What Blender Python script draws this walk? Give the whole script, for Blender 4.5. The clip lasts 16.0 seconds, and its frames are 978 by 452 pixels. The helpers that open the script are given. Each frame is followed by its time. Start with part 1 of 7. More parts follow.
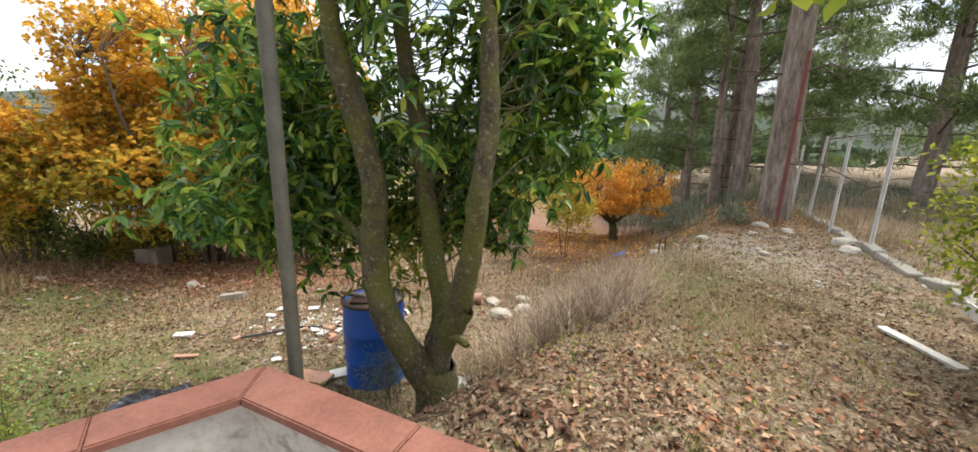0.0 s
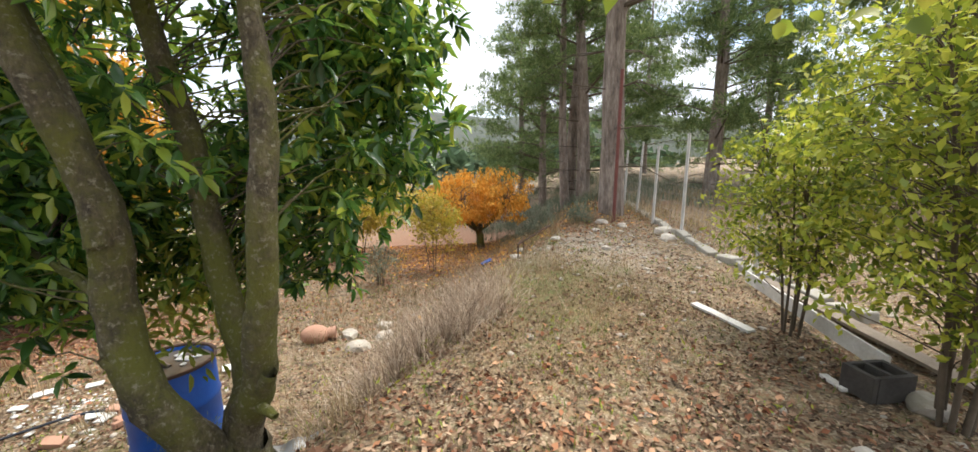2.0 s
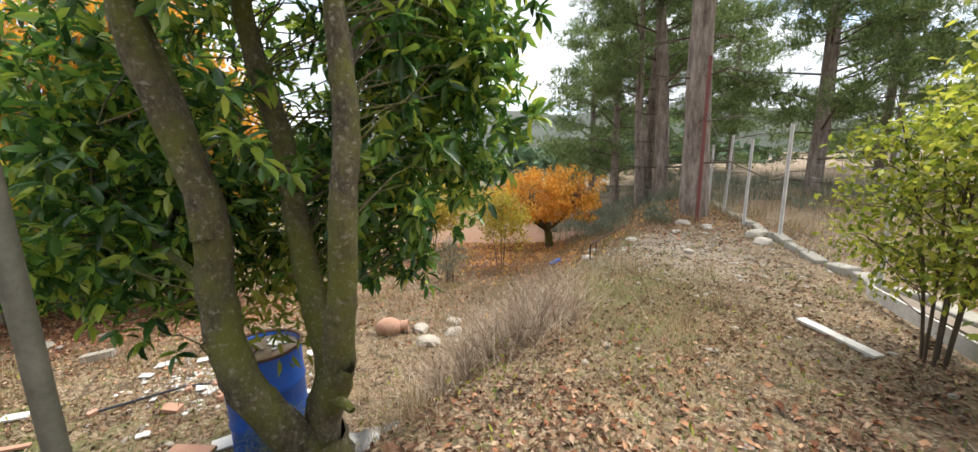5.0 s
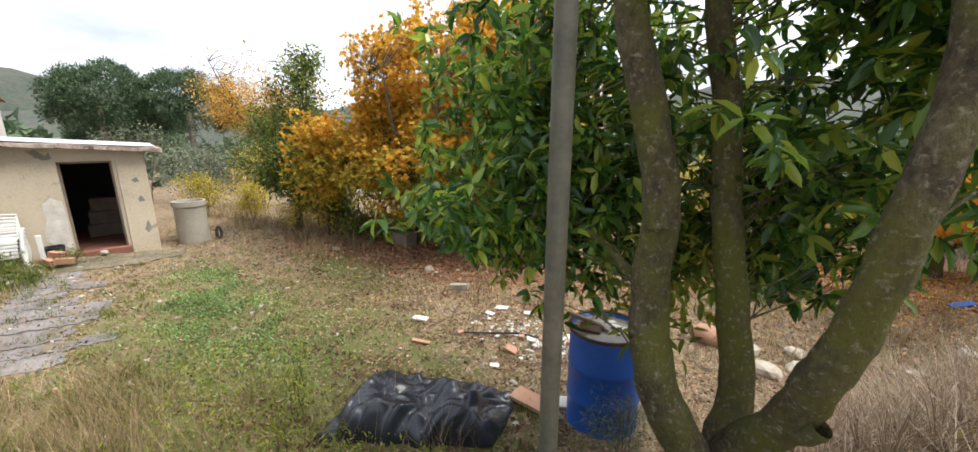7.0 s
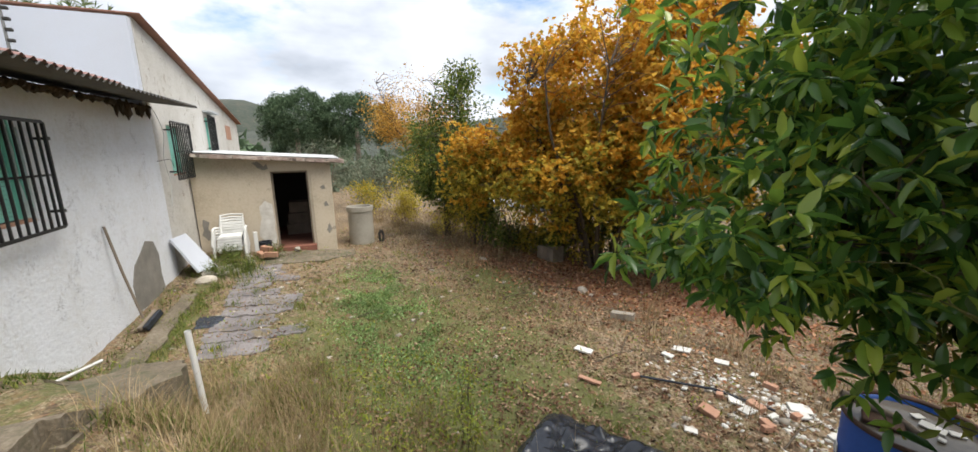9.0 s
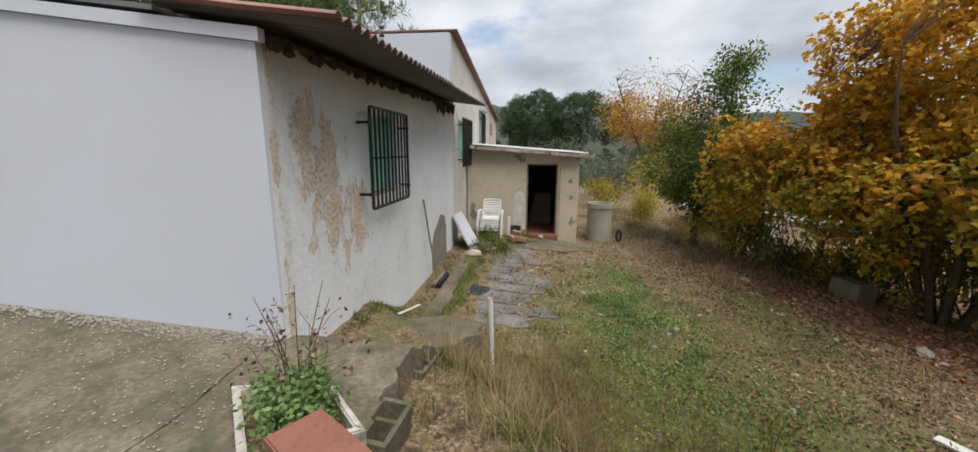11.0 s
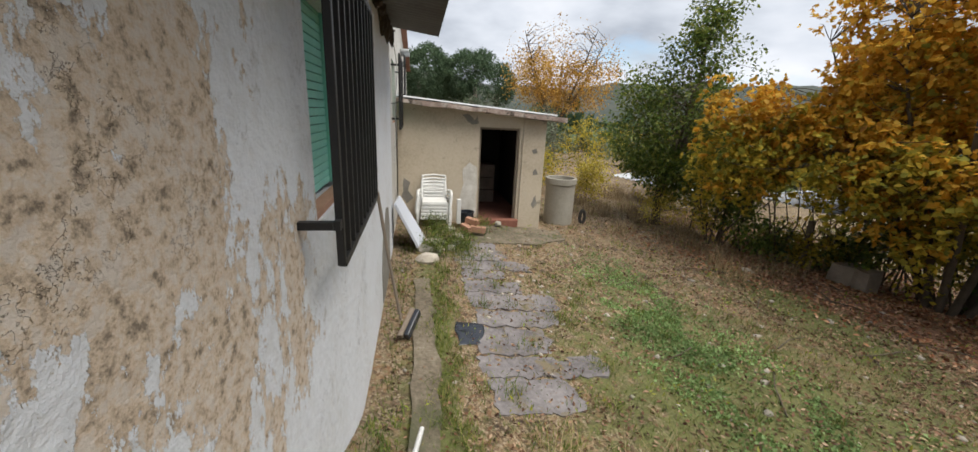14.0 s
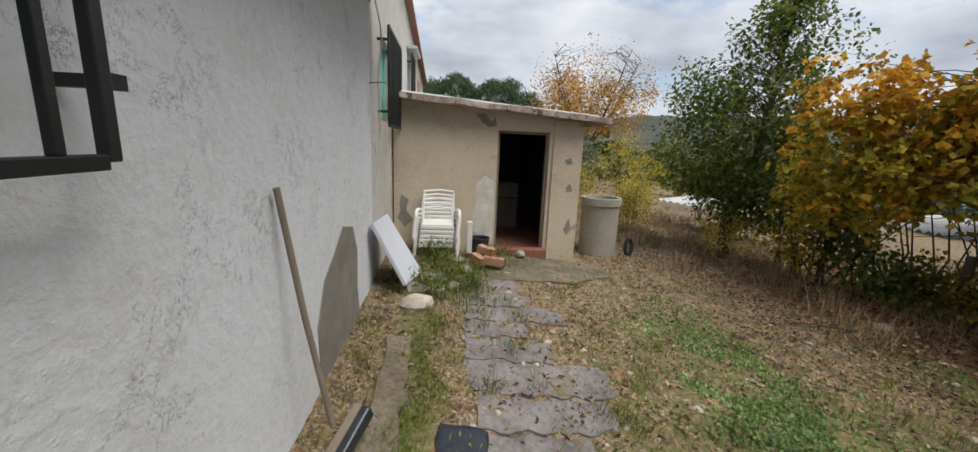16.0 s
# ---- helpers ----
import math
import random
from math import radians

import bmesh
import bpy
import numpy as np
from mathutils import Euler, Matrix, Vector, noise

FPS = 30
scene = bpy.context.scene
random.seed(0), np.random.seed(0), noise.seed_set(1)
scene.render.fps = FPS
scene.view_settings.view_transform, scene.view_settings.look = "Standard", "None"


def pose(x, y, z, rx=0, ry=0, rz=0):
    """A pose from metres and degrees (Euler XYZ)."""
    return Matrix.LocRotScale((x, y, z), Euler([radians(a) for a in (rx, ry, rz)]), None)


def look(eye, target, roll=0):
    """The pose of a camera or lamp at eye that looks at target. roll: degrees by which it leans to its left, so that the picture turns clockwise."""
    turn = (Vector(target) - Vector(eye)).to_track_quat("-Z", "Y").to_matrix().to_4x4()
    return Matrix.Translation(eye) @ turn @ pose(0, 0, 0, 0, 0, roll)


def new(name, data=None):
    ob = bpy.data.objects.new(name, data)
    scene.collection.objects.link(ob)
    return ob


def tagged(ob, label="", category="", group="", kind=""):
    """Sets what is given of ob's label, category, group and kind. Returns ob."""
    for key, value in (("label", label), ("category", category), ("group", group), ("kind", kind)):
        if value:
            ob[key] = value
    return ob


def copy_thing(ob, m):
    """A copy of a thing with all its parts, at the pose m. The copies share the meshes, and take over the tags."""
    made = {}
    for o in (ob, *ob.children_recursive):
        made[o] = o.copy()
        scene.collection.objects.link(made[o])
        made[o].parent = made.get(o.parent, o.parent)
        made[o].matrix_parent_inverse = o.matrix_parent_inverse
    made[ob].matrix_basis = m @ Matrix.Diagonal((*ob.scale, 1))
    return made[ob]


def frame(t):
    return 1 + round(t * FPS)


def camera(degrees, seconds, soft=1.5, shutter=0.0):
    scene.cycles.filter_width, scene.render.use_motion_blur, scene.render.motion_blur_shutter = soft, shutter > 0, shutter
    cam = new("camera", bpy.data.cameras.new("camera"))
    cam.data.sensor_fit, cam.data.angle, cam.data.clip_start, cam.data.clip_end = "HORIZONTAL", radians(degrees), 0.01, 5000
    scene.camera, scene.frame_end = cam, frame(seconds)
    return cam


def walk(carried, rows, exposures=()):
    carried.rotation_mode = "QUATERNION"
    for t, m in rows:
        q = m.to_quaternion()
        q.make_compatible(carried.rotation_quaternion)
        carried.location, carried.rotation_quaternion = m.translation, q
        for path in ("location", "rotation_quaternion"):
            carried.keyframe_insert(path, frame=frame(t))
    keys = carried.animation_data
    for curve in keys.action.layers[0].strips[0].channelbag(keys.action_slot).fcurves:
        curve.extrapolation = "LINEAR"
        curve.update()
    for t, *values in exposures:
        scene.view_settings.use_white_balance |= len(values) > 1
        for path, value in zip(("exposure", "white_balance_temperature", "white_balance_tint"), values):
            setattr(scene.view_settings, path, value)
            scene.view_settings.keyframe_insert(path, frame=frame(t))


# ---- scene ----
cam = camera(102.5, 16.0)
ROWS = [
    (0, 0.005, -0.012, 2.358, 12.52, -12.15, 1.08),
    (0.5, 0.109, 0.119, 2.343, 1.61, -12.72, 0.09),
    (1, 0.139, 0.204, 2.348, -4.96, -12.13, -1.72),
    (1.5, 0.178, 0.262, 2.352, -6.22, -10.92, -1.66),
    (2, 0.255, 0.321, 2.340, -5.74, -10.32, -0.78),
    (2.5, 0.319, 0.366, 2.326, -5.58, -10.78, -0.71),
    (3, 0.339, 0.408, 2.325, -6.82, -10.77, -2.10),
    (5.5, 0.104, 0.452, 2.332, 14.50, -10.28, -0.88),
    (6, -0.049, 0.541, 2.323, 31.98, -10.35, -1.26),
    (6.5, -0.301, 0.513, 2.325, 38.84, -10.60, 0.02),
    (7, -0.626, 0.445, 2.349, 41.60, -12.79, -0.31),
    (7.5, -0.927, 0.434, 2.318, 48.82, -11.56, -1.13),
    (8, -1.148, 0.414, 2.305, 52.09, -12.61, -0.73),
    (8.5, -1.297, 0.375, 2.307, 52.44, -13.97, -0.59),
    (9, -1.379, 0.376, 2.344, 59.80, -11.18, -1.17),
    (9.5, -1.400, 0.348, 2.344, 71.54, -9.72, -1.40),
    (10, -1.441, 0.325, 2.325, 78.12, -10.47, -0.45),
    (12.5, -2.840, -1.357, 2.242, 101.26, -10.37, 0.34),
    (13, -3.343, -1.442, 2.230, 86.25, -15.33, -1.44),
    (13.5, -3.802, -1.385, 2.235, 70.80, -15.70, 2.02),
    (14, -4.170, -1.230, 2.203, 72.66, -16.10, 2.79),
    (14.5, -4.516, -1.078, 2.119, 73.46, -13.87, 2.34),
    (15, -4.831, -0.924, 2.033, 76.57, -11.90, 2.47),
    (15.5, -5.182, -0.804, 1.913, 77.15, -8.80, 2.24),
    (16, -5.577, -0.698, 1.781, 76.84, -11.87, 2.50),
]
walk(cam, [(t, pose(x, y, z, 90 + pitch, 0, yaw) @ pose(0, 0, 0, 0, 0, roll)) for t, x, y, z, yaw, pitch, roll in ROWS],
     exposures=[(0, 1.52), (1.5, 1.62), (3, 1.6), (5.5, 1.58), (7, 1.42), (8.5, 1.2), (9.5, 0.85), (10, 0.75), (12.5, 0.25), (13, 0.27), (13.5, 0.6), (15, 0.75), (16, 0.5)])

# ---- world and light ----
SUN_EL, SUN_AZ = radians(63), radians(52)
world = bpy.data.worlds.new("world")
scene.world = world
world.use_nodes = True
wn, wl = world.node_tree.nodes, world.node_tree.links
wn.clear()


def node(tree, kind, **inputs):
    n = tree.nodes.new(kind)
    for k, v in inputs.items():
        n.inputs[k.replace("_", " ")].default_value = v
    return n


def ramp(tree, stops, factor=None, mode="LINEAR"):
    r = tree.nodes.new("ShaderNodeValToRGB")
    r.color_ramp.interpolation = mode
    e = r.color_ramp.elements
    while len(e) < len(stops):
        e.new(0.5)
    for el, (p, c) in zip(e, stops):
        el.position, el.color = p, (*c, 1) if len(c) == 3 else c
    if factor is not None:
        tree.links.new(factor, r.inputs[0])
    return r


sky = wn.new("ShaderNodeTexSky")
sky.sky_type, sky.sun_disc, sky.sun_elevation, sky.sun_rotation = "NISHITA", False, SUN_EL, SUN_AZ
coord = wn.new("ShaderNodeTexCoord")
stretch = wn.new("ShaderNodeMapping")
stretch.inputs["Scale"].default_value = (1.3, 1.3, 3.4)
wl.new(coord.outputs["Generated"], stretch.inputs[0])
cloud = node(world.node_tree, "ShaderNodeTexNoise", Scale=1.7, Detail=7.0, Roughness=0.56)
wl.new(stretch.outputs[0], cloud.inputs["Vector"])
tone = node(world.node_tree, "ShaderNodeTexNoise", Scale=2.6, Detail=5.0, Roughness=0.5)
wl.new(stretch.outputs[0], tone.inputs["Vector"])
cover = ramp(world.node_tree, [(0.32, (0.0, 0.0, 0.0)), (0.44, (1, 1, 1))], cloud.outputs[0])
shade = ramp(world.node_tree, [(0.3, (0.42, 0.46, 0.53)), (0.5, (0.66, 0.70, 0.77)), (0.68, (0.86, 0.88, 0.93))], tone.outputs[0])
b1 = node(world.node_tree, "ShaderNodeBackground", Strength=0.11)
wl.new(sky.outputs[0], b1.inputs[0])
b2 = node(world.node_tree, "ShaderNodeBackground", Strength=0.72)
wl.new(shade.outputs[0], b2.inputs[0])
both = wn.new("ShaderNodeMixShader")
wl.new(cover.outputs[0], both.inputs[0])
wl.new(b1.outputs[0], both.inputs[1])
wl.new(b2.outputs[0], both.inputs[2])
wl.new(both.outputs[0], wn.new("ShaderNodeOutputWorld").inputs[0])
sun_data = bpy.data.lights.new("sun", "SUN")
sun_data.energy, sun_data.angle, sun_data.color = 2.7, radians(45), (1.0, 0.955, 0.88)
sun = new("sun", sun_data)
sun.matrix_world = look((0, 0, 0), (-math.sin(SUN_AZ) * math.cos(SUN_EL), -math.cos(SUN_AZ) * math.cos(SUN_EL), -math.sin(SUN_EL)))

# ---- materials ----


def surface(name, colours, scale=3.0, fine=40.0, rough=0.85, bump=0.3, metal=0.0, fine_mix=0.35, dist=0.01, stain=None, island=0.0, squeeze=1.0, blotch=None):
    """Two scales of noise over real positions; stain, blotch: (colour, scale, from, to); squeeze draws the grain out upwards."""
    m = bpy.data.materials.new(name)
    m.use_nodes = True
    t = m.node_tree
    bsdf = t.nodes["Principled BSDF"]
    geo = t.nodes.new("ShaderNodeNewGeometry")
    big = node(t, "ShaderNodeTexNoise", Scale=scale, Detail=6.0, Roughness=0.6)
    small = node(t, "ShaderNodeTexNoise", Scale=fine, Detail=5.0, Roughness=0.65)
    place = t.nodes.new("ShaderNodeMapping")
    place.inputs["Scale"].default_value = (1, 1, squeeze)
    t.links.new(geo.outputs["Position"], place.inputs[0])
    for n in (big, small):
        t.links.new(place.outputs[0], n.inputs["Vector"])
    mix = t.nodes.new("ShaderNodeMix")
    mix.inputs[0].default_value = fine_mix
    t.links.new(big.outputs[0], mix.inputs[2])
    t.links.new(small.outputs[0], mix.inputs[3])
    n = len(colours)
    r = ramp(t, [(0.32 + 0.36 * k / max(1, n - 1), c) for k, c in enumerate(colours)], mix.outputs[0])
    colour = r.outputs[0]
    for spot in (stain, blotch):
        if not spot:
            continue
        c, s, a, b = spot
        sn = node(t, "ShaderNodeTexNoise", Scale=s, Detail=8.0, Roughness=0.68)
        t.links.new(geo.outputs["Position"], sn.inputs["Vector"])
        sr = ramp(t, [(a, (0, 0, 0)), (b, (1, 1, 1))], sn.outputs[0])
        sm = t.nodes.new("ShaderNodeMix")
        sm.data_type = "RGBA"
        t.links.new(sr.outputs[0], sm.inputs[0])
        t.links.new(colour, sm.inputs[6])
        sm.inputs[7].default_value = (*c, 1)
        colour = sm.outputs[2]
    if island:
        hs = t.nodes.new("ShaderNodeHueSaturation")
        mr = node(t, "ShaderNodeMapRange")
        mr.inputs[3].default_value, mr.inputs[4].default_value = 1 - island, 1 + island
        t.links.new(geo.outputs["Random Per Island"], mr.inputs[0])
        t.links.new(mr.outputs[0], hs.inputs["Value"])
        t.links.new(colour, hs.inputs["Color"])
        colour = hs.outputs[0]
    t.links.new(colour, bsdf.inputs["Base Color"])
    bsdf.inputs["Roughness"].default_value, bsdf.inputs["Metallic"].default_value = rough, metal
    bp = node(t, "ShaderNodeBump", Strength=bump, Distance=dist)
    t.links.new(mix.outputs[0], bp.inputs["Height"])
    t.links.new(bp.outputs[0], bsdf.inputs["Normal"])
    return m


def foliage(name, colours, through_light=0.35, rough=0.5, gloss=0.35):
    """Each leaf takes its own tone; light passes the leaf."""
    m = bpy.data.materials.new(name)
    m.use_nodes = True
    t = m.node_tree
    bsdf = t.nodes["Principled BSDF"]
    geo = t.nodes.new("ShaderNodeNewGeometry")
    n = len(colours)
    r = ramp(t, [(k / max(1, n - 1), c) for k, c in enumerate(colours)], geo.outputs["Random Per Island"])
    big = node(t, "ShaderNodeTexNoise", Scale=1.6, Detail=3.0)
    t.links.new(geo.outputs["Position"], big.inputs["Vector"])
    hs = t.nodes.new("ShaderNodeHueSaturation")
    mr = node(t, "ShaderNodeMapRange")
    mr.inputs[1].default_value, mr.inputs[2].default_value, mr.inputs[3].default_value, mr.inputs[4].default_value = 0.3, 0.7, 0.7, 1.3
    t.links.new(big.outputs[0], mr.inputs[0])
    t.links.new(mr.outputs[0], hs.inputs["Value"])
    t.links.new(r.outputs[0], hs.inputs["Color"])
    t.links.new(hs.outputs[0], bsdf.inputs["Base Color"])
    bsdf.inputs["Roughness"].default_value = rough
    bsdf.inputs["Specular IOR Level"].default_value = gloss
    tr = t.nodes.new("ShaderNodeBsdfTranslucent")
    t.links.new(hs.outputs[0], tr.inputs[0])
    ms = t.nodes.new("ShaderNodeMixShader")
    ms.inputs[0].default_value = through_light
    t.links.new(bsdf.outputs[0], ms.inputs[1])
    t.links.new(tr.outputs[0], ms.inputs[2])
    t.links.new(ms.outputs[0], t.nodes["Material Output"].inputs[0])
    return m


def plaster(name, colours, bare, bare_at, low_dirt=True):
    """Old paint over render: blisters, bare patches of ochre render, streaks of dirt."""
    m = surface(name, colours, scale=1.4, fine=22, rough=0.92, bump=0.7, fine_mix=0.45, dist=0.028)
    t = m.node_tree
    bsdf = t.nodes["Principled BSDF"]
    geo = t.nodes.new("ShaderNodeNewGeometry")
    base = bsdf.inputs["Base Color"].links[0].from_socket
    mp = t.nodes.new("ShaderNodeMapping")
    mp.inputs["Scale"].default_value = (1.0, 1.0, 0.6)
    t.links.new(geo.outputs["Position"], mp.inputs[0])
    pn = node(t, "ShaderNodeTexNoise", Scale=5.0, Detail=12.0, Roughness=0.74)
    t.links.new(mp.outputs[0], pn.inputs["Vector"])
    sep = t.nodes.new("ShaderNodeSeparateXYZ")
    t.links.new(geo.outputs["Position"], sep.inputs[0])
    here = None
    for (x, z, rx, rz) in bare_at:
        d = t.nodes.new("ShaderNodeMath")
        d.operation = "MULTIPLY_ADD"
        d.inputs[1].default_value, d.inputs[2].default_value = 0.52 / rx, -0.52 * x / rx
        t.links.new(sep.outputs["X"], d.inputs[0])
        e = t.nodes.new("ShaderNodeMath")
        e.operation = "MULTIPLY_ADD"
        e.inputs[1].default_value, e.inputs[2].default_value = 0.52 / rz, -0.52 * z / rz
        t.links.new(sep.outputs["Z"], e.inputs[0])
        cb = t.nodes.new("ShaderNodeCombineXYZ")
        t.links.new(d.outputs[0], cb.inputs[0])
        t.links.new(e.outputs[0], cb.inputs[1])
        ln = t.nodes.new("ShaderNodeVectorMath")
        ln.operation = "LENGTH"
        t.links.new(cb.outputs[0], ln.inputs[0])
        if here is None:
            here = ln.outputs["Value"]
        else:
            mn = t.nodes.new("ShaderNodeMath")
            mn.operation = "MINIMUM"
            t.links.new(here, mn.inputs[0])
            t.links.new(ln.outputs["Value"], mn.inputs[1])
            here = mn.outputs[0]
    ad = t.nodes.new("ShaderNodeMath")
    ad.operation = "MULTIPLY_ADD"
    ad.inputs[1].default_value = 4.6
    t.links.new(pn.outputs[0], ad.inputs[0])
    if here is None:
        ad.inputs[2].default_value = 0.95
    else:
        sb = t.nodes.new("ShaderNodeMath")
        sb.operation = "MINIMUM"
        sb.inputs[1].default_value = 1.35
        t.links.new(here, sb.inputs[0])
        t.links.new(sb.outputs[0], ad.inputs[2])
    edge = ramp(t, [(0.0, (1, 1, 1)), (0.02, (0, 0, 0))])
    mr = node(t, "ShaderNodeMapRange")
    mr.inputs[1].default_value, mr.inputs[2].default_value = 2.76, 3.4
    t.links.new(ad.outputs[0], mr.inputs[0])
    t.links.new(mr.outputs[0], edge.inputs[0])
    bn = node(t, "ShaderNodeTexNoise", Scale=34.0, Detail=12.0, Roughness=0.72)
    t.links.new(geo.outputs["Position"], bn.inputs["Vector"])
    br = ramp(t, [(0.36, tuple(c * 0.36 for c in bare)), (0.42, tuple(c * 0.72 for c in bare)), (0.48, bare), (0.56, tuple(0.6 * c + 0.27 for c in bare))], bn.outputs[0])
    mx = t.nodes.new("ShaderNodeMix")
    mx.data_type = "RGBA"
    t.links.new(edge.outputs[0], mx.inputs[0])
    t.links.new(base, mx.inputs[6])
    t.links.new(br.outputs[0], mx.inputs[7])
    bp = bsdf.inputs["Normal"].links[0].from_node
    bp2 = node(t, "ShaderNodeBump", Strength=0.7, Distance=0.015)
    bp2.invert = True
    t.links.new(edge.outputs[0], bp2.inputs["Height"])
    t.links.new(bp.outputs[0], bp2.inputs["Normal"])
    t.links.new(bp2.outputs[0], bsdf.inputs["Normal"])
    # specks of mould
    vn = node(t, "ShaderNodeTexNoise", Scale=9.0, Detail=9.0, Roughness=0.75)
    t.links.new(geo.outputs["Position"], vn.inputs["Vector"])
    vr = ramp(t, [(0.60, (0, 0, 0)), (0.68, (0.45, 0.45, 0.45))], vn.outputs[0])
    mm = t.nodes.new("ShaderNodeMix")
    mm.data_type = "RGBA"
    t.links.new(vr.outputs[0], mm.inputs[0])
    t.links.new(mx.outputs[2], mm.inputs[6])
    mm.inputs[7].default_value = (0.30, 0.265, 0.22, 1)
    # branching hair cracks, in patches
    wob = node(t, "ShaderNodeTexNoise", Scale=7.0, Detail=6.0, Roughness=0.7)
    t.links.new(geo.outputs["Position"], wob.inputs["Vector"])
    sh = t.nodes.new("ShaderNodeVectorMath")
    sh.operation = "MULTIPLY_ADD"
    sh.inputs[1].default_value = (0.7, 0.7, 0.7)
    t.links.new(wob.outputs["Color"], sh.inputs[0])
    t.links.new(geo.outputs["Position"], sh.inputs[2])
    cell = node(t, "ShaderNodeTexVoronoi", Scale=3.4)
    cell.feature = "DISTANCE_TO_EDGE"
    t.links.new(sh.outputs[0], cell.inputs["Vector"])
    line = ramp(t, [(0.002, (1, 1, 1)), (0.009, (0, 0, 0))], cell.outputs["Distance"])
    some = node(t, "ShaderNodeTexNoise", Scale=2.3, Detail=3.0)
    t.links.new(geo.outputs["Position"], some.inputs["Vector"])
    where = ramp(t, [(0.55, (0, 0, 0)), (0.62, (0.6, 0.6, 0.6))], some.outputs[0])
    ml = t.nodes.new("ShaderNodeMath")
    ml.operation = "MULTIPLY"
    t.links.new(line.outputs[0], ml.inputs[0])
    t.links.new(where.outputs[0], ml.inputs[1])
    mc = t.nodes.new("ShaderNodeMix")
    mc.data_type = "RGBA"
    t.links.new(ml.outputs[0], mc.inputs[0])
    t.links.new(mm.outputs[2], mc.inputs[6])
    mc.inputs[7].default_value = (0.20, 0.16, 0.12, 1)
    t.links.new(mc.outputs[2], bsdf.inputs["Base Color"])
    bp3 = node(t, "ShaderNodeBump", Strength=0.8, Distance=0.01)
    bp3.invert = True
    t.links.new(ml.outputs[0], bp3.inputs["Height"])
    t.links.new(bp2.outputs[0], bp3.inputs["Normal"])
    t.links.new(bp3.outputs[0], bsdf.inputs["Normal"])
    return m


M = {}
M["wall"] = plaster("worn_white_paint", [(0.60, 0.60, 0.60), (0.69, 0.71, 0.745), (0.74, 0.765, 0.815)], (0.60, 0.48, 0.36),
                    [(-4.58, 2.3, 0.13, 0.30), (-4.82, 2.02, 0.24, 0.32), (-5.15, 1.75, 0.30, 0.31), (-5.28, 1.42, 0.09, 0.2), (-4.25, 1.25, 0.03, 0.4), (-4.24, 2.3, 0.03, 0.4)])
# white paint, with the skylight's blue cast put into its base colour
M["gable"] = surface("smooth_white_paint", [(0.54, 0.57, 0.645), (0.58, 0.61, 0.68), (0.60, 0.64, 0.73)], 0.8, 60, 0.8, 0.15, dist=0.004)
M["wall2"] = plaster("old_cream_paint", [(0.42, 0.40, 0.35), (0.56, 0.54, 0.50), (0.62, 0.60, 0.57)], (0.36, 0.30, 0.23), [])
M["shed"] = surface("ochre_render", [(0.37, 0.31, 0.23), (0.50, 0.43, 0.33), (0.56, 0.49, 0.39)], 1.1, 25, 0.93, 0.35,
                    stain=((0.24, 0.21, 0.17), 4.0, 0.62, 0.68))
M["patch"] = surface("bare_cement", [(0.16, 0.15, 0.13), (0.27, 0.25, 0.22)], 4, 40, 0.95, 0.5)
# near-black: shade of unlit rooms put into colour; also plain black parts
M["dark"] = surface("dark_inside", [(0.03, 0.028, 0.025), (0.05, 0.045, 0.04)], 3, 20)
M["iron"] = surface("black_painted_iron", [(0.006, 0.006, 0.007), (0.014, 0.014, 0.014)], 9, 80, 0.5, 0.25, stain=((0.07, 0.03, 0.015), 14, 0.68, 0.74))
M["shutter"] = surface("green_painted_slats", [(0.23, 0.60, 0.51), (0.34, 0.75, 0.64)], 4, 60, 0.55, 0.1, fine_mix=0.3)
M["sheet"] = surface("weathered_grey_sheet", [(0.10, 0.095, 0.09), (0.17, 0.165, 0.16)], 2, 30, 0.7, 0.2)
M["redsheet"] = surface("faded_red_sheet", [(0.30, 0.16, 0.14), (0.42, 0.25, 0.22)], 2, 30, 0.7, 0.2)
M["foam"] = surface("brown_foam_and_mortar", [(0.03, 0.022, 0.016), (0.10, 0.07, 0.045)], 6, 40, 0.95, 0.8, dist=0.03)
M["roofsheet"] = surface("pale_fibre_cement", [(0.36, 0.37, 0.38), (0.55, 0.57, 0.58)], 2, 30, 0.8, 0.2)
M["concrete"] = surface("worn_concrete", [(0.06, 0.05, 0.033), (0.15, 0.122, 0.085), (0.27, 0.23, 0.175)], 2.6, 30, 0.95, 0.9, dist=0.025, fine_mix=0.5, stain=((0.085, 0.085, 0.045), 2.2, 0.5, 0.62))
M["drum"] = surface("cast_concrete_pipe", [(0.24, 0.22, 0.18), (0.37, 0.35, 0.30)], 2.2, 30, 0.93, 0.4)
M["terracotta"] = surface("red_clay_tile", [(0.13, 0.052, 0.035), (0.23, 0.092, 0.062), (0.29, 0.135, 0.097)], 3, 50, 0.85, 0.25, stain=((0.13, 0.07, 0.05), 7, 0.62, 0.7))
M["brick"] = surface("orange_clay", [(0.35, 0.185, 0.12), (0.47, 0.275, 0.19)], 5, 50, 0.9, 0.35)
M["render"] = surface("stained_white_render", [(0.26, 0.23, 0.19), (0.52, 0.49, 0.44), (0.62, 0.60, 0.56)], 2.4, 26, 0.92, 0.4, stain=((0.10, 0.085, 0.06), 3.4, 0.56, 0.68))
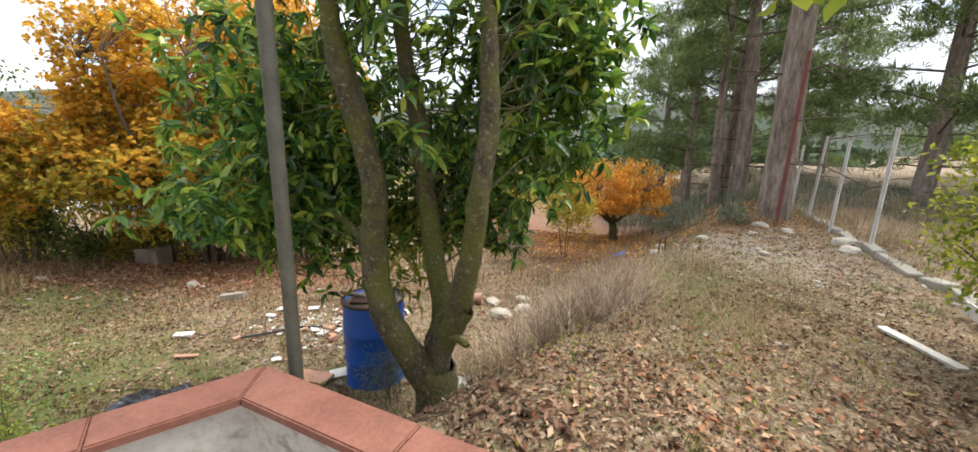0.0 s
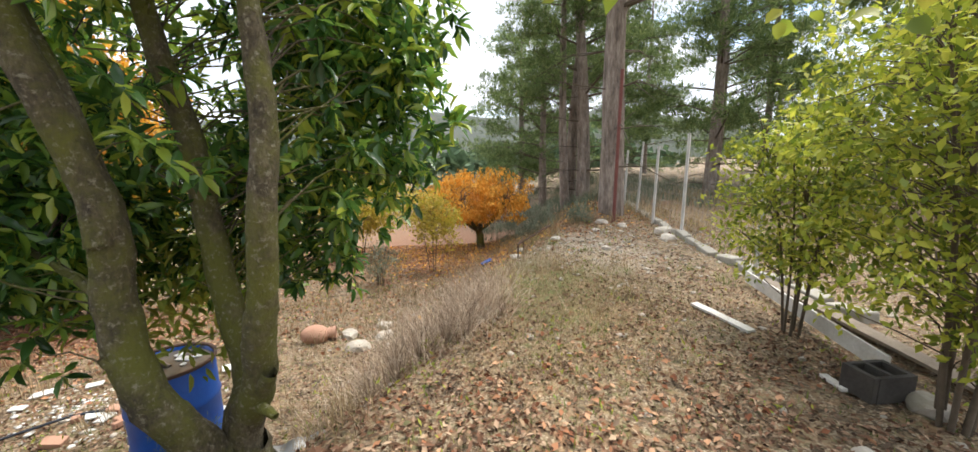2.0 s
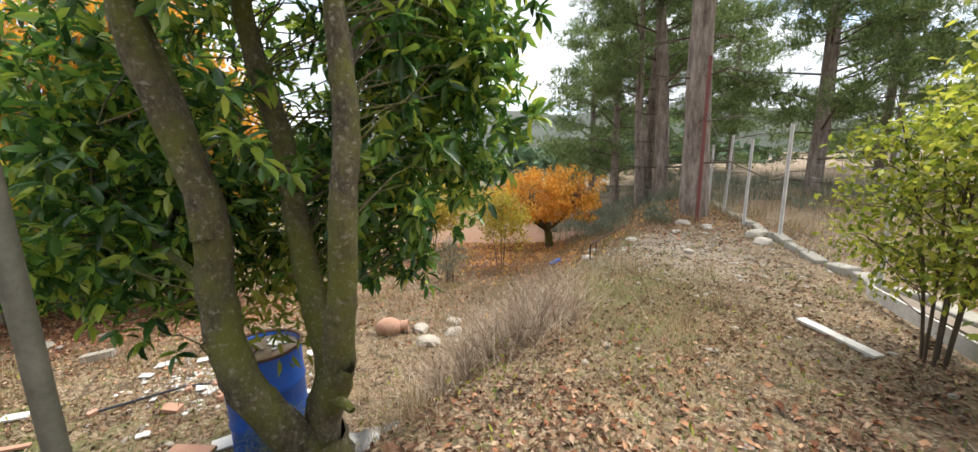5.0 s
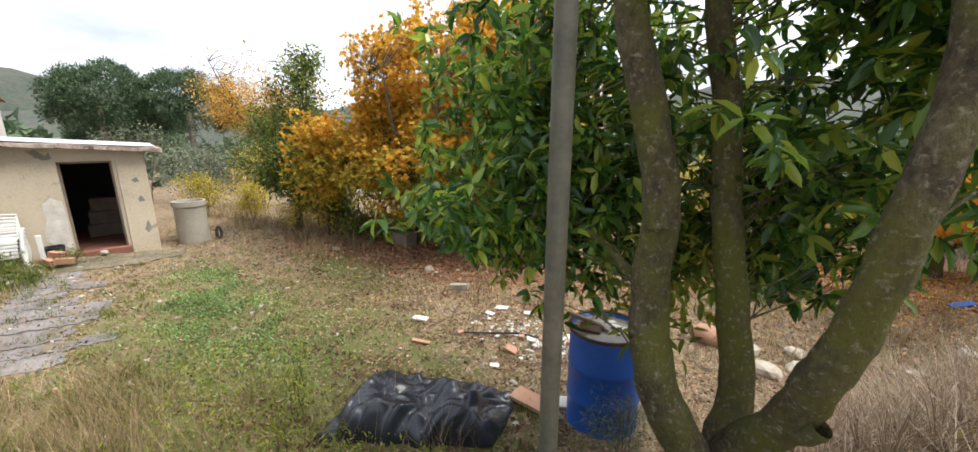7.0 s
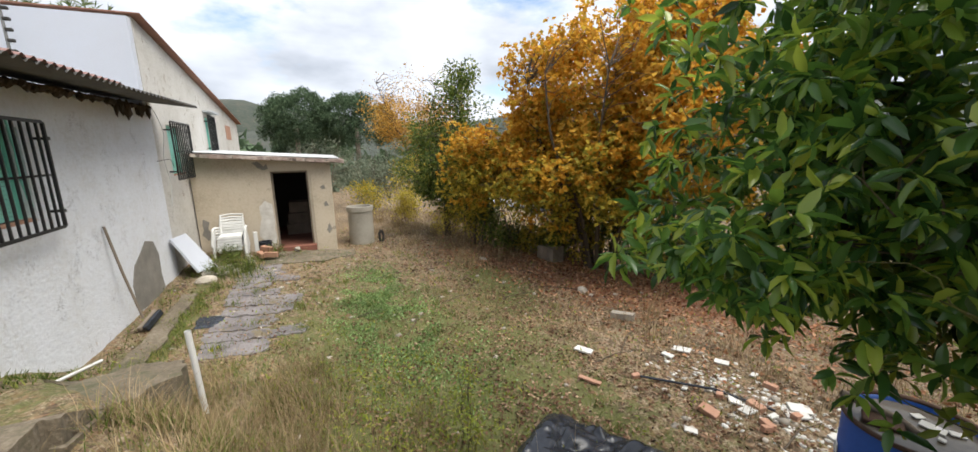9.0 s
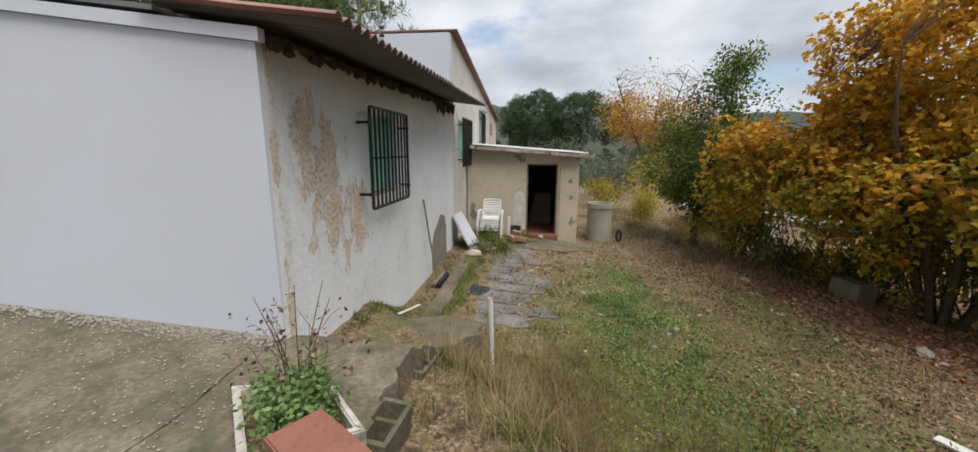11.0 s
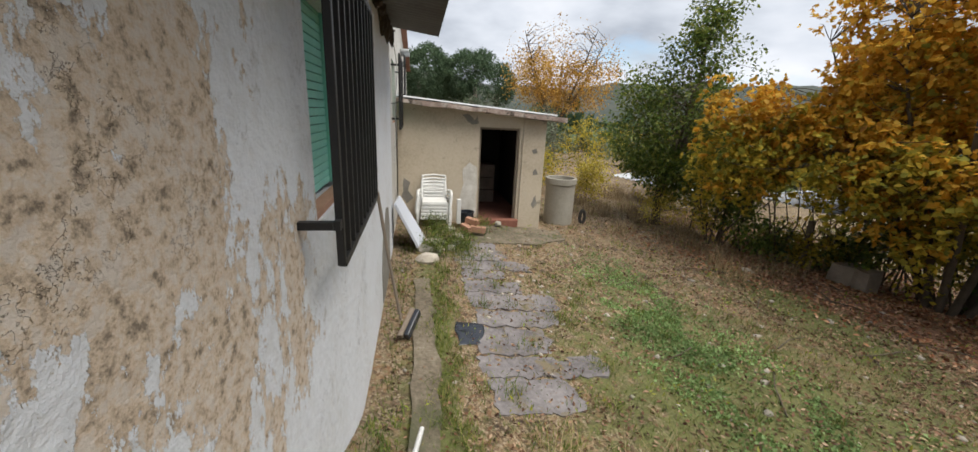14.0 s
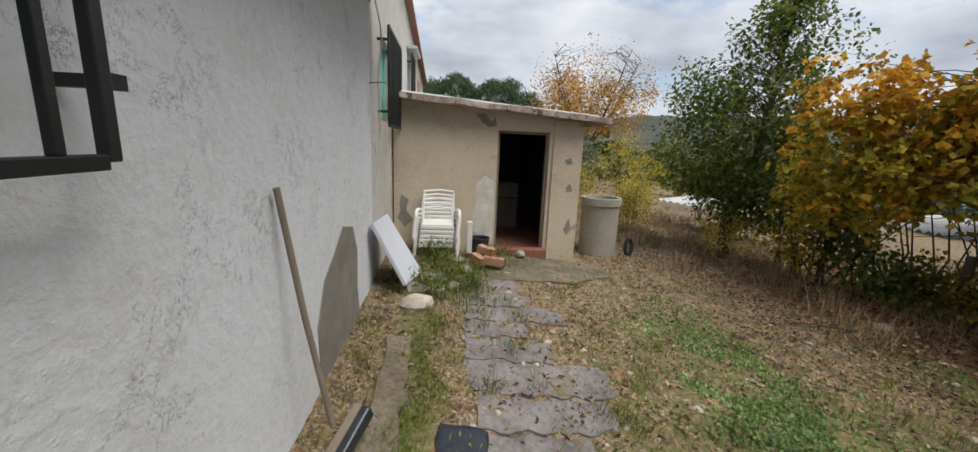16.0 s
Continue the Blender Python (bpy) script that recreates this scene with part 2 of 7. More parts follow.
M["plastic"] = surface("white_plastic", [(0.58, 0.58, 0.56), (0.72, 0.72, 0.70)], 5, 60, 0.5, 0.08)
M["whitewood"] = surface("peeling_white_wood", [(0.42, 0.39, 0.34), (0.68, 0.66, 0.62)], 6, 50, 0.8, 0.4)
M["greywood"] = surface("grey_weathered_wood", [(0.15, 0.12, 0.09), (0.27, 0.22, 0.17)], 6, 60, 0.9, 0.5)
M["blue"] = surface("blue_drum_paint", [(0.008, 0.06, 0.30), (0.015, 0.10, 0.42)], 3, 40, 0.42, 0.12, stain=((0.10, 0.06, 0.04), 7, 0.66, 0.70))
M["rust"] = surface("rusty_steel", [(0.045, 0.028, 0.02), (0.11, 0.055, 0.032)], 7, 60, 0.85, 0.4)
M["water"] = surface("murky_water", [(0.10, 0.085, 0.07), (0.17, 0.15, 0.12)], 5, 30, 0.08, 0.0)
M["tarp"] = surface("black_plastic_sheet", [(0.014, 0.017, 0.023), (0.035, 0.04, 0.052)], 5, 30, 0.27, 0.2)
M["pole"] = surface("dull_green_grey_pole", [(0.055, 0.054, 0.040), (0.125, 0.12, 0.09)], 8, 60, 0.6, 0.2)
M["redpole"] = surface("red_oxide_pole", [(0.12, 0.035, 0.03), (0.20, 0.07, 0.055)], 6, 60, 0.8, 0.3)
M["post"] = surface("white_painted_post", [(0.38, 0.36, 0.33), (0.58, 0.56, 0.53)], 6, 50, 0.8, 0.3)
M["wire"] = surface("galvanised_wire", [(0.22, 0.22, 0.21), (0.32, 0.31, 0.30)], 6, 50, 0.5, 0.0, metal=0.6)
M["bark"] = surface("lichened_bark", [(0.018, 0.014, 0.008), (0.070, 0.055, 0.030), (0.17, 0.14, 0.088)], 13, 60, 0.95, 1.0, dist=0.03, fine_mix=0.5, stain=((0.095, 0.096, 0.014), 2.6, 0.43, 0.58), squeeze=0.6, blotch=((0.20, 0.18, 0.125), 42, 0.55, 0.66))
M["pinebark"] = surface("furrowed_pine_bark", [(0.065, 0.05, 0.04), (0.215, 0.172, 0.14), (0.40, 0.34, 0.285)], 9, 30, 0.95, 1.0, dist=0.06, squeeze=0.25)
M["twig"] = surface("thin_twigs", [(0.06, 0.045, 0.03), (0.13, 0.10, 0.07)], 8, 40, 0.9, 0.3)
M["stone"] = surface("pale_limestone", [(0.25, 0.22, 0.18), (0.42, 0.38, 0.32)], 5, 30, 0.92, 0.5, island=0.3)
M["whitebit"] = surface("white_rubble", [(0.50, 0.49, 0.46), (0.68, 0.67, 0.64)], 6, 40, 0.9, 0.3)
M["bay"] = foliage("glossy_dark_leaves", [(0.028, 0.072, 0.018), (0.058, 0.14, 0.030), (0.11, 0.23, 0.042), (0.22, 0.35, 0.05), (0.42, 0.48, 0.065)], 0.5, 0.27, 0.7)
M["bayyellow"] = foliage("young_yellow_green_leaves", [(0.14, 0.20, 0.03), (0.25, 0.30, 0.04), (0.35, 0.33, 0.05)], 0.45)
M["gold"] = foliage("golden_autumn_leaves", [(0.36, 0.175, 0.022), (0.56, 0.28, 0.03), (0.70, 0.40, 0.045), (0.74, 0.50, 0.09), (0.66, 0.34, 0.04), (0.44, 0.37, 0.055)], 0.55, 0.6, 0.2)
M["oldgold"] = foliage("olive_gold_leaves", [(0.17, 0.17, 0.03), (0.34, 0.31, 0.045), (0.52, 0.40, 0.055), (0.62, 0.44, 0.06)], 0.5, 0.6, 0.2)
M["orange"] = foliage("orange_leaves", [(0.60, 0.25, 0.03), (0.74, 0.38, 0.06), (0.80, 0.50, 0.11)], 0.45, 0.6, 0.2)
M["walnut"] = foliage("rusty_walnut_leaves", [(0.34, 0.18, 0.04), (0.53, 0.30, 0.06), (0.62, 0.40, 0.09)], 0.4, 0.6, 0.2)
M["oldslab"] = surface("old_purplish_slab", [(0.085, 0.075, 0.075), (0.17, 0.155, 0.155), (0.26, 0.24, 0.235)], 3.5, 28, 0.9, 0.6, stain=((0.16, 0.13, 0.08), 4.5, 0.55, 0.64))
M["darkblock"] = surface("dark_damp_concrete", [(0.03, 0.026, 0.022), (0.075, 0.066, 0.056)], 4, 40, 0.95, 0.5)
M["quince"] = foliage("dull_green_leaves", [(0.04, 0.07, 0.014), (0.085, 0.13, 0.024), (0.14, 0.185, 0.035), (0.24, 0.25, 0.05)], 0.4, 0.5, 0.3)
M["shrub"] = foliage("lime_green_leaves", [(0.09, 0.135, 0.018), (0.21, 0.265, 0.03), (0.38, 0.42, 0.055), (0.54, 0.52, 0.08)], 0.5, 0.5, 0.3)
M["yellow"] = foliage("yellow_leaves", [(0.35, 0.30, 0.04), (0.50, 0.42, 0.05), (0.55, 0.40, 0.08)], 0.45)
M["needles"] = foliage("pine_needles", [(0.065, 0.11, 0.033), (0.135, 0.19, 0.065), (0.25, 0.31, 0.12)], 0.4, 0.6, 0.2)
M["farpine"] = foliage("far_pine_needles", [(0.05, 0.085, 0.045), (0.085, 0.13, 0.07), (0.13, 0.18, 0.105)], 0.25, 0.7, 0.1)
M["olive"] = foliage("grey_olive_leaves", [(0.09, 0.12, 0.08), (0.15, 0.18, 0.12), (0.20, 0.22, 0.15)], 0.2, 0.6, 0.2)
M["dry"] = foliage("dry_straw", [(0.16, 0.11, 0.06), (0.30, 0.22, 0.12), (0.42, 0.33, 0.20)], 0.3, 0.8, 0.1)
M["drybush"] = foliage("dry_brown_stems", [(0.24, 0.17, 0.12), (0.42, 0.32, 0.235), (0.60, 0.50, 0.39)], 0.25, 0.8, 0.1)
M["grass"] = foliage("short_grass", [(0.05, 0.085, 0.013), (0.10, 0.15, 0.025), (0.17, 0.20, 0.04), (0.28, 0.25, 0.10)], 0.35, 0.7, 0.15)
M["clover"] = foliage("small_green_leaves", [(0.12, 0.19, 0.06), (0.19, 0.29, 0.10), (0.30, 0.42, 0.18)], 0.35, 0.6, 0.2)
M["litter"] = foliage("fallen_brown_leaves", [(0.035, 0.02, 0.013), (0.09, 0.043, 0.024), (0.16, 0.085, 0.052), (0.25, 0.14, 0.09), (0.42, 0.30, 0.20), (0.06, 0.04, 0.028), (0.30, 0.20, 0.12)], 0.1, 0.8, 0.15)
M["redlitter"] = foliage("fallen_red_leaves", [(0.12, 0.045, 0.024), (0.27, 0.11, 0.055), (0.42, 0.22, 0.12), (0.50, 0.32, 0.20)], 0.1, 0.8, 0.15)
M["beam"] = surface("peeling_pink_white_concrete", [(0.16, 0.11, 0.09), (0.36, 0.28, 0.24), (0.58, 0.52, 0.47)], 5, 26, 0.93, 0.8, dist=0.03, stain=((0.09, 0.07, 0.055), 6, 0.54, 0.6))
M["green_net"] = surface("green_shade_net", [(0.0, 0.20, 0.10), (0.01, 0.30, 0.16)], 6, 60, 0.8, 0.2)
M["hill"] = surface("wooded_hill", [(0.018, 0.027, 0.020), (0.045, 0.055, 0.042), (0.085, 0.075, 0.055)], 0.03, 0.25, 1.0, 0.3, fine_mix=0.5, dist=1.0)
M["roofred"] = surface("old_roof_tiles", [(0.22, 0.10, 0.07), (0.34, 0.18, 0.12)], 3, 20)


def ground_material():
    m = surface("earth_with_leaf_litter", [(0.018, 0.012, 0.008), (0.07, 0.048, 0.028), (0.21, 0.155, 0.095)], 0.9, 34, 0.97, 0.9, fine_mix=0.5, dist=0.03)
    t = m.node_tree
    bsdf = t.nodes["Principled BSDF"]
    col = bsdf.inputs["Base Color"].links[0].from_socket
    geo = t.nodes.new("ShaderNodeNewGeometry")
    for vs, lo, hi, colours in ((34.0, 0.42, 0.50, ((0.06, 0.035, 0.02), (0.22, 0.12, 0.06), (0.34, 0.24, 0.14), (0.11, 0.12, 0.045))), (75.0, 0.46, 0.52, ((0.05, 0.035, 0.022), (0.18, 0.12, 0.07), (0.40, 0.33, 0.23)))):
        vo = node(t, "ShaderNodeTexVoronoi", Scale=vs)
        t.links.new(geo.outputs["Position"], vo.inputs["Vector"])
        sp = t.nodes.new("ShaderNodeSeparateColor")
        t.links.new(vo.outputs["Color"], sp.inputs[0])
        cr = ramp(t, [(k / (len(colours) - 1), c) for k, c in enumerate(colours)], sp.outputs[0])
        mn = node(t, "ShaderNodeTexNoise", Scale=vs * 0.13, Detail=6.0, Roughness=0.7)
        t.links.new(geo.outputs["Position"], mn.inputs["Vector"])
        mr_ = ramp(t, [(lo, (0, 0, 0)), (hi, (0.8, 0.8, 0.8))], mn.outputs[0])
        mx = t.nodes.new("ShaderNodeMix")
        mx.data_type = "RGBA"
        t.links.new(mr_.outputs[0], mx.inputs[0])
        t.links.new(col, mx.inputs[6])
        t.links.new(cr.outputs[0], mx.inputs[7])
        col = mx.outputs[2]
    for attr, colour, rough_scale in (("moss", (0.105, 0.118, 0.032), 7.0), ("red", (0.24, 0.12, 0.07), 5.0), ("slab", (0.215, 0.205, 0.215), 3.0), ("pale", (0.33, 0.27, 0.20), 9.0)):
        a = t.nodes.new("ShaderNodeAttribute")
        a.attribute_name = attr
        n = node(t, "ShaderNodeTexNoise", Scale=rough_scale, Detail=8.0, Roughness=0.7)
        t.links.new(geo.outputs["Position"], n.inputs["Vector"])
        ad = t.nodes.new("ShaderNodeMath")
        t.links.new(a.outputs["Fac"], ad.inputs[0])
        t.links.new(n.outputs[0], ad.inputs[1])
        r = ramp(t, [(0.78, (0, 0, 0)), (0.98, (0.85, 0.85, 0.85))], ad.outputs[0])
        mx = t.nodes.new("ShaderNodeMix")
        mx.data_type = "RGBA"
        t.links.new(r.outputs[0], mx.inputs[0])
        t.links.new(col, mx.inputs[6])
        f = node(t, "ShaderNodeTexNoise", Scale=45.0, Detail=5.0)
        t.links.new(geo.outputs["Position"], f.inputs["Vector"])
        c2 = ramp(t, [(0.3, tuple(v * 0.6 for v in colour)), (0.7, tuple(v * 1.25 for v in colour))], f.outputs[0])
        t.links.new(c2.outputs[0], mx.inputs[7])
        col = mx.outputs[2]
    t.links.new(col, bsdf.inputs["Base Color"])
    return m


M["ground"] = ground_material()

# ---- mesh helpers ----
rng = np.random.default_rng(5)


def origin_of(ob):
    v = Vector((0, 0, 0))
    while ob:
        v += ob.location
        ob = ob.parent
    return v


def link(name, me, material, parent=None, label="", kind=""):
    me.materials.clear()
    me.materials.append(M[material])
    ob = new(name, me)
    if parent:
        o = origin_of(parent)
        me.transform(Matrix.Translation(-o))
        ob.parent = parent
    return tagged(ob, label, kind=kind)


def part(name, bm, material, parent=None, label="", kind="", smooth=False):
    bmesh.ops.recalc_face_normals(bm, faces=bm.faces)
    me = bpy.data.meshes.new(name)
    bm.to_mesh(me)
    bm.free()
    if smooth:
        me.shade_smooth()
    return link(name, me, material, parent, label, kind)


def arrays(name, v, f, material, parent=None, label="", kind="", smooth=False):
    me = bpy.data.meshes.new(name)
    v = np.asarray(v, np.float32)
    f = np.asarray(f, np.int32)
    me.vertices.add(len(v))
    me.vertices.foreach_set("co", v.ravel())
    k = f.shape[1]
    me.loops.add(f.size)
    me.loops.foreach_set("vertex_index", f.ravel())
    me.polygons.add(len(f))
    me.polygons.foreach_set("loop_start", np.arange(0, f.size, k, dtype=np.int32))
    me.update(calc_edges=True)
    me.validate()
    if smooth:
        me.shade_smooth()
    return link(name, me, material, parent, label, kind)


def thing(name, place, label, category, group=""):
    e = new(name)
    e.location = place
    e.empty_display_size = 0.2
    return tagged(e, label, category, group)


def box(bm, c, size, rot=None, bevel=0.0):
    """A box about c with a full size and an Euler turn in degrees."""
    made = bmesh.ops.create_cube(bm, size=1.0)["verts"]
    m = Matrix.Translation(c) @ (Euler([radians(a) for a in rot]).to_matrix().to_4x4() if rot else Matrix()) @ Matrix.Diagonal((*size, 1))
    bmesh.ops.transform(bm, matrix=m, verts=made)
    if bevel:
        edges = list({e for v in made for e in v.link_edges})
        bmesh.ops.bevel(bm, geom=edges, offset=bevel, segments=2, affect="EDGES", profile=0.5)
    return bm


def boxed(c, size, rot=None, bevel=0.0):
    return box(bmesh.new(), c, size, rot, bevel)


HA = radians(6.8)
HC = Vector((-4.05, -1.595, 0))
HU = Vector((-math.cos(HA), math.sin(HA), 0))
HN = Vector((math.sin(HA), math.cos(HA), 0))
HROT = (0, 0, 180 - 6.8)


def hp(s, n, z):
    """House coordinates: along the yard wall, out of it, up."""
    return HC + HU * float(s) + HN * float(n) + Vector((0, 0, float(z)))


def hbox(bm, s0, s1, n0, n1, z0, z1, bevel=0.0):
    return box(bm, hp((s0 + s1) / 2, (n0 + n1) / 2, (z0 + z1) / 2), (abs(s1 - s0), abs(n1 - n0), abs(z1 - z0)), HROT, bevel)


def tube(pts, radii, sides=8, wobble=0.0, cap=True):
    """Verts and faces of a tapered tube along a line."""
    pts = [Vector(p) for p in pts]
    vs, fs = [], []
    n = len(pts)
    ref = Vector((0.3, 0.9, 0.2))
    for i, p in enumerate(pts):
        d = (pts[min(i + 1, n - 1)] - pts[max(i - 1, 0)]).normalized()
        a = d.cross(ref).normalized()
        b = d.cross(a)
        for k in range(sides):
            w = 2 * math.pi * k / sides
            r = radii[i] * (1 + wobble * math.sin(3 * w + i * 1.7) * 0.5 + (rng.random() - 0.5) * wobble)
            vs.append(tuple(p + a * math.cos(w) * r + b * math.sin(w) * r))
    for i in range(n - 1):
        for k in range(sides):
            j = (k + 1) % sides
            fs.append((i * sides + k, i * sides + j, (i + 1) * sides + j, (i + 1) * sides + k))
    return vs, fs


def tubes(name, lines, material, parent=None, label="", kind="", sides=8, wobble=0.0, smooth=True):
    V, Fc, off = [], [], 0
    for pts, radii in lines:
        v, f = tube(pts, radii, sides, wobble)
        V += v
        Fc += [tuple(i + off for i in q) for q in f]
        off += len(v)
    return arrays(name, V, Fc, material, parent, label, kind, smooth)


def smooth_line(pts, radii, n):
    """A rounded line through the given points."""
    P, R = np.array([tuple(p) for p in pts], float), np.array(radii, float)
    t = np.linspace(0, len(P) - 1, n)
    out = []
    for c in t:
        i = min(int(c), len(P) - 2)
        u = c - i
        p0, p1, p2, p3 = P[max(i - 1, 0)], P[i], P[i + 1], P[min(i + 2, len(P) - 1)]
        out.append(0.5 * ((2 * p1) + (-p0 + p2) * u + (2 * p0 - 5 * p1 + 4 * p2 - p3) * u * u + (-p0 + 3 * p1 - 3 * p2 + p3) * u**3))
    return [Vector(o) for o in out], list(np.interp(t, range(len(R)), R))


def unit(v):
    return v / (np.linalg.norm(v, axis=-1, keepdims=True) + 1e-9)


def leaf_arrays(P, D, length, ratio, fine=False, flat=None):
    """Leaves at P pointing along D. fine: six-sided with a folded midrib."""
    n = len(P)
    L = (length * rng.uniform(0.65, 1.25, n))[:, None]
    up = rng.normal(size=(n, 3)) * 0.6 + [0, 0, 1.0] if flat is None else rng.normal(size=(n, 3)) * flat + [0, 0, 1.0]
    side = unit(np.cross(D, up))
    nor = unit(np.cross(side, D))
    W = L * ratio
    if fine:
        pts = [P, P + D * L * 0.3 + side * W * 0.42 + nor * W * 0.2, P + D * L * 0.68 + side * W * 0.36 + nor * W * 0.15, P + D * L - nor * L * 0.12,
               P + D * L * 0.68 - side * W * 0.36 + nor * W * 0.15, P + D * L * 0.3 - side * W * 0.42 + nor * W * 0.2, P + D * L * 0.5]
        v = np.stack(pts, 1).reshape(-1, 3)
        tri = np.array([[0, 1, 6], [1, 2, 6], [2, 3, 6], [3, 4, 6], [4, 5, 6], [5, 0, 6]])
        return v, (tri[None] + 7 * np.arange(n)[:, None, None]).reshape(-1, 3)
    v = np.stack([P, P + D * L * 0.5 + side * W * 0.5 + nor * W * 0.18, P + D * L, P + D * L * 0.5 - side * W * 0.5 + nor * W * 0.18], 1).reshape(-1, 3)
    tri = np.array([[0, 1, 2], [0, 2, 3]])
    return v, (tri[None] + 4 * np.arange(n)[:, None, None]).reshape(-1, 3)


def blades(P, height, width, lean=0.4, bend=0.3):
    """Grass blades: two triangles and a tip each."""
    n = len(P)
    H = (height * rng.uniform(0.5, 1.2, n))[:, None]
    a = rng.uniform(0, 2 * np.pi, n)
    out = np.stack([np.cos(a), np.sin(a), np.zeros(n)], 1)
    side = np.stack([-np.sin(a), np.cos(a), np.zeros(n)], 1) * width
    ln = (rng.uniform(0, 1, n) * lean)[:, None]
    mid = P + out * H * ln * 0.5 + [0, 0, 1] * H * 0.55
    tip = P + out * H * (ln + bend * rng.uniform(0, 1, (n, 1))) + [0, 0, 1] * H
    v = np.stack([P - side, P + side, mid + side * 0.7, mid - side * 0.7, tip], 1).reshape(-1, 3)
    tri = np.array([[0, 1, 2], [0, 2, 3], [3, 2, 4]])
    return v, (tri[None] + 5 * np.arange(n)[:, None, None]).reshape(-1, 3)


# ---- ground ----
EDGE = np.array([(-9.0, -3.4), (-6.3, -1.9), (-5.0, -0.75), (-3.7, 0.25), (-2.3, 0.95), (-1.15, 1.75), (-0.2, 3.3), (0.6, 5.2), (2.3, 9.0), (4.2, 14.0), (8, 24), (14, 60)])


def edge_distance(x, y):
    """Signed distance from the brow of the upper terrace; above it is positive."""
    best = np.full(np.shape(x), 1e9)
    sign = np.ones(np.shape(x))
    for (ax, ay), (bx, by) in zip(EDGE[:-1], EDGE[1:]):
        dx, dy = bx - ax, by - ay
        u = np.clip(((x - ax) * dx + (y - ay) * dy) / (dx * dx + dy * dy), 0, 1)
        px, py = x - ax - u * dx, y - ay - u * dy
        d = np.hypot(px, py)
        s = np.where(dx * py - dy * px < 0, 1.0, -1.0)
        sign = np.where(d < best, s, sign)
        best = np.minimum(best, d)
    return best * sign


def sstep(a, b, x):
    u = np.clip((x - a) / (b - a), 0, 1)
    return u * u * (3 - 2 * u)


def gz(x, y, rough=True):
    x, y = np.asarray(x, float), np.asarray(y, float)
    d = edge_distance(x, y)
    s = (x - HC.x) * HU.x + (y - HC.y) * HU.y
    n = (x - HC.x) * HN.x + (y - HC.y) * HN.y
    low = 0.02 + 0.30 * np.exp(-np.maximum(n, 0) / 1.6) * sstep(16, 9, s) + 0.10 * sstep(3, 7, s) * np.exp(-((n - 1.3) / 2.2) ** 2)
    low = low - 0.10 * np.maximum(y - 5.0, 0) * sstep(70, 0, y) * (x > -60)
    high = 0.80 + 0.0 * x
    w = 0.55 + 0.05 * np.maximum(y, 0) + 0.16 * np.maximum(y - 5, 0) * (y < 40)
    k = sstep(-w, w * 0.6, d)
    z = low * (1 - k) + high * k
    r = np.hypot(x, y)
    z = z - sstep(40, 140, r) * 6.0 * (y > 0) 
    if rough:
        near = sstep(60, 30, r)
        z = z + near * (0.022 * np.sin(2.1 * x + 1.3 * np.sin(1.7 * y)) * np.cos(1.9 * y + 0.8 * np.sin(2.3 * x)) + 0.009 * np.sin(7.3 * x + 2.0 * np.sin(5.1 * y)) * np.sin(6.7 * y))
    return z


def at_ground(x, y):
    return float(gz(x, y))


def axis(lo, hi, near_lo, near_hi, step, grow=1.12):
    a = list(np.arange(near_lo, near_hi, step))
    s, v = step, a[-1]
    while v < hi:
        s *= grow
        v += s
        a.append(v)
    s, v = step, a[0]
    while v > lo:
        s *= grow
        v -= s
        a.insert(0, v)
    return np.array(a)


gx, gy = axis(-900, 900, -13, 5, 0.07), axis(-900, 900, -2, 12, 0.07)
GX, GY = np.meshgrid(gx, gy, indexing="ij")
GZ = gz(GX, GY)
jit = rng.normal(size=GZ.shape) * 0.006
GZ = GZ + jit * (np.hypot(GX, GY) < 20)
nx, ny = GX.shape
gv = np.stack([GX, GY, GZ], -1).reshape(-1, 3)
ii = (np.arange(nx - 1)[:, None] * ny + np.arange(ny - 1)[None]).ravel()
gf = np.stack([ii, ii + ny, ii + ny + 1, ii + 1], 1)
ground = arrays("ground", gv, gf, "ground", kind="structure", smooth=True, label="uneven earth with leaf litter, moss and thin grass")


def blob(x, y, cx, cy, rx, ry, turn=0.0):
    c, s = math.cos(radians(turn)), math.sin(radians(turn))
    u, v = ((x - cx) * c + (y - cy) * s) / rx, (-(x - cx) * s + (y - cy) * c) / ry
    return np.exp(-(u * u + v * v))


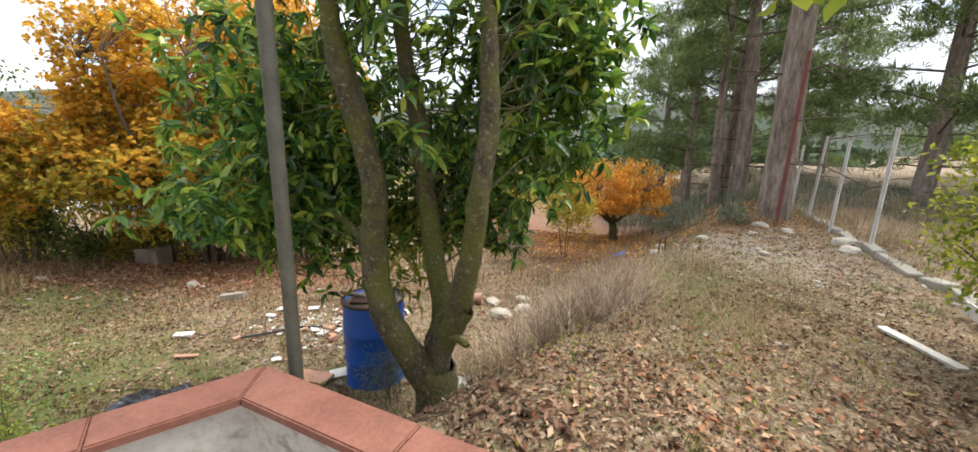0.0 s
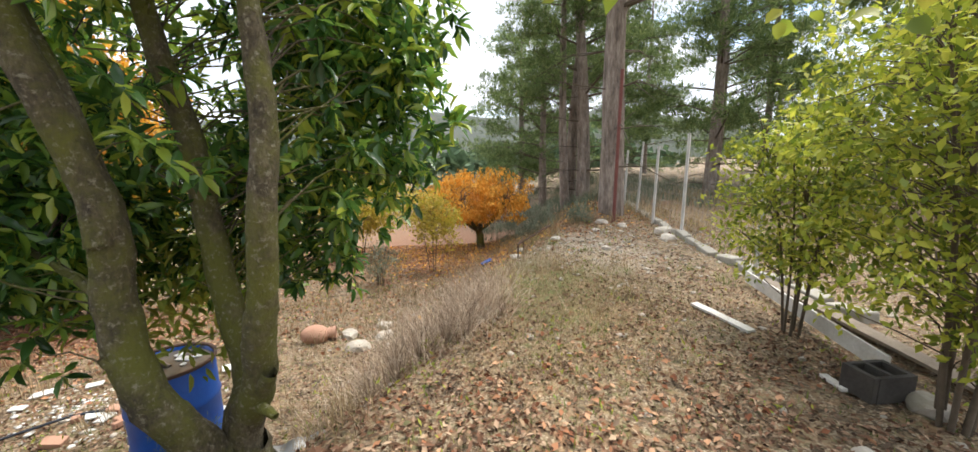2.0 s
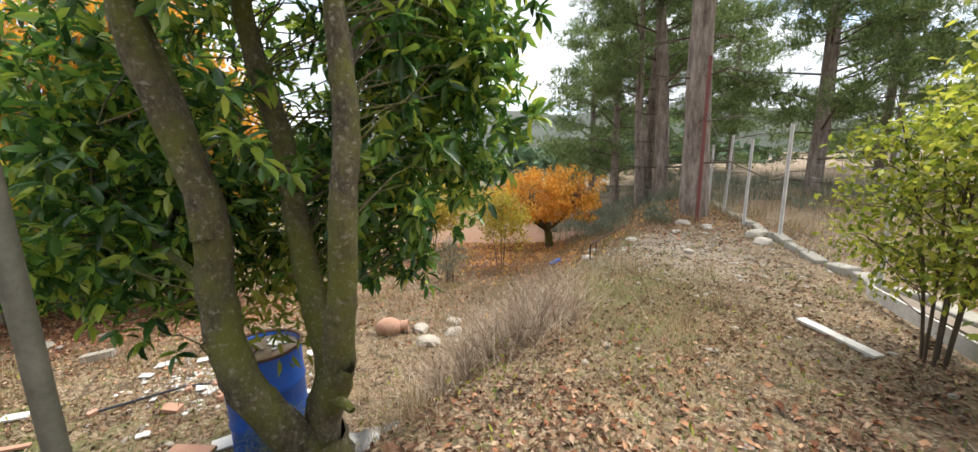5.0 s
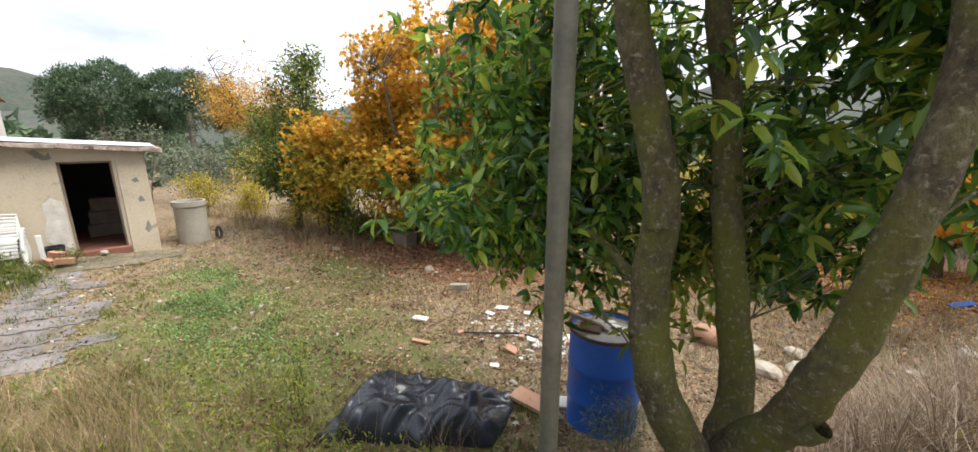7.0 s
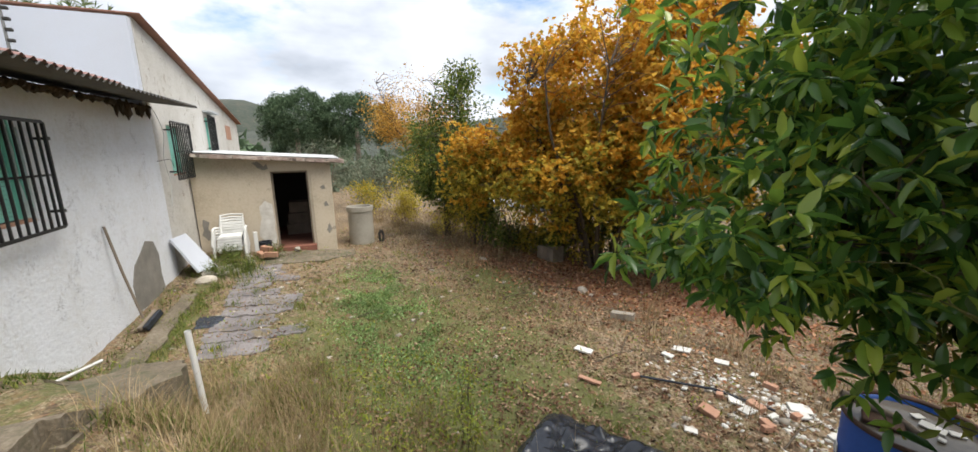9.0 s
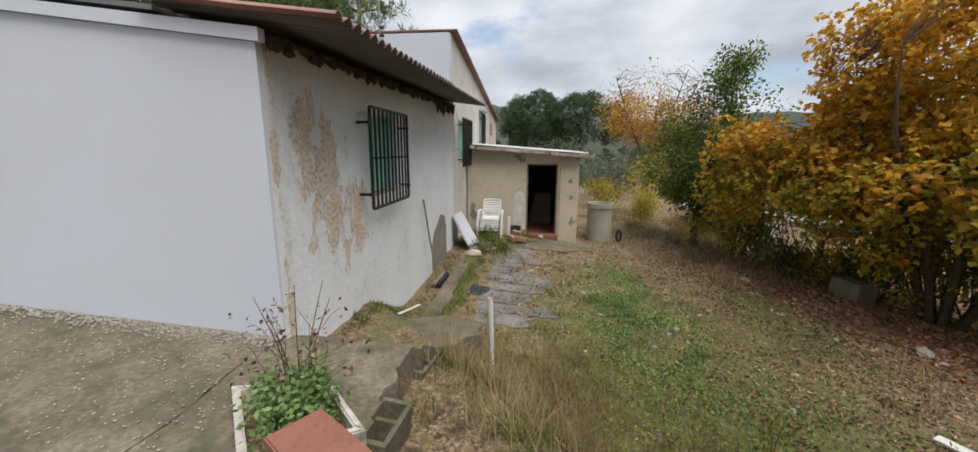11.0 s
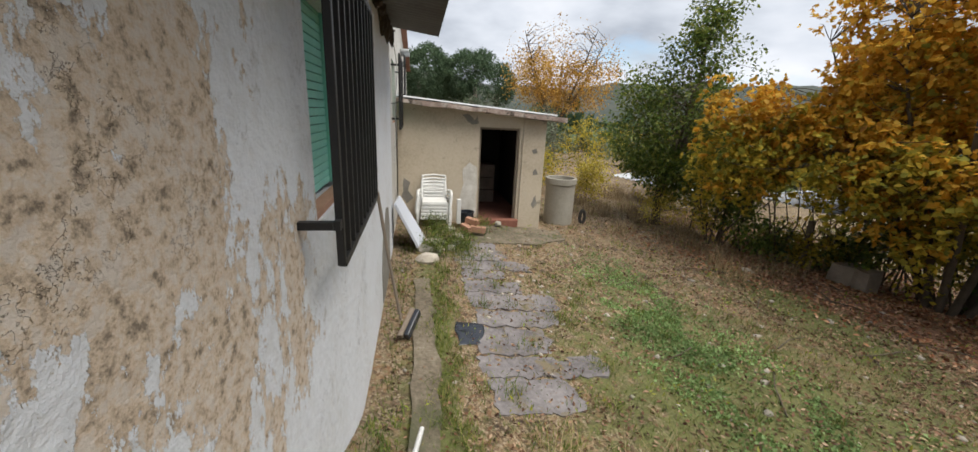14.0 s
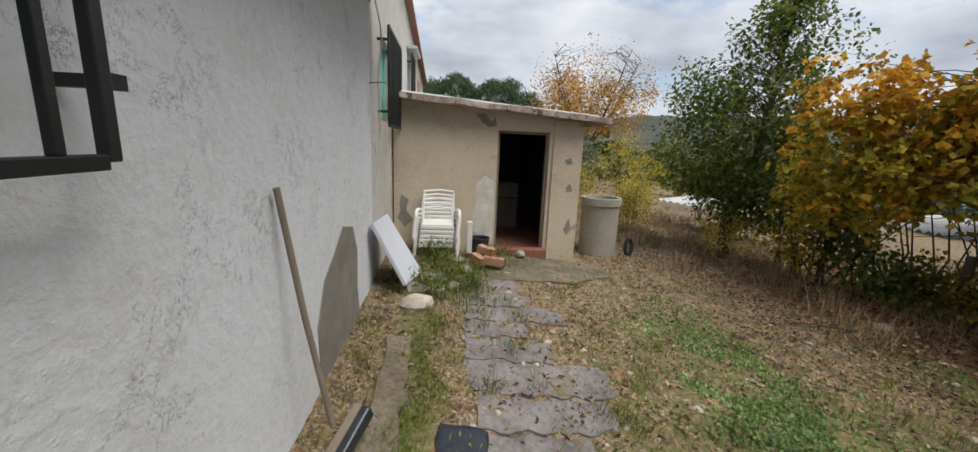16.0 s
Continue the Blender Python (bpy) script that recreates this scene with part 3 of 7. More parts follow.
X, Y = gv[:, 0], gv[:, 1]
MASKS = {
    "moss": lambda X, Y: 0.18 + 0.40 * blob(X, Y, -5.0, 1.6, 3.4, 1.8) + 0.42 * blob(X, Y, -7.3, 3.9, 1.6, 0.5, -15) + 0.3 * blob(X, Y, -3.2, 1.7, 1.2, 0.8) + 0.4 * blob(X, Y, -7.3, -0.75, 2.5, 0.18, -7) + 0.12 * blob(X, Y, -5.4, -1.2, 1.1, 0.3, -7) + 0.15 * blob(X, Y, -6, 18, 14, 8) + 0.34 * blob(X, Y, 1.4, 5.2, 1.0, 2.0),
    "red": lambda X, Y: 0.55 * blob(X, Y, -7.8, 6.2, 4.8, 1.7, -8) + 0.45 * blob(X, Y, -7.2, 5.1, 3.2, 0.9, 22) + 0.6 * blob(X, Y, 1.0, 12.5, 4.2, 4.6) + 0.4 * blob(X, Y, -2, 20, 11, 7) + 0.2 * blob(X, Y, 1.2, 2.2, 1.6, 1.6) + 0.25 * blob(X, Y, 8, 12, 3.0, 6.0),
    "slab": lambda X, Y: 0.3 * blob(X, Y, -8.3, 0.25, 2.6, 0.62, -6.8),
    "pale": lambda X, Y: 0.30 * blob(X, Y, 2.9, 7.5, 1.1, 2.2) + 0.35 * blob(X, Y, -2.8, 4.0, 0.8, 0.5) + 0.38 * blob(X, Y, 1.2, 6.2, 2.2, 1.1) + 0.2 * blob(X, Y, 2.6, 5.0, 1.0, 1.6) + 0.35 * blob(X, Y, -10.2, 1.7, 0.6, 0.9),
}
for nm, fn in MASKS.items():
    ground.data.attributes.new(nm, "FLOAT", "POINT").data.foreach_set("value", fn(X, Y).astype(np.float32))

# ---- distance ----


def hills(name, r0, r1, a0, a1, top, base, seed, mat="hill"):
    na, nr = 140, 8
    g = np.random.default_rng(seed)
    ph = g.uniform(0, 6.28, 6)
    V = []
    for i in range(na):
        a = radians(a0 + (a1 - a0) * i / (na - 1))
        end = min(1.0, 6 * i / na, 6 * (na - 1 - i) / na)
        h = base + (top - base) * end * (0.72 + 0.13 * math.sin(3 * a + ph[0]) + 0.09 * math.sin(9 * a + ph[1]) + 0.03 * math.sin(31 * a + ph[2]) + 0.012 * math.sin(97 * a + ph[3]))
        for j in range(nr):
            u = j / (nr - 1)
            r = r0 + (r1 - r0) * u
            V.append((-math.sin(a) * r, math.cos(a) * r, base + (h - base) * math.sin(u * math.pi / 2) + g.normal() * 0.35))
    k = (np.arange(na - 1)[:, None] * nr + np.arange(nr - 1)[None]).ravel()
    arrays(name, V, np.stack([k, k + nr, k + nr + 1, k + 1], 1), mat, kind="structure", smooth=True, label="low wooded hills far off")


hills("backdrop", 220, 480, -35, 130, 44, -8, 3)
hills("backdrop_far", 600, 850, -60, 160, 105, -8, 8)

# ---- house ----


def wall_mesh(s0, s1, z0, z1, n_out, n_in, holes, top=None):
    """A wall along the house with through openings; top(s) may slope."""
    bm = bmesh.new()
    ss = sorted({s0, s1, *[h[0] for h in holes], *[h[1] for h in holes]})
    zs = sorted({z0, z1, *[h[2] for h in holes], *[h[3] for h in holes]})
    cut = lambda s, z: any(a < s < b and c < z < d for a, b, c, d in holes)
    zz = lambda s, z: z if (z < z1 or top is None) else top(s)

    def quad(*p):
        bm.faces.new([bm.verts.new(hp(*q)) for q in p])
    for a, b in zip(ss[:-1], ss[1:]):
        for c, d in zip(zs[:-1], zs[1:]):
            if cut((a + b) / 2, (c + d) / 2):
                continue
            for n in (n_out, n_in):
                quad((a, n, c), (b, n, c), (b, n, zz(b, d)), (a, n, zz(a, d)))
    for a, b, c, d in holes:
        quad((a, n_out, c), (b, n_out, c), (b, n_in, c), (a, n_in, c))
        quad((a, n_out, d), (b, n_out, d), (b, n_in, d), (a, n_in, d))
        quad((a, n_out, c), (a, n_out, d), (a, n_in, d), (a, n_in, c))
        quad((b, n_out, c), (b, n_out, d), (b, n_in, d), (b, n_in, c))
    quad((s0, n_out, zz(s0, z1)), (s1, n_out, zz(s1, z1)), (s1, n_in, zz(s1, z1)), (s0, n_in, zz(s0, z1)))
    quad((s0, n_out, z0), (s0, n_in, z0), (s0, n_in, zz(s0, z1)), (s0, n_out, zz(s0, z1)))
    quad((s1, n_out, z0), (s1, n_in, z0), (s1, n_in, zz(s1, z1)), (s1, n_out, zz(s1, z1)))
    bmesh.ops.remove_doubles(bm, verts=bm.verts, dist=0.0005)
    return bm


W1 = (1.56, 2.28, 1.80, 2.60)
W2 = (6.15, 6.95, 1.98, 2.86)
W3 = (9.0, 9.55, 2.38, 3.22)
part("wall_north", wall_mesh(0.131, 5.45, -0.4, 2.90, 0.0, -0.28, [W1], lambda s: 2.92 + 0.027 * s), "wall", kind="structure", label="white painted house wall with peeling blistered paint and bare ochre render")
part("wall_north_far", wall_mesh(5.45, 13.3, -0.4, 4.30, -0.02, -0.30, [W2, W3], lambda s: 4.36 - 0.135 * (s - 5.45)), "wall2", kind="structure", label="old cream house wall with mould specks and flaked paint")

# end wall, smooth white
GW = (-1.86, -1.42, 2.22, 3.0)
bm = bmesh.new()


def gpanel(bm, n0, n1, z0, z1, s0=-0.06, s1=0.12):
    hbox(bm, s0, s1, n0, n1, z0, z1)




def raking(s0, s1, n0, n1, z0, z1):
    """A box whose bottom and top rise with the roof, away from the eave; z0 None stands on the ground."""
    bm = bmesh.new()
    lo_ = [bm.verts.new(hp(s, n, 0.3 if z0 is None else z0 - 0.13 * n)) for s, n in ((s0, n0), (s1, n0), (s1, n1), (s0, n1))]
    hi_ = [bm.verts.new(hp(s, n, z1 - 0.13 * n)) for s, n in ((s0, n0), (s1, n0), (s1, n1), (s0, n1))]
    bm.faces.new(lo_), bm.faces.new(hi_)
    for i in range(4):
        j = (i + 1) % 4
        bm.faces.new((lo_[i], lo_[j], hi_[j], hi_[i]))
    return bm


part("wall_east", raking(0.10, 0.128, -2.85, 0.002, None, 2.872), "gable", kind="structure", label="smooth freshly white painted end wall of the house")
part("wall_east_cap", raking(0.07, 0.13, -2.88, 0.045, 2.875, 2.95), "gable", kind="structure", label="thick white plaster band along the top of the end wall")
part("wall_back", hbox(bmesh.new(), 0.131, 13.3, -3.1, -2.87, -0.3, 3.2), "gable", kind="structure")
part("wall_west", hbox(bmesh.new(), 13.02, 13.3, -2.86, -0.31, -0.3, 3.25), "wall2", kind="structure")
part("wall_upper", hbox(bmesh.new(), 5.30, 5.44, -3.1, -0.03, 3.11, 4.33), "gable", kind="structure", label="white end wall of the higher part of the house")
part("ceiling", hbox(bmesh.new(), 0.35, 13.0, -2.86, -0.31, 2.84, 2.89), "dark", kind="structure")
bm = bmesh.new()
bm.free()
bm = raking(0.14, 5.25, -3.0, -0.66, 2.99, 3.02)
part("roof_deck", bm, "sheet", kind="structure")
bm = bmesh.new()
vs = [bm.verts.new(hp(*p)) for p in ((5.4, -3.2, 4.40), (5.4, 0.10, 4.40), (13.5, 0.10, 3.31), (13.5, -3.2, 3.31))]
vt = [bm.verts.new(v.co + Vector((0, 0, 0.012))) for v in vs]
bm.faces.new(vs), bm.faces.new(vt)
for i in range(4):
    bm.faces.new((vs[i], vs[(i + 1) % 4], vt[(i + 1) % 4], vt[i]))
part("roof_upper", bm, "roofred", kind="structure", label="thin dark roof edge sloping down along the far house")


def corrugated(name, corner, along, across, nw, amp, mat, parent=None, label="", kind="", thick=0.006, per=12):
    """A wavy sheet: the waves follow one another along the first edge and run along the second."""
    corner, along, across = Vector(corner), Vector(along), Vector(across)
    up = along.cross(across).normalized()
    up = up if up.z > 0 else -up
    n = nw * per
    V = []
    for layer in (0, -thick):
        for k in range(n + 1):
            h = up * (amp * math.sin(2 * math.pi * k / per) + layer)
            for j in range(3):
                sag = up * (-0.006 * math.sin(math.pi * j / 2))
                V.append(tuple(corner + along * (k / n) + across * (j / 2) + h + sag))
    F_, m = [], (n + 1) * 3
    for l in range(2):
        for k in range(n):
            for j in range(2):
                a = l * m + k * 3 + j
                F_.append((a, a + 3, a + 4, a + 1))
    for k in range(n):
        for j in (0, 2):
            a = k * 3 + j
            F_.append((a, a + 3, m + a + 3, m + a))
    for k in (0, n):
        for j in range(2):
            a = k * 3 + j
            F_.append((a, a + 1, m + a + 1, m + a))
    return arrays(name, V, F_, mat, parent, label, kind, smooth=True)


eave = thing("corrugated_eave", hp(2.7, 0.2, 3.1), "weathered grey corrugated sheet eave, faded red above", "eave")
corrugated("sheet", hp(0.06, 0.565, 2.955), HU * 5.51 + HN * 0.035 + Vector((0, 0, 0.145)), HN * -1.2 + Vector((0, 0, 0.156)), 46, 0.016, "sheet", eave, "grey corrugated underside sheet")
corrugated("top_sheet", hp(-0.01, 0.555, 2.977), HU * 2.9 + HN * 0.018 + Vector((0, 0, 0.076)), HN * -1.2 + Vector((0, 0, 0.156)), 24, 0.016, "redsheet", eave, "faded red corrugated sheet")
# lumps of foam and mortar under the eave
bm = bmesh.new()
r = random.Random(4)
for k in range(170):
    s = 0.15 + 5.2 * k / 170 + r.uniform(-0.03, 0.03)
    made = bmesh.ops.create_icosphere(bm, subdivisions=1, radius=1.0)["verts"]
    hang = 0.025 + 0.06 * r.random() ** 2 + (0.10 if s > 4.2 and r.random() < 0.25 else 0)
    for v in made:
        v.co += v.co * r.uniform(-0.3, 0.2)
    bmesh.ops.transform(bm, matrix=Matrix.Translation(hp(s, r.uniform(0.0, 0.05), 2.93 + 0.027 * s - hang * 0.6)) @ Matrix.Diagonal((0.035 + 0.03 * r.random(), 0.04, 0.8 * hang, 1)), verts=made)
part("mortar_line", bm, "foam", eave, "dark crumbling foam and mortar along the wall top", kind="stuff")


def grille(name, s0, s1, z0, z1, n, bars, mid, label, to_wall):
    g = thing(name, hp((s0 + s1) / 2, n, z0), label, "window grille", "window grilles")
    w = 0.028
    for a in (s0, s1):
        part("side_bar", hbox(bmesh.new(), a - w / 2, a + w / 2, n - 0.012, n + 0.012, z0, z1, 0.003), "iron", g)
    for b in (z0, z1):
        part("rail", hbox(bmesh.new(), s0 + w / 2, s1 - w / 2, n - 0.012, n + 0.012, b - w / 2, b + w / 2, 0.003), "iron", g)
    for m in mid:
        part("cross_bar", hbox(bmesh.new(), s0 + w / 2, s1 - w / 2, n - 0.017, n - 0.007, m - 0.01, m + 0.01), "iron", g)
    for k in range(1, bars + 1):
        s = s0 + (s1 - s0) * k / (bars + 1)
        part("bar", hbox(bmesh.new(), s - 0.009, s + 0.009, n - 0.006, n + 0.012, z0 + w / 2, z1 - w / 2, 0.002), "iron", g)
    for a in (s0, s1):
        for b in (z0 + 0.14, z1 - 0.14):
            part("bracket", hbox(bmesh.new(), a - 0.05 if a == s0 else a + 0.0145, a - 0.0145 if a == s0 else a + 0.05, n - 0.010, n + 0.010, b - 0.014, b + 0.014), "iron", g)
            e = a - 0.04 if a == s0 else a + 0.04
            part("wall_tie", hbox(bmesh.new(), e - 0.012, e + 0.012, to_wall, n - 0.0105, b - 0.012, b + 0.012), "iron", g)
    return g


def window(name, s0, s1, z0, z1, face, blind=1.0):
    w = thing(name, hp((s0 + s1) / 2, face - 0.08, z0), "window with a green slatted roller blind in a white painted reveal", "window", "")
    n = face - 0.10
    # near-black sheet: the room's darkness put into colour behind the slats
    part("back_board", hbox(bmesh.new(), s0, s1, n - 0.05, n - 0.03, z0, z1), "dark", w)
    for a in (s0 + 0.02, s1 - 0.02):
        part("guide", hbox(bmesh.new(), a - 0.02, a + 0.02, n - 0.028, n + 0.03, z0 + 0.03, z1), "shutter", w)
    k, z = 0, z0 + 0.03
    slat = hbox(bmesh.new(), s0 + 0.04, s1 - 0.04, n - 0.012, n + 0.004, 0, 0.033, 0.004)
    first = part("slat", slat, "shutter", w)
    first.location.z += z + 0.0
    while z < z1 - 0.04:
        z += 0.036
        o = bpy.data.objects.new("slat", first.data)
        scene.collection.objects.link(o)
        o.parent = w
        o.location = first.location.copy()
        o.location.z = first.location.z + (z - z0 - 0.03)
    part("sill", hbox(bmesh.new(), s0, s1, n + 0.03, face - 0.01, z0 + 0.0, z0 + 0.028, 0.004), "brick", w, "worn clay tile sill")
    return w


window("window_1", *W1, 0.0)
window("window_2", *W2, -0.02)
window("window_3", *W3, -0.02)
grille("window_grille", 1.38, 2.40, 1.72, 2.65, 0.11, 9, [2.19], "black iron window grille standing off the white wall", 0.001)
grille("window_grille", 5.99, 7.08, 1.92, 2.90, 0.09, 9, [2.40], "black iron window grille on the cream wall beside a loose cable", -0.019)
grille("window_grille", 8.95, 9.62, 2.34, 3.24, 0.06, 5, [2.8], "small dark iron window grille above the shed roof", -0.019)
part("window_hood", hbox(bmesh.new(), 8.85, 9.72, -0.018, 0.16, 3.30, 3.35, 0.01), "roofsheet", kind="structure", label="small concrete hood over the far window")
part("brick_patch", hbox(bmesh.new(), 11.3, 12.0, -0.018, -0.006, 2.75, 3.15), "brick", kind="structure", label="bare orange brick patch on the far wall")
# bare cement patch at the wall foot
bm = bmesh.new()
pts = [(3.78, 0.35), (3.75, 0.72), (3.9, 0.95), (4.12, 1.05), (4.35, 1.18), (4.62, 1.12), (4.75, 0.9), (4.72, 0.6), (4.8, 0.3)]
vs = [bm.verts.new(hp(s, 0.007, z)) for s, z in pts]
vb = [bm.verts.new(hp(s, 0.001, z)) for s, z in pts]
bm.faces.new(vs)
for i in range(len(vs)):
    j = (i + 1) % len(vs)
    bm.faces.new((vs[i], vs[j], vb[j], vb[i]))
part("cement_patch", bm, "patch", kind="structure", label="dark bare cement patch on the white wall")

def pebbles(name, P, S, mat, parent=None, label="", kind="stuff"):
    """Rough little stones at P with half-sizes S, all in one mesh."""
    ico = bmesh.new()
    bmesh.ops.create_icosphere(ico, subdivisions=1, radius=1.0)
    iv = np.array([v.co[:] for v in ico.verts])
    ifc = np.array([[v.index for v in f.verts] for f in ico.faces])
    ico.free()
    v = (iv[None] * (1 + 0.22 * rng.normal(size=(len(P), len(iv), 1))) * S[:, None, :] + P[:, None, :]).reshape(-1, 3)
    return arrays(name, v, (ifc[None] + len(iv) * np.arange(len(P))[:, None, None]).reshape(-1, 3), mat, parent, label, kind)


nn_ = -rng.uniform(0, 3.0, 1500)
off_ = np.abs(rng.normal(size=1500)) * 0.07
P = np.array([tuple(hp(0.09 - o, n, 1.055 - 0.05 * n)) for o, n in zip(off_, nn_)])
q_ = rng.uniform(0.004, 0.016, (1500, 1))
pebbles("plaster_crumble", P, q_ * [0.8, 0.8, 0.4], "drum", label="crumbling pale plaster chips along the foot of the end wall")
P = np.array([tuple(hp(0.22 + 0.02 * math.sin(5 * z) + g_, 0.001, z)) for z, g_ in zip(rng.uniform(0.85, 2.86, 2600), rng.normal(size=2600) * 0.028)])
q_ = rng.uniform(0.0008, 0.0020, (2600, 1))
pebbles("corner_roughcast", P, q_ * [1, 0.6, 1.4], "shed", label="rough pebbled render exposed down the wall corner")
P = np.array([tuple(hp(a, b, 1.05 - 0.05 * min(0, b) + 0.002)) for a, b in zip(rng.uniform(-2.2, 0.0, 5000), rng.uniform(-4.5, 0.2, 5000))])
pebbles("pavement_grit", P, rng.uniform(0.002, 0.008, (5000, 1)) * [1, 1, 0.5], "stone", label="grit and small stones on the rough concrete")

# iron window on the end wall
og = thing("ornamental_grille", hp(0.03, -2.4, 2.0), "black iron grille with scrolled ornaments on the smooth white wall", "window grille", "")
og_n0, og_n1, og_z0, og_z1, og_s = -2.70, -2.04, 2.02, 3.02, 0.03


def ebox(n0, n1, z0, z1, s0, s1):
    return hbox(bmesh.new(), s0, s1, n0, n1, z0, z1, 0.002)


for a in (og_n0, og_n1):
    part("side_bar", ebox(a - 0.014, a + 0.014, og_z0, og_z1, og_s - 0.012, og_s + 0.012), "iron", og)
for b in (og_z0, og_z1):
    part("rail", ebox(og_n0 + 0.014, og_n1 - 0.014, b - 0.014, b + 0.014, og_s - 0.012, og_s + 0.012), "iron", og)
for k in range(1, 9):
    a = og_n0 + (og_n1 - og_n0) * k / 9
    part("bar", ebox(a - 0.007, a + 0.007, og_z0 + 0.014, og_z1 - 0.014, og_s - 0.008, og_s + 0.008), "iron", og)
for b in (og_z0 + 0.14, og_z1 - 0.12):
    for a in (og_n0 - 0.014, og_n1 + 0.014):
        part("bracket", ebox(min(a, a + 0.05 * (1 if a > -2.3 else -1)), max(a, a + 0.05 * (1 if a > -2.3 else -1)), b - 0.016, b + 0.016, og_s - 0.01, og_s + 0.01), "iron", og)
        e = a + 0.04 * (1 if a > -2.3 else -1)
        part("wall_tie", ebox(e - 0.01, e + 0.01, b - 0.012, b + 0.012, og_s + 0.011, 0.129), "iron", og)
for cn, cz in ((-2.52, 2.18), (-2.22, 2.18), (-2.52, 2.84), (-2.22, 2.84)):
    ring = []
    for sgn in (-1, 1):
        ring.append(([hp(og_s - 0.02, cn + sgn * (0.03 + 0.028 * math.cos(a)), cz + 0.05 * math.sin(a)) for a in np.linspace(-2.6, 2.6, 12)], [0.006] * 12))
    tubes("scroll", ring, "iron", og, sides=5)
part("blind", ebox(-2.60, -2.14, 2.08, 2.60, 0.105, 0.128), "dark", og, "dark lowered blind")
part("upper_blind", ebox(-2.60, -2.14, 2.602, 2.98, 0.115, 0.128), "gable", og, "white blind box")

# ---- shed ----
SH = 6.98
shed_dz = 0.22
bm = bmesh.new()


def fquad(*p):
    bm.faces.new([bm.verts.new(hp(*q)) for q in p])


def shed_top(n):
    return 2.30 - 0.055 * n


D0, D1, DZ = 1.38, 2.09, 1.96
for s in (SH, SH + 0.18):
    for n0, n1 in ((0.0, D0), (D1, 2.56)):
        fquad((s, n0, -0.2), (s, n1, -0.2), (s, n1, shed_top(n1)), (s, n0, shed_top(n0)))
    fquad((s, D0, DZ), (s, D1, DZ), (s, D1, shed_top(D1)), (s, D0, shed_top(D0)))
for n in (D0, D1):
    fquad((SH, n, -0.2), (SH + 0.18, n, -0.2), (SH + 0.18, n, DZ), (SH, n, DZ))
fquad((SH, D0, DZ), (SH, D1, DZ), (SH + 0.18, D1, DZ), (SH + 0.18, D0, DZ))
fquad((SH, 0, 2.30), (SH, 2.56, shed_top(2.56)), (SH + 0.18, 2.56, shed_top(2.56)), (SH + 0.18, 0, 2.30))
fquad((SH, 2.56, -0.2), (SH + 0.18, 2.56, -0.2), (SH + 0.18, 2.56, shed_top(2.56)), (SH, 2.56, shed_top(2.56)))
bmesh.ops.remove_doubles(bm, verts=bm.verts, dist=0.0005)
part("shed_wall_front", bm, "shed", kind="structure", label="ochre rendered shed wall with a doorway and flaked patches")
part("shed_wall_side", hbox(bmesh.new(), SH + 0.182, SH + 3.0, 2.38, 2.56, -0.2, 2.15), "shed", kind="structure")
part("shed_wall_back", hbox(bmesh.new(), SH + 3.0, SH + 3.18, -0.02, 2.56, -0.2, 2.15), "shed", kind="structure")
part("floor", hbox(bmesh.new(), SH + 0.05, SH + 3.0, 0.0, 2.38, 0.1, 0.27), "terracotta", kind="structure", label="dusty clay floor of the dark shed")
part("door_step", hbox(bmesh.new(), SH - 0.10, SH + 0.048, D0 - 0.04, D1 + 0.04, 0.1, 0.34, 0.012), "terracotta", kind="structure", label="red tiled doorstep")
bm = bmesh.new()
for a0, a1, b0, b1 in ((D0 - 0.0, D0 + 0.035, 0.345, DZ), (D1 - 0.035, D1, 0.345, DZ), (D0 + 0.035, D1 - 0.035, DZ - 0.035, DZ)):
    hbox(bm, SH + 0.05, SH + 0.12, a0 + 0.001, a1 - 0.001, b0, b1 - 0.002)
part("door_frame", bm, "greywood", kind="structure")
# near-black panels inside: the unlit shed's shade put into colour
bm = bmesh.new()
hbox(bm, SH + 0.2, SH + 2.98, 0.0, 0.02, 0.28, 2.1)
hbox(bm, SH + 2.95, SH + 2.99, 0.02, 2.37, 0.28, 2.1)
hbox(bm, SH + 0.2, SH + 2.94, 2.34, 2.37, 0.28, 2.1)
part("shed_shade_lining", bm, "dark", kind="structure", label="near-black inner panels with the indoor shade put into their colour")
inside = thing("crate_stack", hp(SH + 1.9, 1.7, 0.27), "dim stack of dark crates in the shed", "crate")
for k in range(3):
    part("crate", hbox(bmesh.new(), SH + 1.7, SH + 2.2, 1.45 + 0.05 * k, 2.0, 0.272 + 0.28 * k, 0.54 + 0.28 * k, 0.01), "greywood", inside)
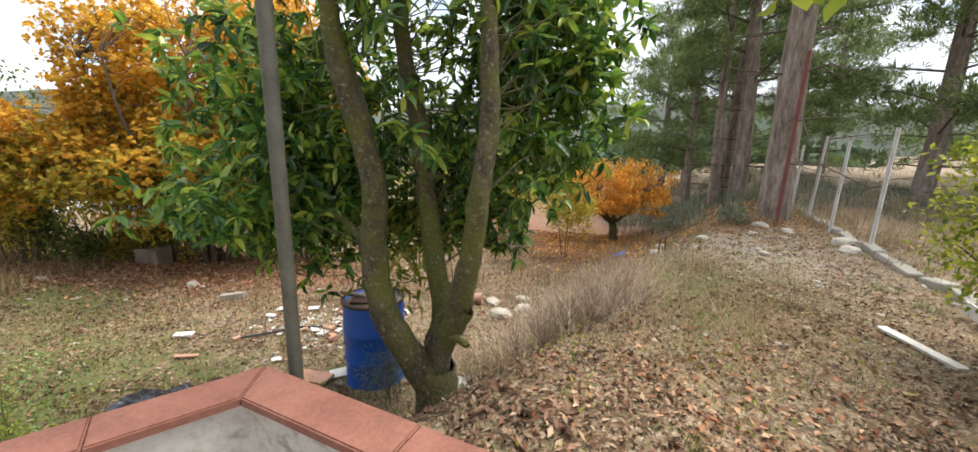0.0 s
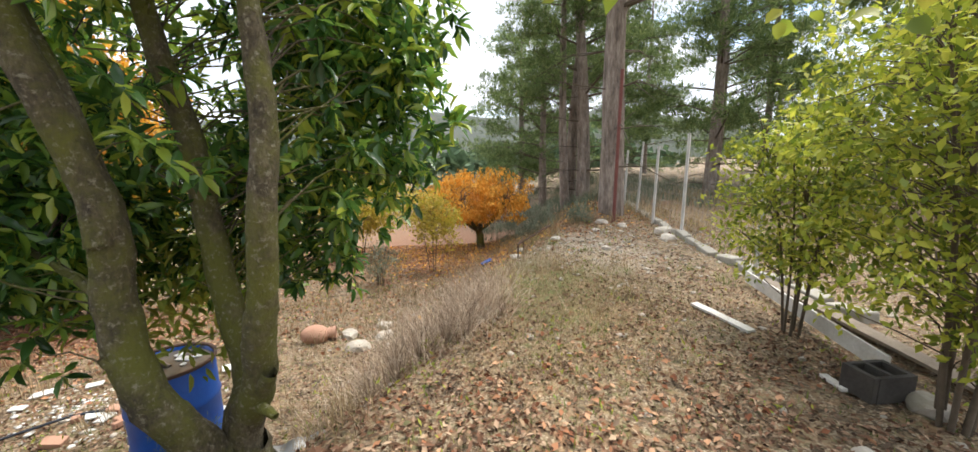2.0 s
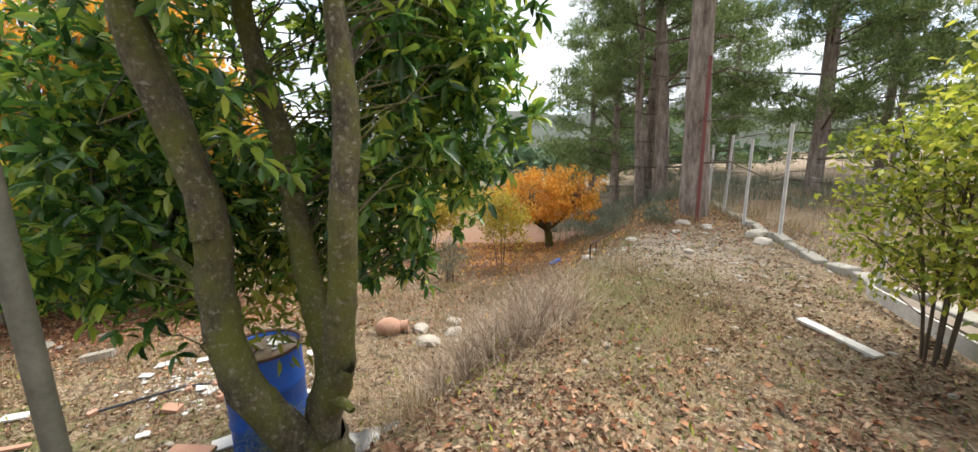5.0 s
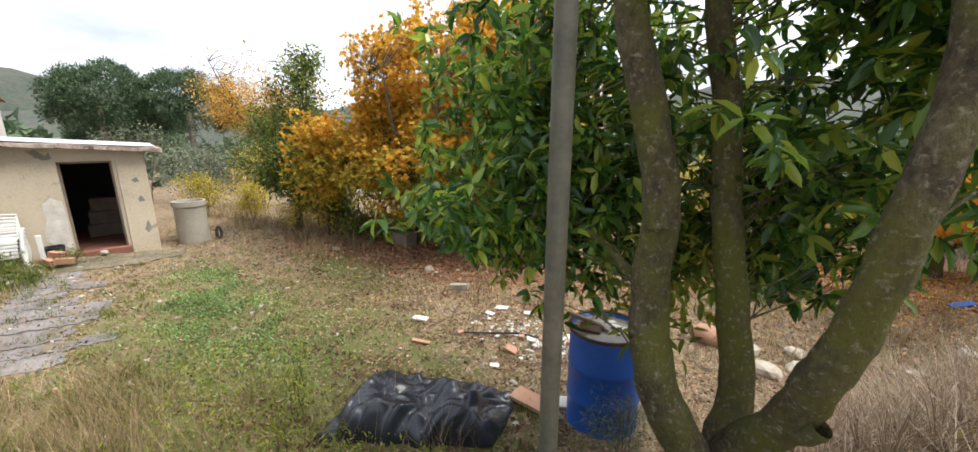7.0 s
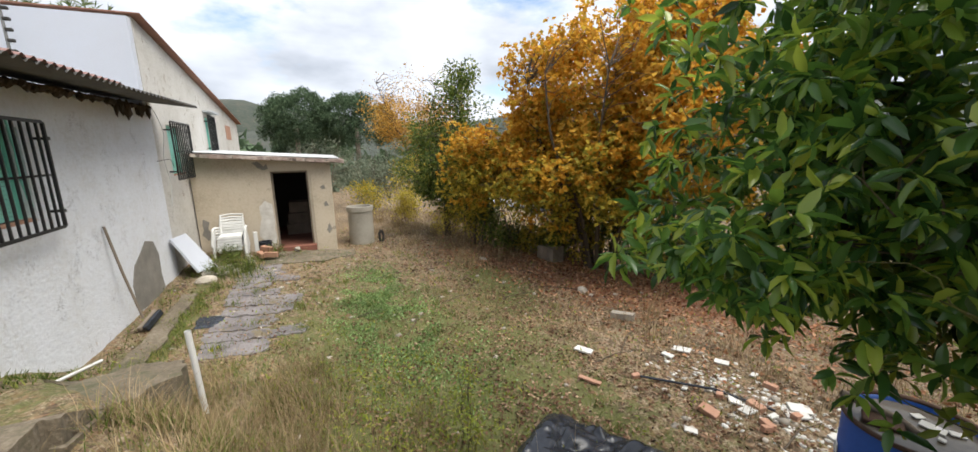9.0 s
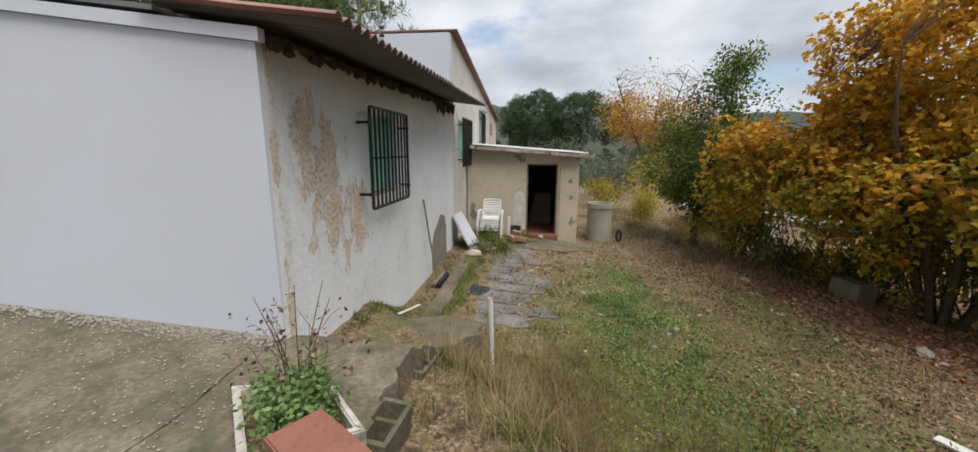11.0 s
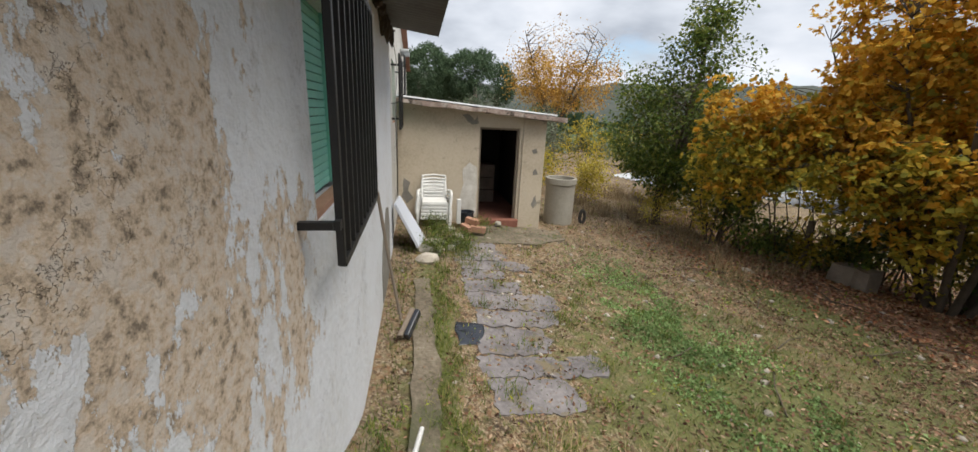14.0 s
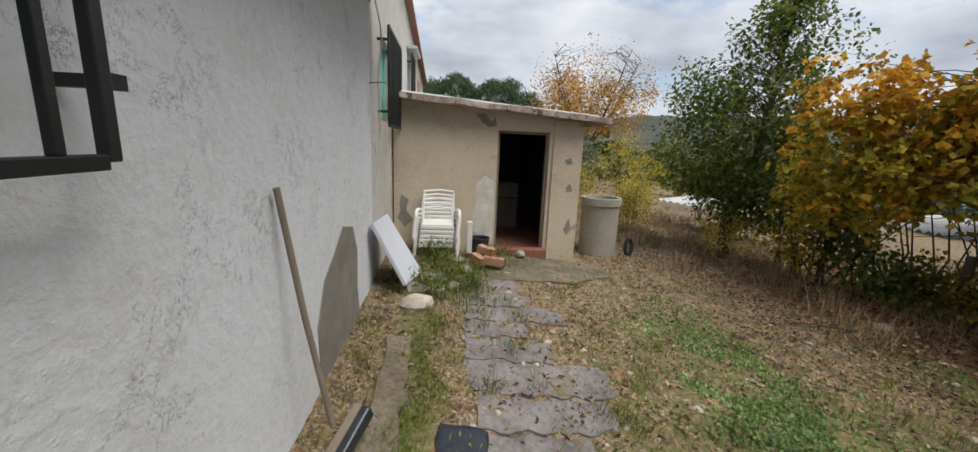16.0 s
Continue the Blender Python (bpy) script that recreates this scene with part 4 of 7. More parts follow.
# roof
bm = bmesh.new()
lo = [(SH - 0.22, -0.0, 2.30), (SH - 0.22, 2.95, 2.09), (SH + 3.4, 2.95, 2.09), (SH + 3.4, -0.0, 2.30)]
segs = 14
top_, bot_ = [], []
r = random.Random(8)
ring = [(SH - 0.22 + r.uniform(-0.03, 0.03), 2.84 * k / segs, 2.30 - 0.07 * 2.84 * k / segs) for k in range(segs + 1)] + [(SH + 3.4, 2.84, 2.10), (SH + 3.4, -0.0, 2.30)]
top_ = [bm.verts.new(hp(a, b, c + 0.075 + r.uniform(-0.012, 0.004))) for a, b, c in ring]
bot_ = [bm.verts.new(hp(a, b, c + r.uniform(-0.012, 0.012))) for a, b, c in ring]
bm.faces.new(top_), bm.faces.new(bot_)
for i in range(len(ring)):
    j = (i + 1) % len(ring)
    bm.faces.new((top_[i], top_[j], bot_[j], bot_[i]))
part("shed_roof_slab", bm, "beam", kind="structure", label="crumbling rough concrete roof edge of the shed")
for k in range(3):
    corrugated("shed_roof_sheet", hp(SH + 0.02 + 1.15 * k, -0.0, 2.40 + 0.012 * k), HU * 1.2, HN * 2.75 - Vector((0, 0, 0.195)), 7, 0.018, "roofsheet", kind="structure", label="pale wavy fibre cement sheet on the shed roof")
part("pilaster", hbox(bmesh.new(), SH - 0.03, SH - 0.002, 2.14, 2.55, -0.1, 2.12, 0.006), "shed", kind="structure")



def shed_patch(points, mat, label):
    """An uneven thin patch on the shed's front, given as (across, up)."""
    bm = bmesh.new()
    n_, out = len(points), []
    for i, (a, z) in enumerate(points):
        b, y = points[(i + 1) % n_]
        for u in (0, 0.33, 0.66):
            w = Vector((a + (b - a) * u, z + (y - z) * u, 0))
            out.append((w.x + 0.03 * noise.noise(w * 9), w.y + 0.03 * noise.noise(w * 9 + Vector((5, 0, 0)))))
    base = SH if max(a for a, z in points) < 2.13 else SH - 0.03
    f1, f2 = [bm.verts.new(hp(base - 0.005, a, z)) for a, z in out], [bm.verts.new(hp(base - 0.001, a, z)) for a, z in out]
    bm.faces.new(f1)
    for i in range(len(out)):
        j = (i + 1) % len(out)
        bm.faces.new((f1[i], f1[j], f2[j], f2[i]))
    part("wall_patch", bm, mat, kind="structure", label=label)


shed_patch([(1.05, 0.62), (1.12, 1.0), (1.10, 1.25), (1.22, 1.36), (1.34, 1.28), (1.365, 0.9), (1.36, 0.45), (1.24, 0.40)], "whitewood", "patch of white limewash beside the shed doorway")
shed_patch([(1.08, 2.16), (1.16, 2.18), (1.28, 2.08), (1.33, 2.14), (1.35, 2.02), (1.24, 2.00), (1.16, 2.04)], "patch", "flaked dark patch above the shed doorway")
shed_patch([(2.32, 1.62), (2.40, 1.64), (2.42, 1.55), (2.34, 1.53)], "patch", "small flaked spot on the shed wall")
shed_patch([(2.36, 1.22), (2.42, 1.28), (2.46, 1.16), (2.36, 1.14)], "patch", "small flaked spot on the shed wall")
shed_patch([(2.38, 0.62), (2.44, 0.80), (2.48, 0.66), (2.42, 0.55)], "patch", "small flaked spot on the shed wall")
shed_patch([(0.06, 0.75), (0.10, 1.05), (0.20, 1.0), (0.16, 0.85), (0.26, 0.72), (0.14, 0.62)], "patch", "flaked dark plaster at the shed corner")

# antenna
an = thing("antenna_mast", hp(5.0, -1.2, 3.2), "thin metal mast with small black insulators above the roof", "antenna")
tubes("mast", [([hp(5.0, -1.2, 3.2), hp(5.0, -1.2, 6.4)], [0.018, 0.012])], "wire", an)
for k in range(6):
    part("insulator", boxed(hp(5.0, -1.16, 4.35 - 0.13 * k), (0.05, 0.07, 0.04), HROT, 0.008), "dark", an)
# loose cable on the wall
lc = thing("cable", hp(5.5, 0.05, 2.6), "thin white cable hanging loose down the wall corner", "cable")
ln, rr_ = smooth_line([hp(5.5, 0.03, 3.05), hp(5.62, 0.08, 2.7), hp(5.5, 0.06, 2.3), hp(5.66, 0.05, 1.9), hp(5.6, 0.03, 1.5)], [0.006] * 5, 24)
tubes("wire", [(ln, rr_)], "plastic", lc, sides=5)
ln, rr_ = smooth_line([hp(5.3, 0.02, 2.25), hp(5.45, 0.15, 2.27), hp(5.7, 0.12, 2.15)], [0.004] * 3, 12)
tubes("stub_wire", [(ln, rr_)], "iron", lc, sides=5)
rope = thing("blind_cord", hp(2.0, 0.1, 2.2), "twisted green and white cord tied to the grille", "cord")
ln, rr_ = smooth_line([hp(1.98, 0.09, 2.66), hp(2.04, 0.075, 2.4), hp(2.02, 0.08, 2.15), hp(2.09, 0.07, 1.95)], [0.009] * 4, 30)
tubes("strand", [([p + Vector((math.cos(i) * 0.005, 0, math.sin(i) * 0.004)) for i, p in enumerate(ln)], rr_)], "shutter", rope, sides=6)

# ---- paving by the wall ----
bm = bmesh.new()
slab_pts = [(-1.6, -0.02), (0.6, -0.02), (0.95, 0.22), (1.40, 0.50), (1.60, 0.80), (1.50, 1.08), (1.05, 1.18), (0.75, 0.98), (0.35, 0.90), (0.0, 0.86), (-0.40, 0.88), (-1.0, 0.90), (-1.6, 0.95)]


def ramp_z(s, n):
    return 1.05 - 0.30 * sstep(0.05, 0.8, s) - 0.14 * sstep(0.8, 1.7, s) - 0.02 * n


def slab(name, pts, zf, thick, mat, label, grid=0.11):
    """A broken slab of uneven outline: filled polygon, cut into cells, dished and roughened."""
    bm = bmesh.new()
    vs = [bm.verts.new(hp(s, n, 0)) for s, n in pts]
    f = bm.faces.new(vs)
    bmesh.ops.subdivide_edges(bm, edges=bm.edges[:], cuts=3)
    bmesh.ops.triangulate(bm, faces=bm.faces[:])
    bmesh.ops.subdivide_edges(bm, edges=bm.edges[:], cuts=2, use_grid_fill=True)
    rim = [e for e in bm.edges if e.is_boundary]
    for v in bm.verts:
        d = v.co - HC
        s, n = d.dot(HU), d.dot(HN)
        if v.is_boundary:
            v.co += HU * 0.05 * noise.noise(v.co * 11) + HN * 0.05 * noise.noise(v.co * 11 + Vector((4, 0, 0)))
        v.co.z = zf(s, n) + 0.014 * noise.noise(v.co * 5) + 0.008 * noise.noise(v.co * 17)
    ext = bmesh.ops.extrude_face_region(bm, geom=bm.faces[:])
    low = [g for g in ext["geom"] if isinstance(g, bmesh.types.BMVert)]
    for v in low:
        v.co.z -= thick
    return part(name, bm, mat, kind="structure", label=label)


slab("pavement", slab_pts, ramp_z, 0.35, "concrete", "worn concrete ramp with a broken edge beside the house wall")
slab("pavement_end", [(-3.2, -7.0), (0.125, -7.0), (0.125, -0.03), (-1.598, -0.03), (-3.2, 0.2)], lambda s, n: 1.05 - 0.05 * min(0, n), 0.3, "concrete", "rough concrete ground with pebbles and moss at the end wall")
slab("kerb", [(1.3, 0.28), (4.4, 0.30), (4.45, 0.46), (2.9, 0.50), (1.4, 0.47)], lambda s, n: at_ground(*hp(s, n, 0).xy) + 0.03, 0.12, "concrete", "broken concrete kerb strip along the wall foot")

# old broken slabs of the yard path
r = random.Random(17)
s0_ = 2.35
k = 0
while s0_ < 5.6:
    L = r.uniform(0.30, 0.52)
    for (a, b) in ((0.86, 1.42), (1.46, 1.80)):
        if b > 1.5 and r.random() < 0.35:
            continue
        a_, b_ = a + r.uniform(-0.03, 0.05), b + r.uniform(-0.10, 0.12)
        pts = [(s0_, a_), (s0_ + L - 0.02, a_ + r.uniform(-0.03, 0.03)), (s0_ + L - 0.02 + r.uniform(-0.05, 0.04), b_), (s0_ + L * 0.5, b_ + r.uniform(-0.05, 0.08)), (s0_ + r.uniform(-0.02, 0.04), b_)]
        slab("old_slab", pts, lambda s, n: at_ground(*hp(s, n, 0).xy) + 0.012, 0.05, "oldslab", "cracked purplish-grey slab of the old yard path")
    s0_ += L
slab("door_slab", [(5.9, 1.2), (6.85, 1.15), (6.85, 2.9), (6.3, 2.85), (5.95, 2.3)], lambda s, n: at_ground(*hp(s, n, 0).xy) + 0.02, 0.06, "concrete", "pale worn concrete slab before the shed door")
hbw = thing("block_edging", hp(0.3, 1.4, 0.6), "row of broken hollow blocks along the concrete edge", "block")
for (a, b, z, t_) in ((0.30, 0.86, 0.76, 6), (-0.52, 0.92, 0.91, 2)):
    bmk = bmesh.new()
    for ds, dn, sx, sy in ((-0.16, 0, 0.03, 0.17), (0.16, 0, 0.03, 0.17), (0, -0.075, 0.29, 0.025), (0, 0.075, 0.29, 0.025), (0, 0, 0.025, 0.125)):
        box(bmk, (ds, dn, 0), (sx, sy, 0.18))
    bmesh.ops.transform(bmk, matrix=Matrix.Translation(hp(a, b, z)) @ Euler((radians(6), radians(4), radians(180 - 6.8 - t_))).to_matrix().to_4x4(), verts=bmk.verts)
    part("hollow_block", bmk, "concrete", hbw)

# ---- parapet with clay caps ----
PC = Vector((-1.25, 1.27, 0))
PA = Vector((-2.97, -0.81, 0))
PB = Vector((1.1, 0.74, 0))
ZC = 1.40


def parapet(a, b, name):
    d = (b - a).normalized()
    inn = Vector((-d.y, d.x, 0))
    if inn.dot(Vector((0, 0, 0)) - a) < 0:
        inn = -inn
    return d, inn


def prism(pts, z0, z1, bevel=0.0):
    bm = bmesh.new()
    lo_ = [bm.verts.new((p.x, p.y, z0)) for p in pts]
    hi_ = [bm.verts.new((p.x, p.y, z1)) for p in pts]
    bm.faces.new(lo_), bm.faces.new(hi_)
    for i in range(len(pts)):
        j = (i + 1) % len(pts)
        bm.faces.new((lo_[i], lo_[j], hi_[j], hi_[i]))
    if bevel:
        bmesh.ops.bevel(bm, geom=[e for e in bm.edges if abs(e.verts[0].co.z - z1) < 1e-6 and abs(e.verts[1].co.z - z1) < 1e-6], offset=bevel, segments=2, affect="EDGES")
    return bm


dA, nA = parapet(PC, PA, "a")
dB, nB = parapet(PC, PB, "b")


def meet(off):
    """Where the two inner lines at this offset cross."""
    p, q = PC + nA * off, PC + nB * off
    den = dA.x * dB.y - dA.y * dB.x
    u = ((q.x - p.x) * dB.y - (q.y - p.y) * dB.x) / den
    return p + dA * u


pw = [meet(0.03), PA + nA * 0.03, PA + nA * 0.15, meet(0.15), PB + nB * 0.15, PB + nB * 0.03]
par = part("parapet", prism(pw, 0.3, ZC - 0.036), "render", kind="structure", label="low white rendered terrace wall with dark damp stains")
LA, LB = (PA - PC).length, (PB - PC).length
for (d, nn, L, nt) in ((dA, nA, LA, 5), (dB, nB, LB, 3)):
    miter = meet(0.19) - PC
    m_in = miter.dot(d)
    for k in range(nt):
        a0, a1 = L * k / nt + 0.002, L * (k + 1) / nt - 0.002
        if k == 0:
            q = [PC + d * 0.003, PC + d * a1, PC + d * a1 + nn * 0.19, PC + miter + d * 0.003]
        else:
            q = [PC + d * a0, PC + d * a1, PC + d * a1 + nn * 0.19, PC + d * a0 + nn * 0.19]
        part("cap_tile", prism(q, ZC - 0.034, ZC + rng.uniform(-0.003, 0.003), 0.006), "terracotta", par, "flat red clay cap tile")

# green pole at the corner
gp = thing("metal_pole", (-1.24, 1.42, 0.4), "dull grey-green metal pole standing outside the terrace corner", "pole")
tubes("shaft", [([(-1.24, 1.42, 0.4), (-1.21, 1.40, 2.2), (-1.18, 1.38, 4.2)], [0.031, 0.031, 0.031])], "pole", gp, sides=16)

# ---- planter ----
pl = thing("planter", (-3.3, -1.12, 0.95), "white rendered planter box full of green weeds and a dried stalk", "planter")
pq = [Vector((-3.50, -1.50, 0)), Vector((-3.54, -1.02, 0)), Vector((-3.20, -0.74, 0)), Vector((-2.98, -1.14, 0))]
cen = sum(pq, Vector()) / 4
for i in range(4):
    a, b = pq[i], pq[(i + 1) % 4]
    ai, bi = a + (cen - a) * 0.16, b + (cen - b) * 0.16
    part("side", prism([a, b, bi, ai], 0.8, 1.13, 0.008), "render", pl)
part("soil", prism([p + (cen - p) * 0.17 for p in pq], 0.8, 1.07), "ground", pl, "dark soil")

# ---- blue drum ----


def lathe(profile, place, sides=40, closed=False, bottom=True):
    bm = bmesh.new()
    rows = []
    for rr, zz in profile:
        rows.append([bm.verts.new((place[0] + rr * math.cos(2 * math.pi * k / sides), place[1] + rr * math.sin(2 * math.pi * k / sides), place[2] + zz)) for k in range(sides)])
    for a, b in zip(rows[:-1], rows[1:]):
        for k in range(sides):
            j = (k + 1) % sides
            bm.faces.new((a[k], a[j], b[j], b[k]))
    if bottom:
        bm.faces.new(rows[0])
    if closed:
        bm.faces.new(rows[-1])
    return bm


bx, by = -1.83, 3.2
bz = at_ground(bx, by) - 0.03
bh = 0.89 - bz
drum = thing("steel_drum", (bx, by, bz), "blue painted steel drum with a rusty rim, full of murky water", "drum")
prof = [(0.285, 0), (0.29, 0.02), (0.283, 0.03), (0.283, bh * 0.31), (0.292, bh * 0.33), (0.283, bh * 0.35), (0.283, bh * 0.63), (0.292, bh * 0.65), (0.283, bh * 0.67), (0.283, bh - 0.03), (0.278, bh - 0.02), (0.27, bh - 0.02), (0.27, bh - 0.12), (0.27, 0.03)]
part("body", lathe(prof, (bx, by, bz)), "blue", drum, smooth=True)
rim = [(0.281, bh - 0.028), (0.296, bh - 0.022), (0.300, bh - 0.008), (0.294, bh), (0.280, bh), (0.272, bh - 0.01), (0.273, bh - 0.026), (0.281, bh - 0.028)]
bm = lathe(rim, (bx, by, bz), bottom=False)
part("rim", bm, "rust", drum, "rusty rolled rim", smooth=True)
part("water", lathe([(0.02, bh - 0.051), (0.268, bh - 0.05), (0.268, bh - 0.045)], (bx, by, bz), closed=True), "water", drum, "murky rain water")
for k, (dx, dy, sx, sy) in enumerate(((0.05, 0.09, 0.10, 0.06), (0.13, 0.12, 0.06, 0.04), (-0.02, 0.15, 0.06, 0.04), (0.1, 0.0, 0.04, 0.03))):
    part("white_scrap", boxed((bx + dx, by + dy, bz + bh - 0.036), (sx, sy, 0.008), (3, 4, 31 * k), 0.003), "whitebit", drum, "white floating scrap")
tubes("stick", [([(bx - 0.28, by - 0.10, bz + bh + 0.05), (bx - 0.05, by + 0.0, bz + bh - 0.02), (bx + 0.02, by - 0.02, bz + bh - 0.04)], [0.022, 0.02, 0.014])], "greywood", drum, "short grey stick")
part("rusty_can", boxed((bx - 0.1, by - 0.08, bz + bh - 0.03), (0.17, 0.10, 0.03), (8, 5, 20), 0.01), "rust", drum)
for k in range(3):
    part("label_scrap", boxed((bx - 0.289 * math.cos(0.5 + 0.0 * k) , by - 0.289 * math.sin(0.5), bz + 0.35 + 0.13 * k), (0.006, 0.05, 0.06), (0, 0, 28), 0.001), "whitebit", drum)

# ---- crumpled sheet ----


def crumple(name, quad, h, label):
    n = 64
    th = thing(name, (*(Vector(quad[0]) + Vector(quad[2])).xy / 2, 0.1), label, "plastic sheet")
    V = []
    g = np.random.default_rng(3)
    for i in range(n):
        for j in range(n):
            u, v = i / (n - 1), j / (n - 1)
            p = Vector(quad[0]) * (1 - u) * (1 - v) + Vector(quad[1]) * u * (1 - v) + Vector(quad[2]) * u * v + Vector(quad[3]) * (1 - u) * v
            q = Vector((p.x, p.y, 0))
            ridge = 0.5 + 0.9 * noise.noise(q * 1.9)
            fold = abs(noise.noise(q * 3.2 + Vector((0, 0, 3)))) * 1.5 + abs(noise.noise(Vector((q.x * 8, q.y * 3.5, 1)))) * 0.8 + abs(noise.noise(q * 15)) * 0.08
            edge = min(1, 5 * min(u, 1 - u, v, 1 - v)) ** 0.6
            z = at_ground(p.x, p.y) + 0.012 + h * edge * (0.1 + 0.5 * ridge + 0.6 * fold)
            V.append((p.x + 0.06 * noise.noise(q * 5), p.y + 0.06 * noise.noise(q * 5 + Vector((7, 0, 0))), z))
    k = (np.arange(n - 1)[:, None] * n + np.arange(n - 1)[None]).ravel()
    arrays("sheet", V, np.stack([k, k + n, k + n + 1, k + 1], 1), "tarp", th, smooth=False)
    return th


crumple("plastic_sheet", [(-3.35, 1.45, 0), (-2.28, 2.35, 0), (-2.5, 2.95, 0), (-3.75, 2.35, 0)], 0.30, "crumpled black plastic sheet heaped on the ground")
crumple("plastic_sheet", [(-7.48, -0.48, 0), (-7.12, -0.52, 0), (-7.16, -0.28, 0), (-7.42, -0.24, 0)], 0.03, "flat torn piece of dark plastic sheet on the old slabs")

# ---- concrete ring drum by the shed ----
cx, cy = -11.25, 2.45
cz = at_ground(cx, cy) - 0.02
cd = thing("concrete_pipe", (cx, cy, cz), "upright concrete pipe section with a thick collar, used as a bin", "pipe")
hc = 1.02 - cz
part("body", lathe([(0.29, 0), (0.292, 0.05), (0.292, hc - 0.13), (0.315, hc - 0.11), (0.315, hc), (0.26, hc), (0.25, hc - 0.1), (0.25, 0.1)], (cx, cy, cz)), "drum", cd, smooth=False)
# small things by the shed
pot = thing("cable_drum", (-10.95, 2.9, 0.1), "black hose coil leaning beside the concrete pipe", "hose")
tubes("coil", [([Vector((-11.0, 2.84, 0.27)) + Vector((0.02 * math.sin(a), 0.05 * math.sin(a), 0.14 * math.cos(a))) + Vector((0.02, 0.02, 0)) * (a / 6) for a in np.linspace(0, 12.5, 40)], [0.02] * 40)], "dark", pot, sides=6)

# ---- stacked white chairs ----


def garden_chair(n, s, dz):
    """A low armchair seen from the front, with slatted seat front and back."""
    ch = thing("garden_chair", hp(s, n, dz), "white plastic slatted garden chair stacked by the shed wall", "chair", "stacked chairs by the shed")
    o = lambda ds, dn, z: hp(s + ds, n + dn, dz + z)
    for dn in (-0.24, 0.24):
        tubes("leg", [([o(-0.20, dn * 1.12, 0.0), o(-0.18, dn * 1.05, 0.34)], [0.020, 0.022])], "plastic", ch, sides=6)
        tubes("leg", [([o(0.20, dn * 1.05, 0.0), o(0.16, dn * 0.95, 0.28)], [0.020, 0.022])], "plastic", ch, sides=6)
        ln, rr_ = smooth_line([o(-0.20, dn * 1.12, 0.30), o(-0.17, dn * 1.12, 0.40), o(0.0, dn * 1.10, 0.41), o(0.20, dn * 1.0, 0.38)], [0.024] * 4, 10)
        tubes("armrest", [(ln, rr_)], "plastic", ch, sides=6)
        tubes("back_post", [([o(0.17, dn * 0.85, 0.26), o(0.24, dn * 0.80, 0.62)], [0.018, 0.016])], "plastic", ch, sides=6)
    part("seat", hbox(bmesh.new(), s - 0.20, s + 0.18, n - 0.20, n + 0.20, dz + 0.245, dz + 0.262, 0.006), "plastic", ch)
    part("seat_front", boxed(o(-0.215, 0, 0.225), (0.018, 0.42, 0.045), HROT, 0.008), "plastic", ch)
    for k in range(3):
        part("slat", boxed(o(0.185 + 0.02 * k, 0, 0.34 + 0.095 * k), (0.014, 0.36, 0.045), HROT, 0.006), "plastic", ch)
    tubes("top_rail", [([o(0.24, -0.20, 0.62), o(0.25, 0, 0.64), o(0.24, 0.20, 0.62)], [0.018] * 3)], "plastic", ch, sides=6)
    return ch


c0 = garden_chair(0.58, 6.62, 0.28)
for k in range(1, 5):
    copy_thing(c0, Matrix.Translation(hp(6.62 + 0.01 * k, 0.58 + 0.006 * k, 0.28 + 0.055 * k)))
wbin = thing("bucket", hp(6.7, 1.16, 0.3), "small black bucket beside the chairs", "bucket")
part("body", lathe([(0.10, 0), (0.13, 0.24), (0.135, 0.25), (0.12, 0.25), (0.09, 0.02)], tuple(hp(6.7, 1.16, 0.30)), 20), "tarp", wbin)
part("papers", hbox(bmesh.new(), 6.60, 6.66, 0.98, 1.05, 0.35, 0.78, 0.01), "plastic", thing("white_board_scrap", hp(6.6, 1.0, 0.3), "white plastic scrap standing behind the bucket", "board"))

for k, (a, b, z_, w_) in enumerate(((6.30, 1.12, 0.37, 20), (6.22, 1.30, 0.37, 70), (6.34, 1.22, 0.47, 40))):
    bkt = thing("hollow_brick", hp(a, b, z_), "orange hollow clay brick in the pile by the shed", "brick", "bricks by the shed")
    bmk = bmesh.new()
    for dy_, dz_ in ((-0.045, 0), (0, 0), (0.045, 0)):
        box(bmk, (0, dy_, 0), (0.24, 0.008, 0.075))
    for dz_ in (-0.0415, 0, 0.0415):
        box(bmk, (0, 0, dz_), (0.24, 0.098, 0.008))
    bmesh.ops.transform(bmk, matrix=Matrix.Translation(hp(a, b, z_)) @ Euler((0, radians(5), radians(w_))).to_matrix().to_4x4(), verts=bmk.verts)
    part("brick_body", bmk, "brick", bkt)

# leaning white panel and rubble at the wall foot
wp = thing("leaning_board", hp(5.6, 0.3, 0.4), "white panel leaning against the wall foot over rubble", "panel")
b = bmesh.new()
q = [hp(5.20, 0.32, 0.42), hp(5.95, 0.42, 0.30), hp(5.85, 0.05, 0.98), hp(5.15, 0.03, 1.02)]
qb = [p + HN * 0.03 + Vector((0, 0, 0.02)) for p in q]
v1, v2 = [b.verts.new(p) for p in q], [b.verts.new(p) for p in qb]
b.faces.new(v1), b.faces.new(v2)
for i in range(4):
    b.faces.new((v1[i], v1[(i + 1) % 4], v2[(i + 1) % 4], v2[i]))
bmesh.ops.bevel(b, geom=b.edges[:], offset=0.004, segments=1, affect="EDGES")
part("panel", b, "gable", wp)

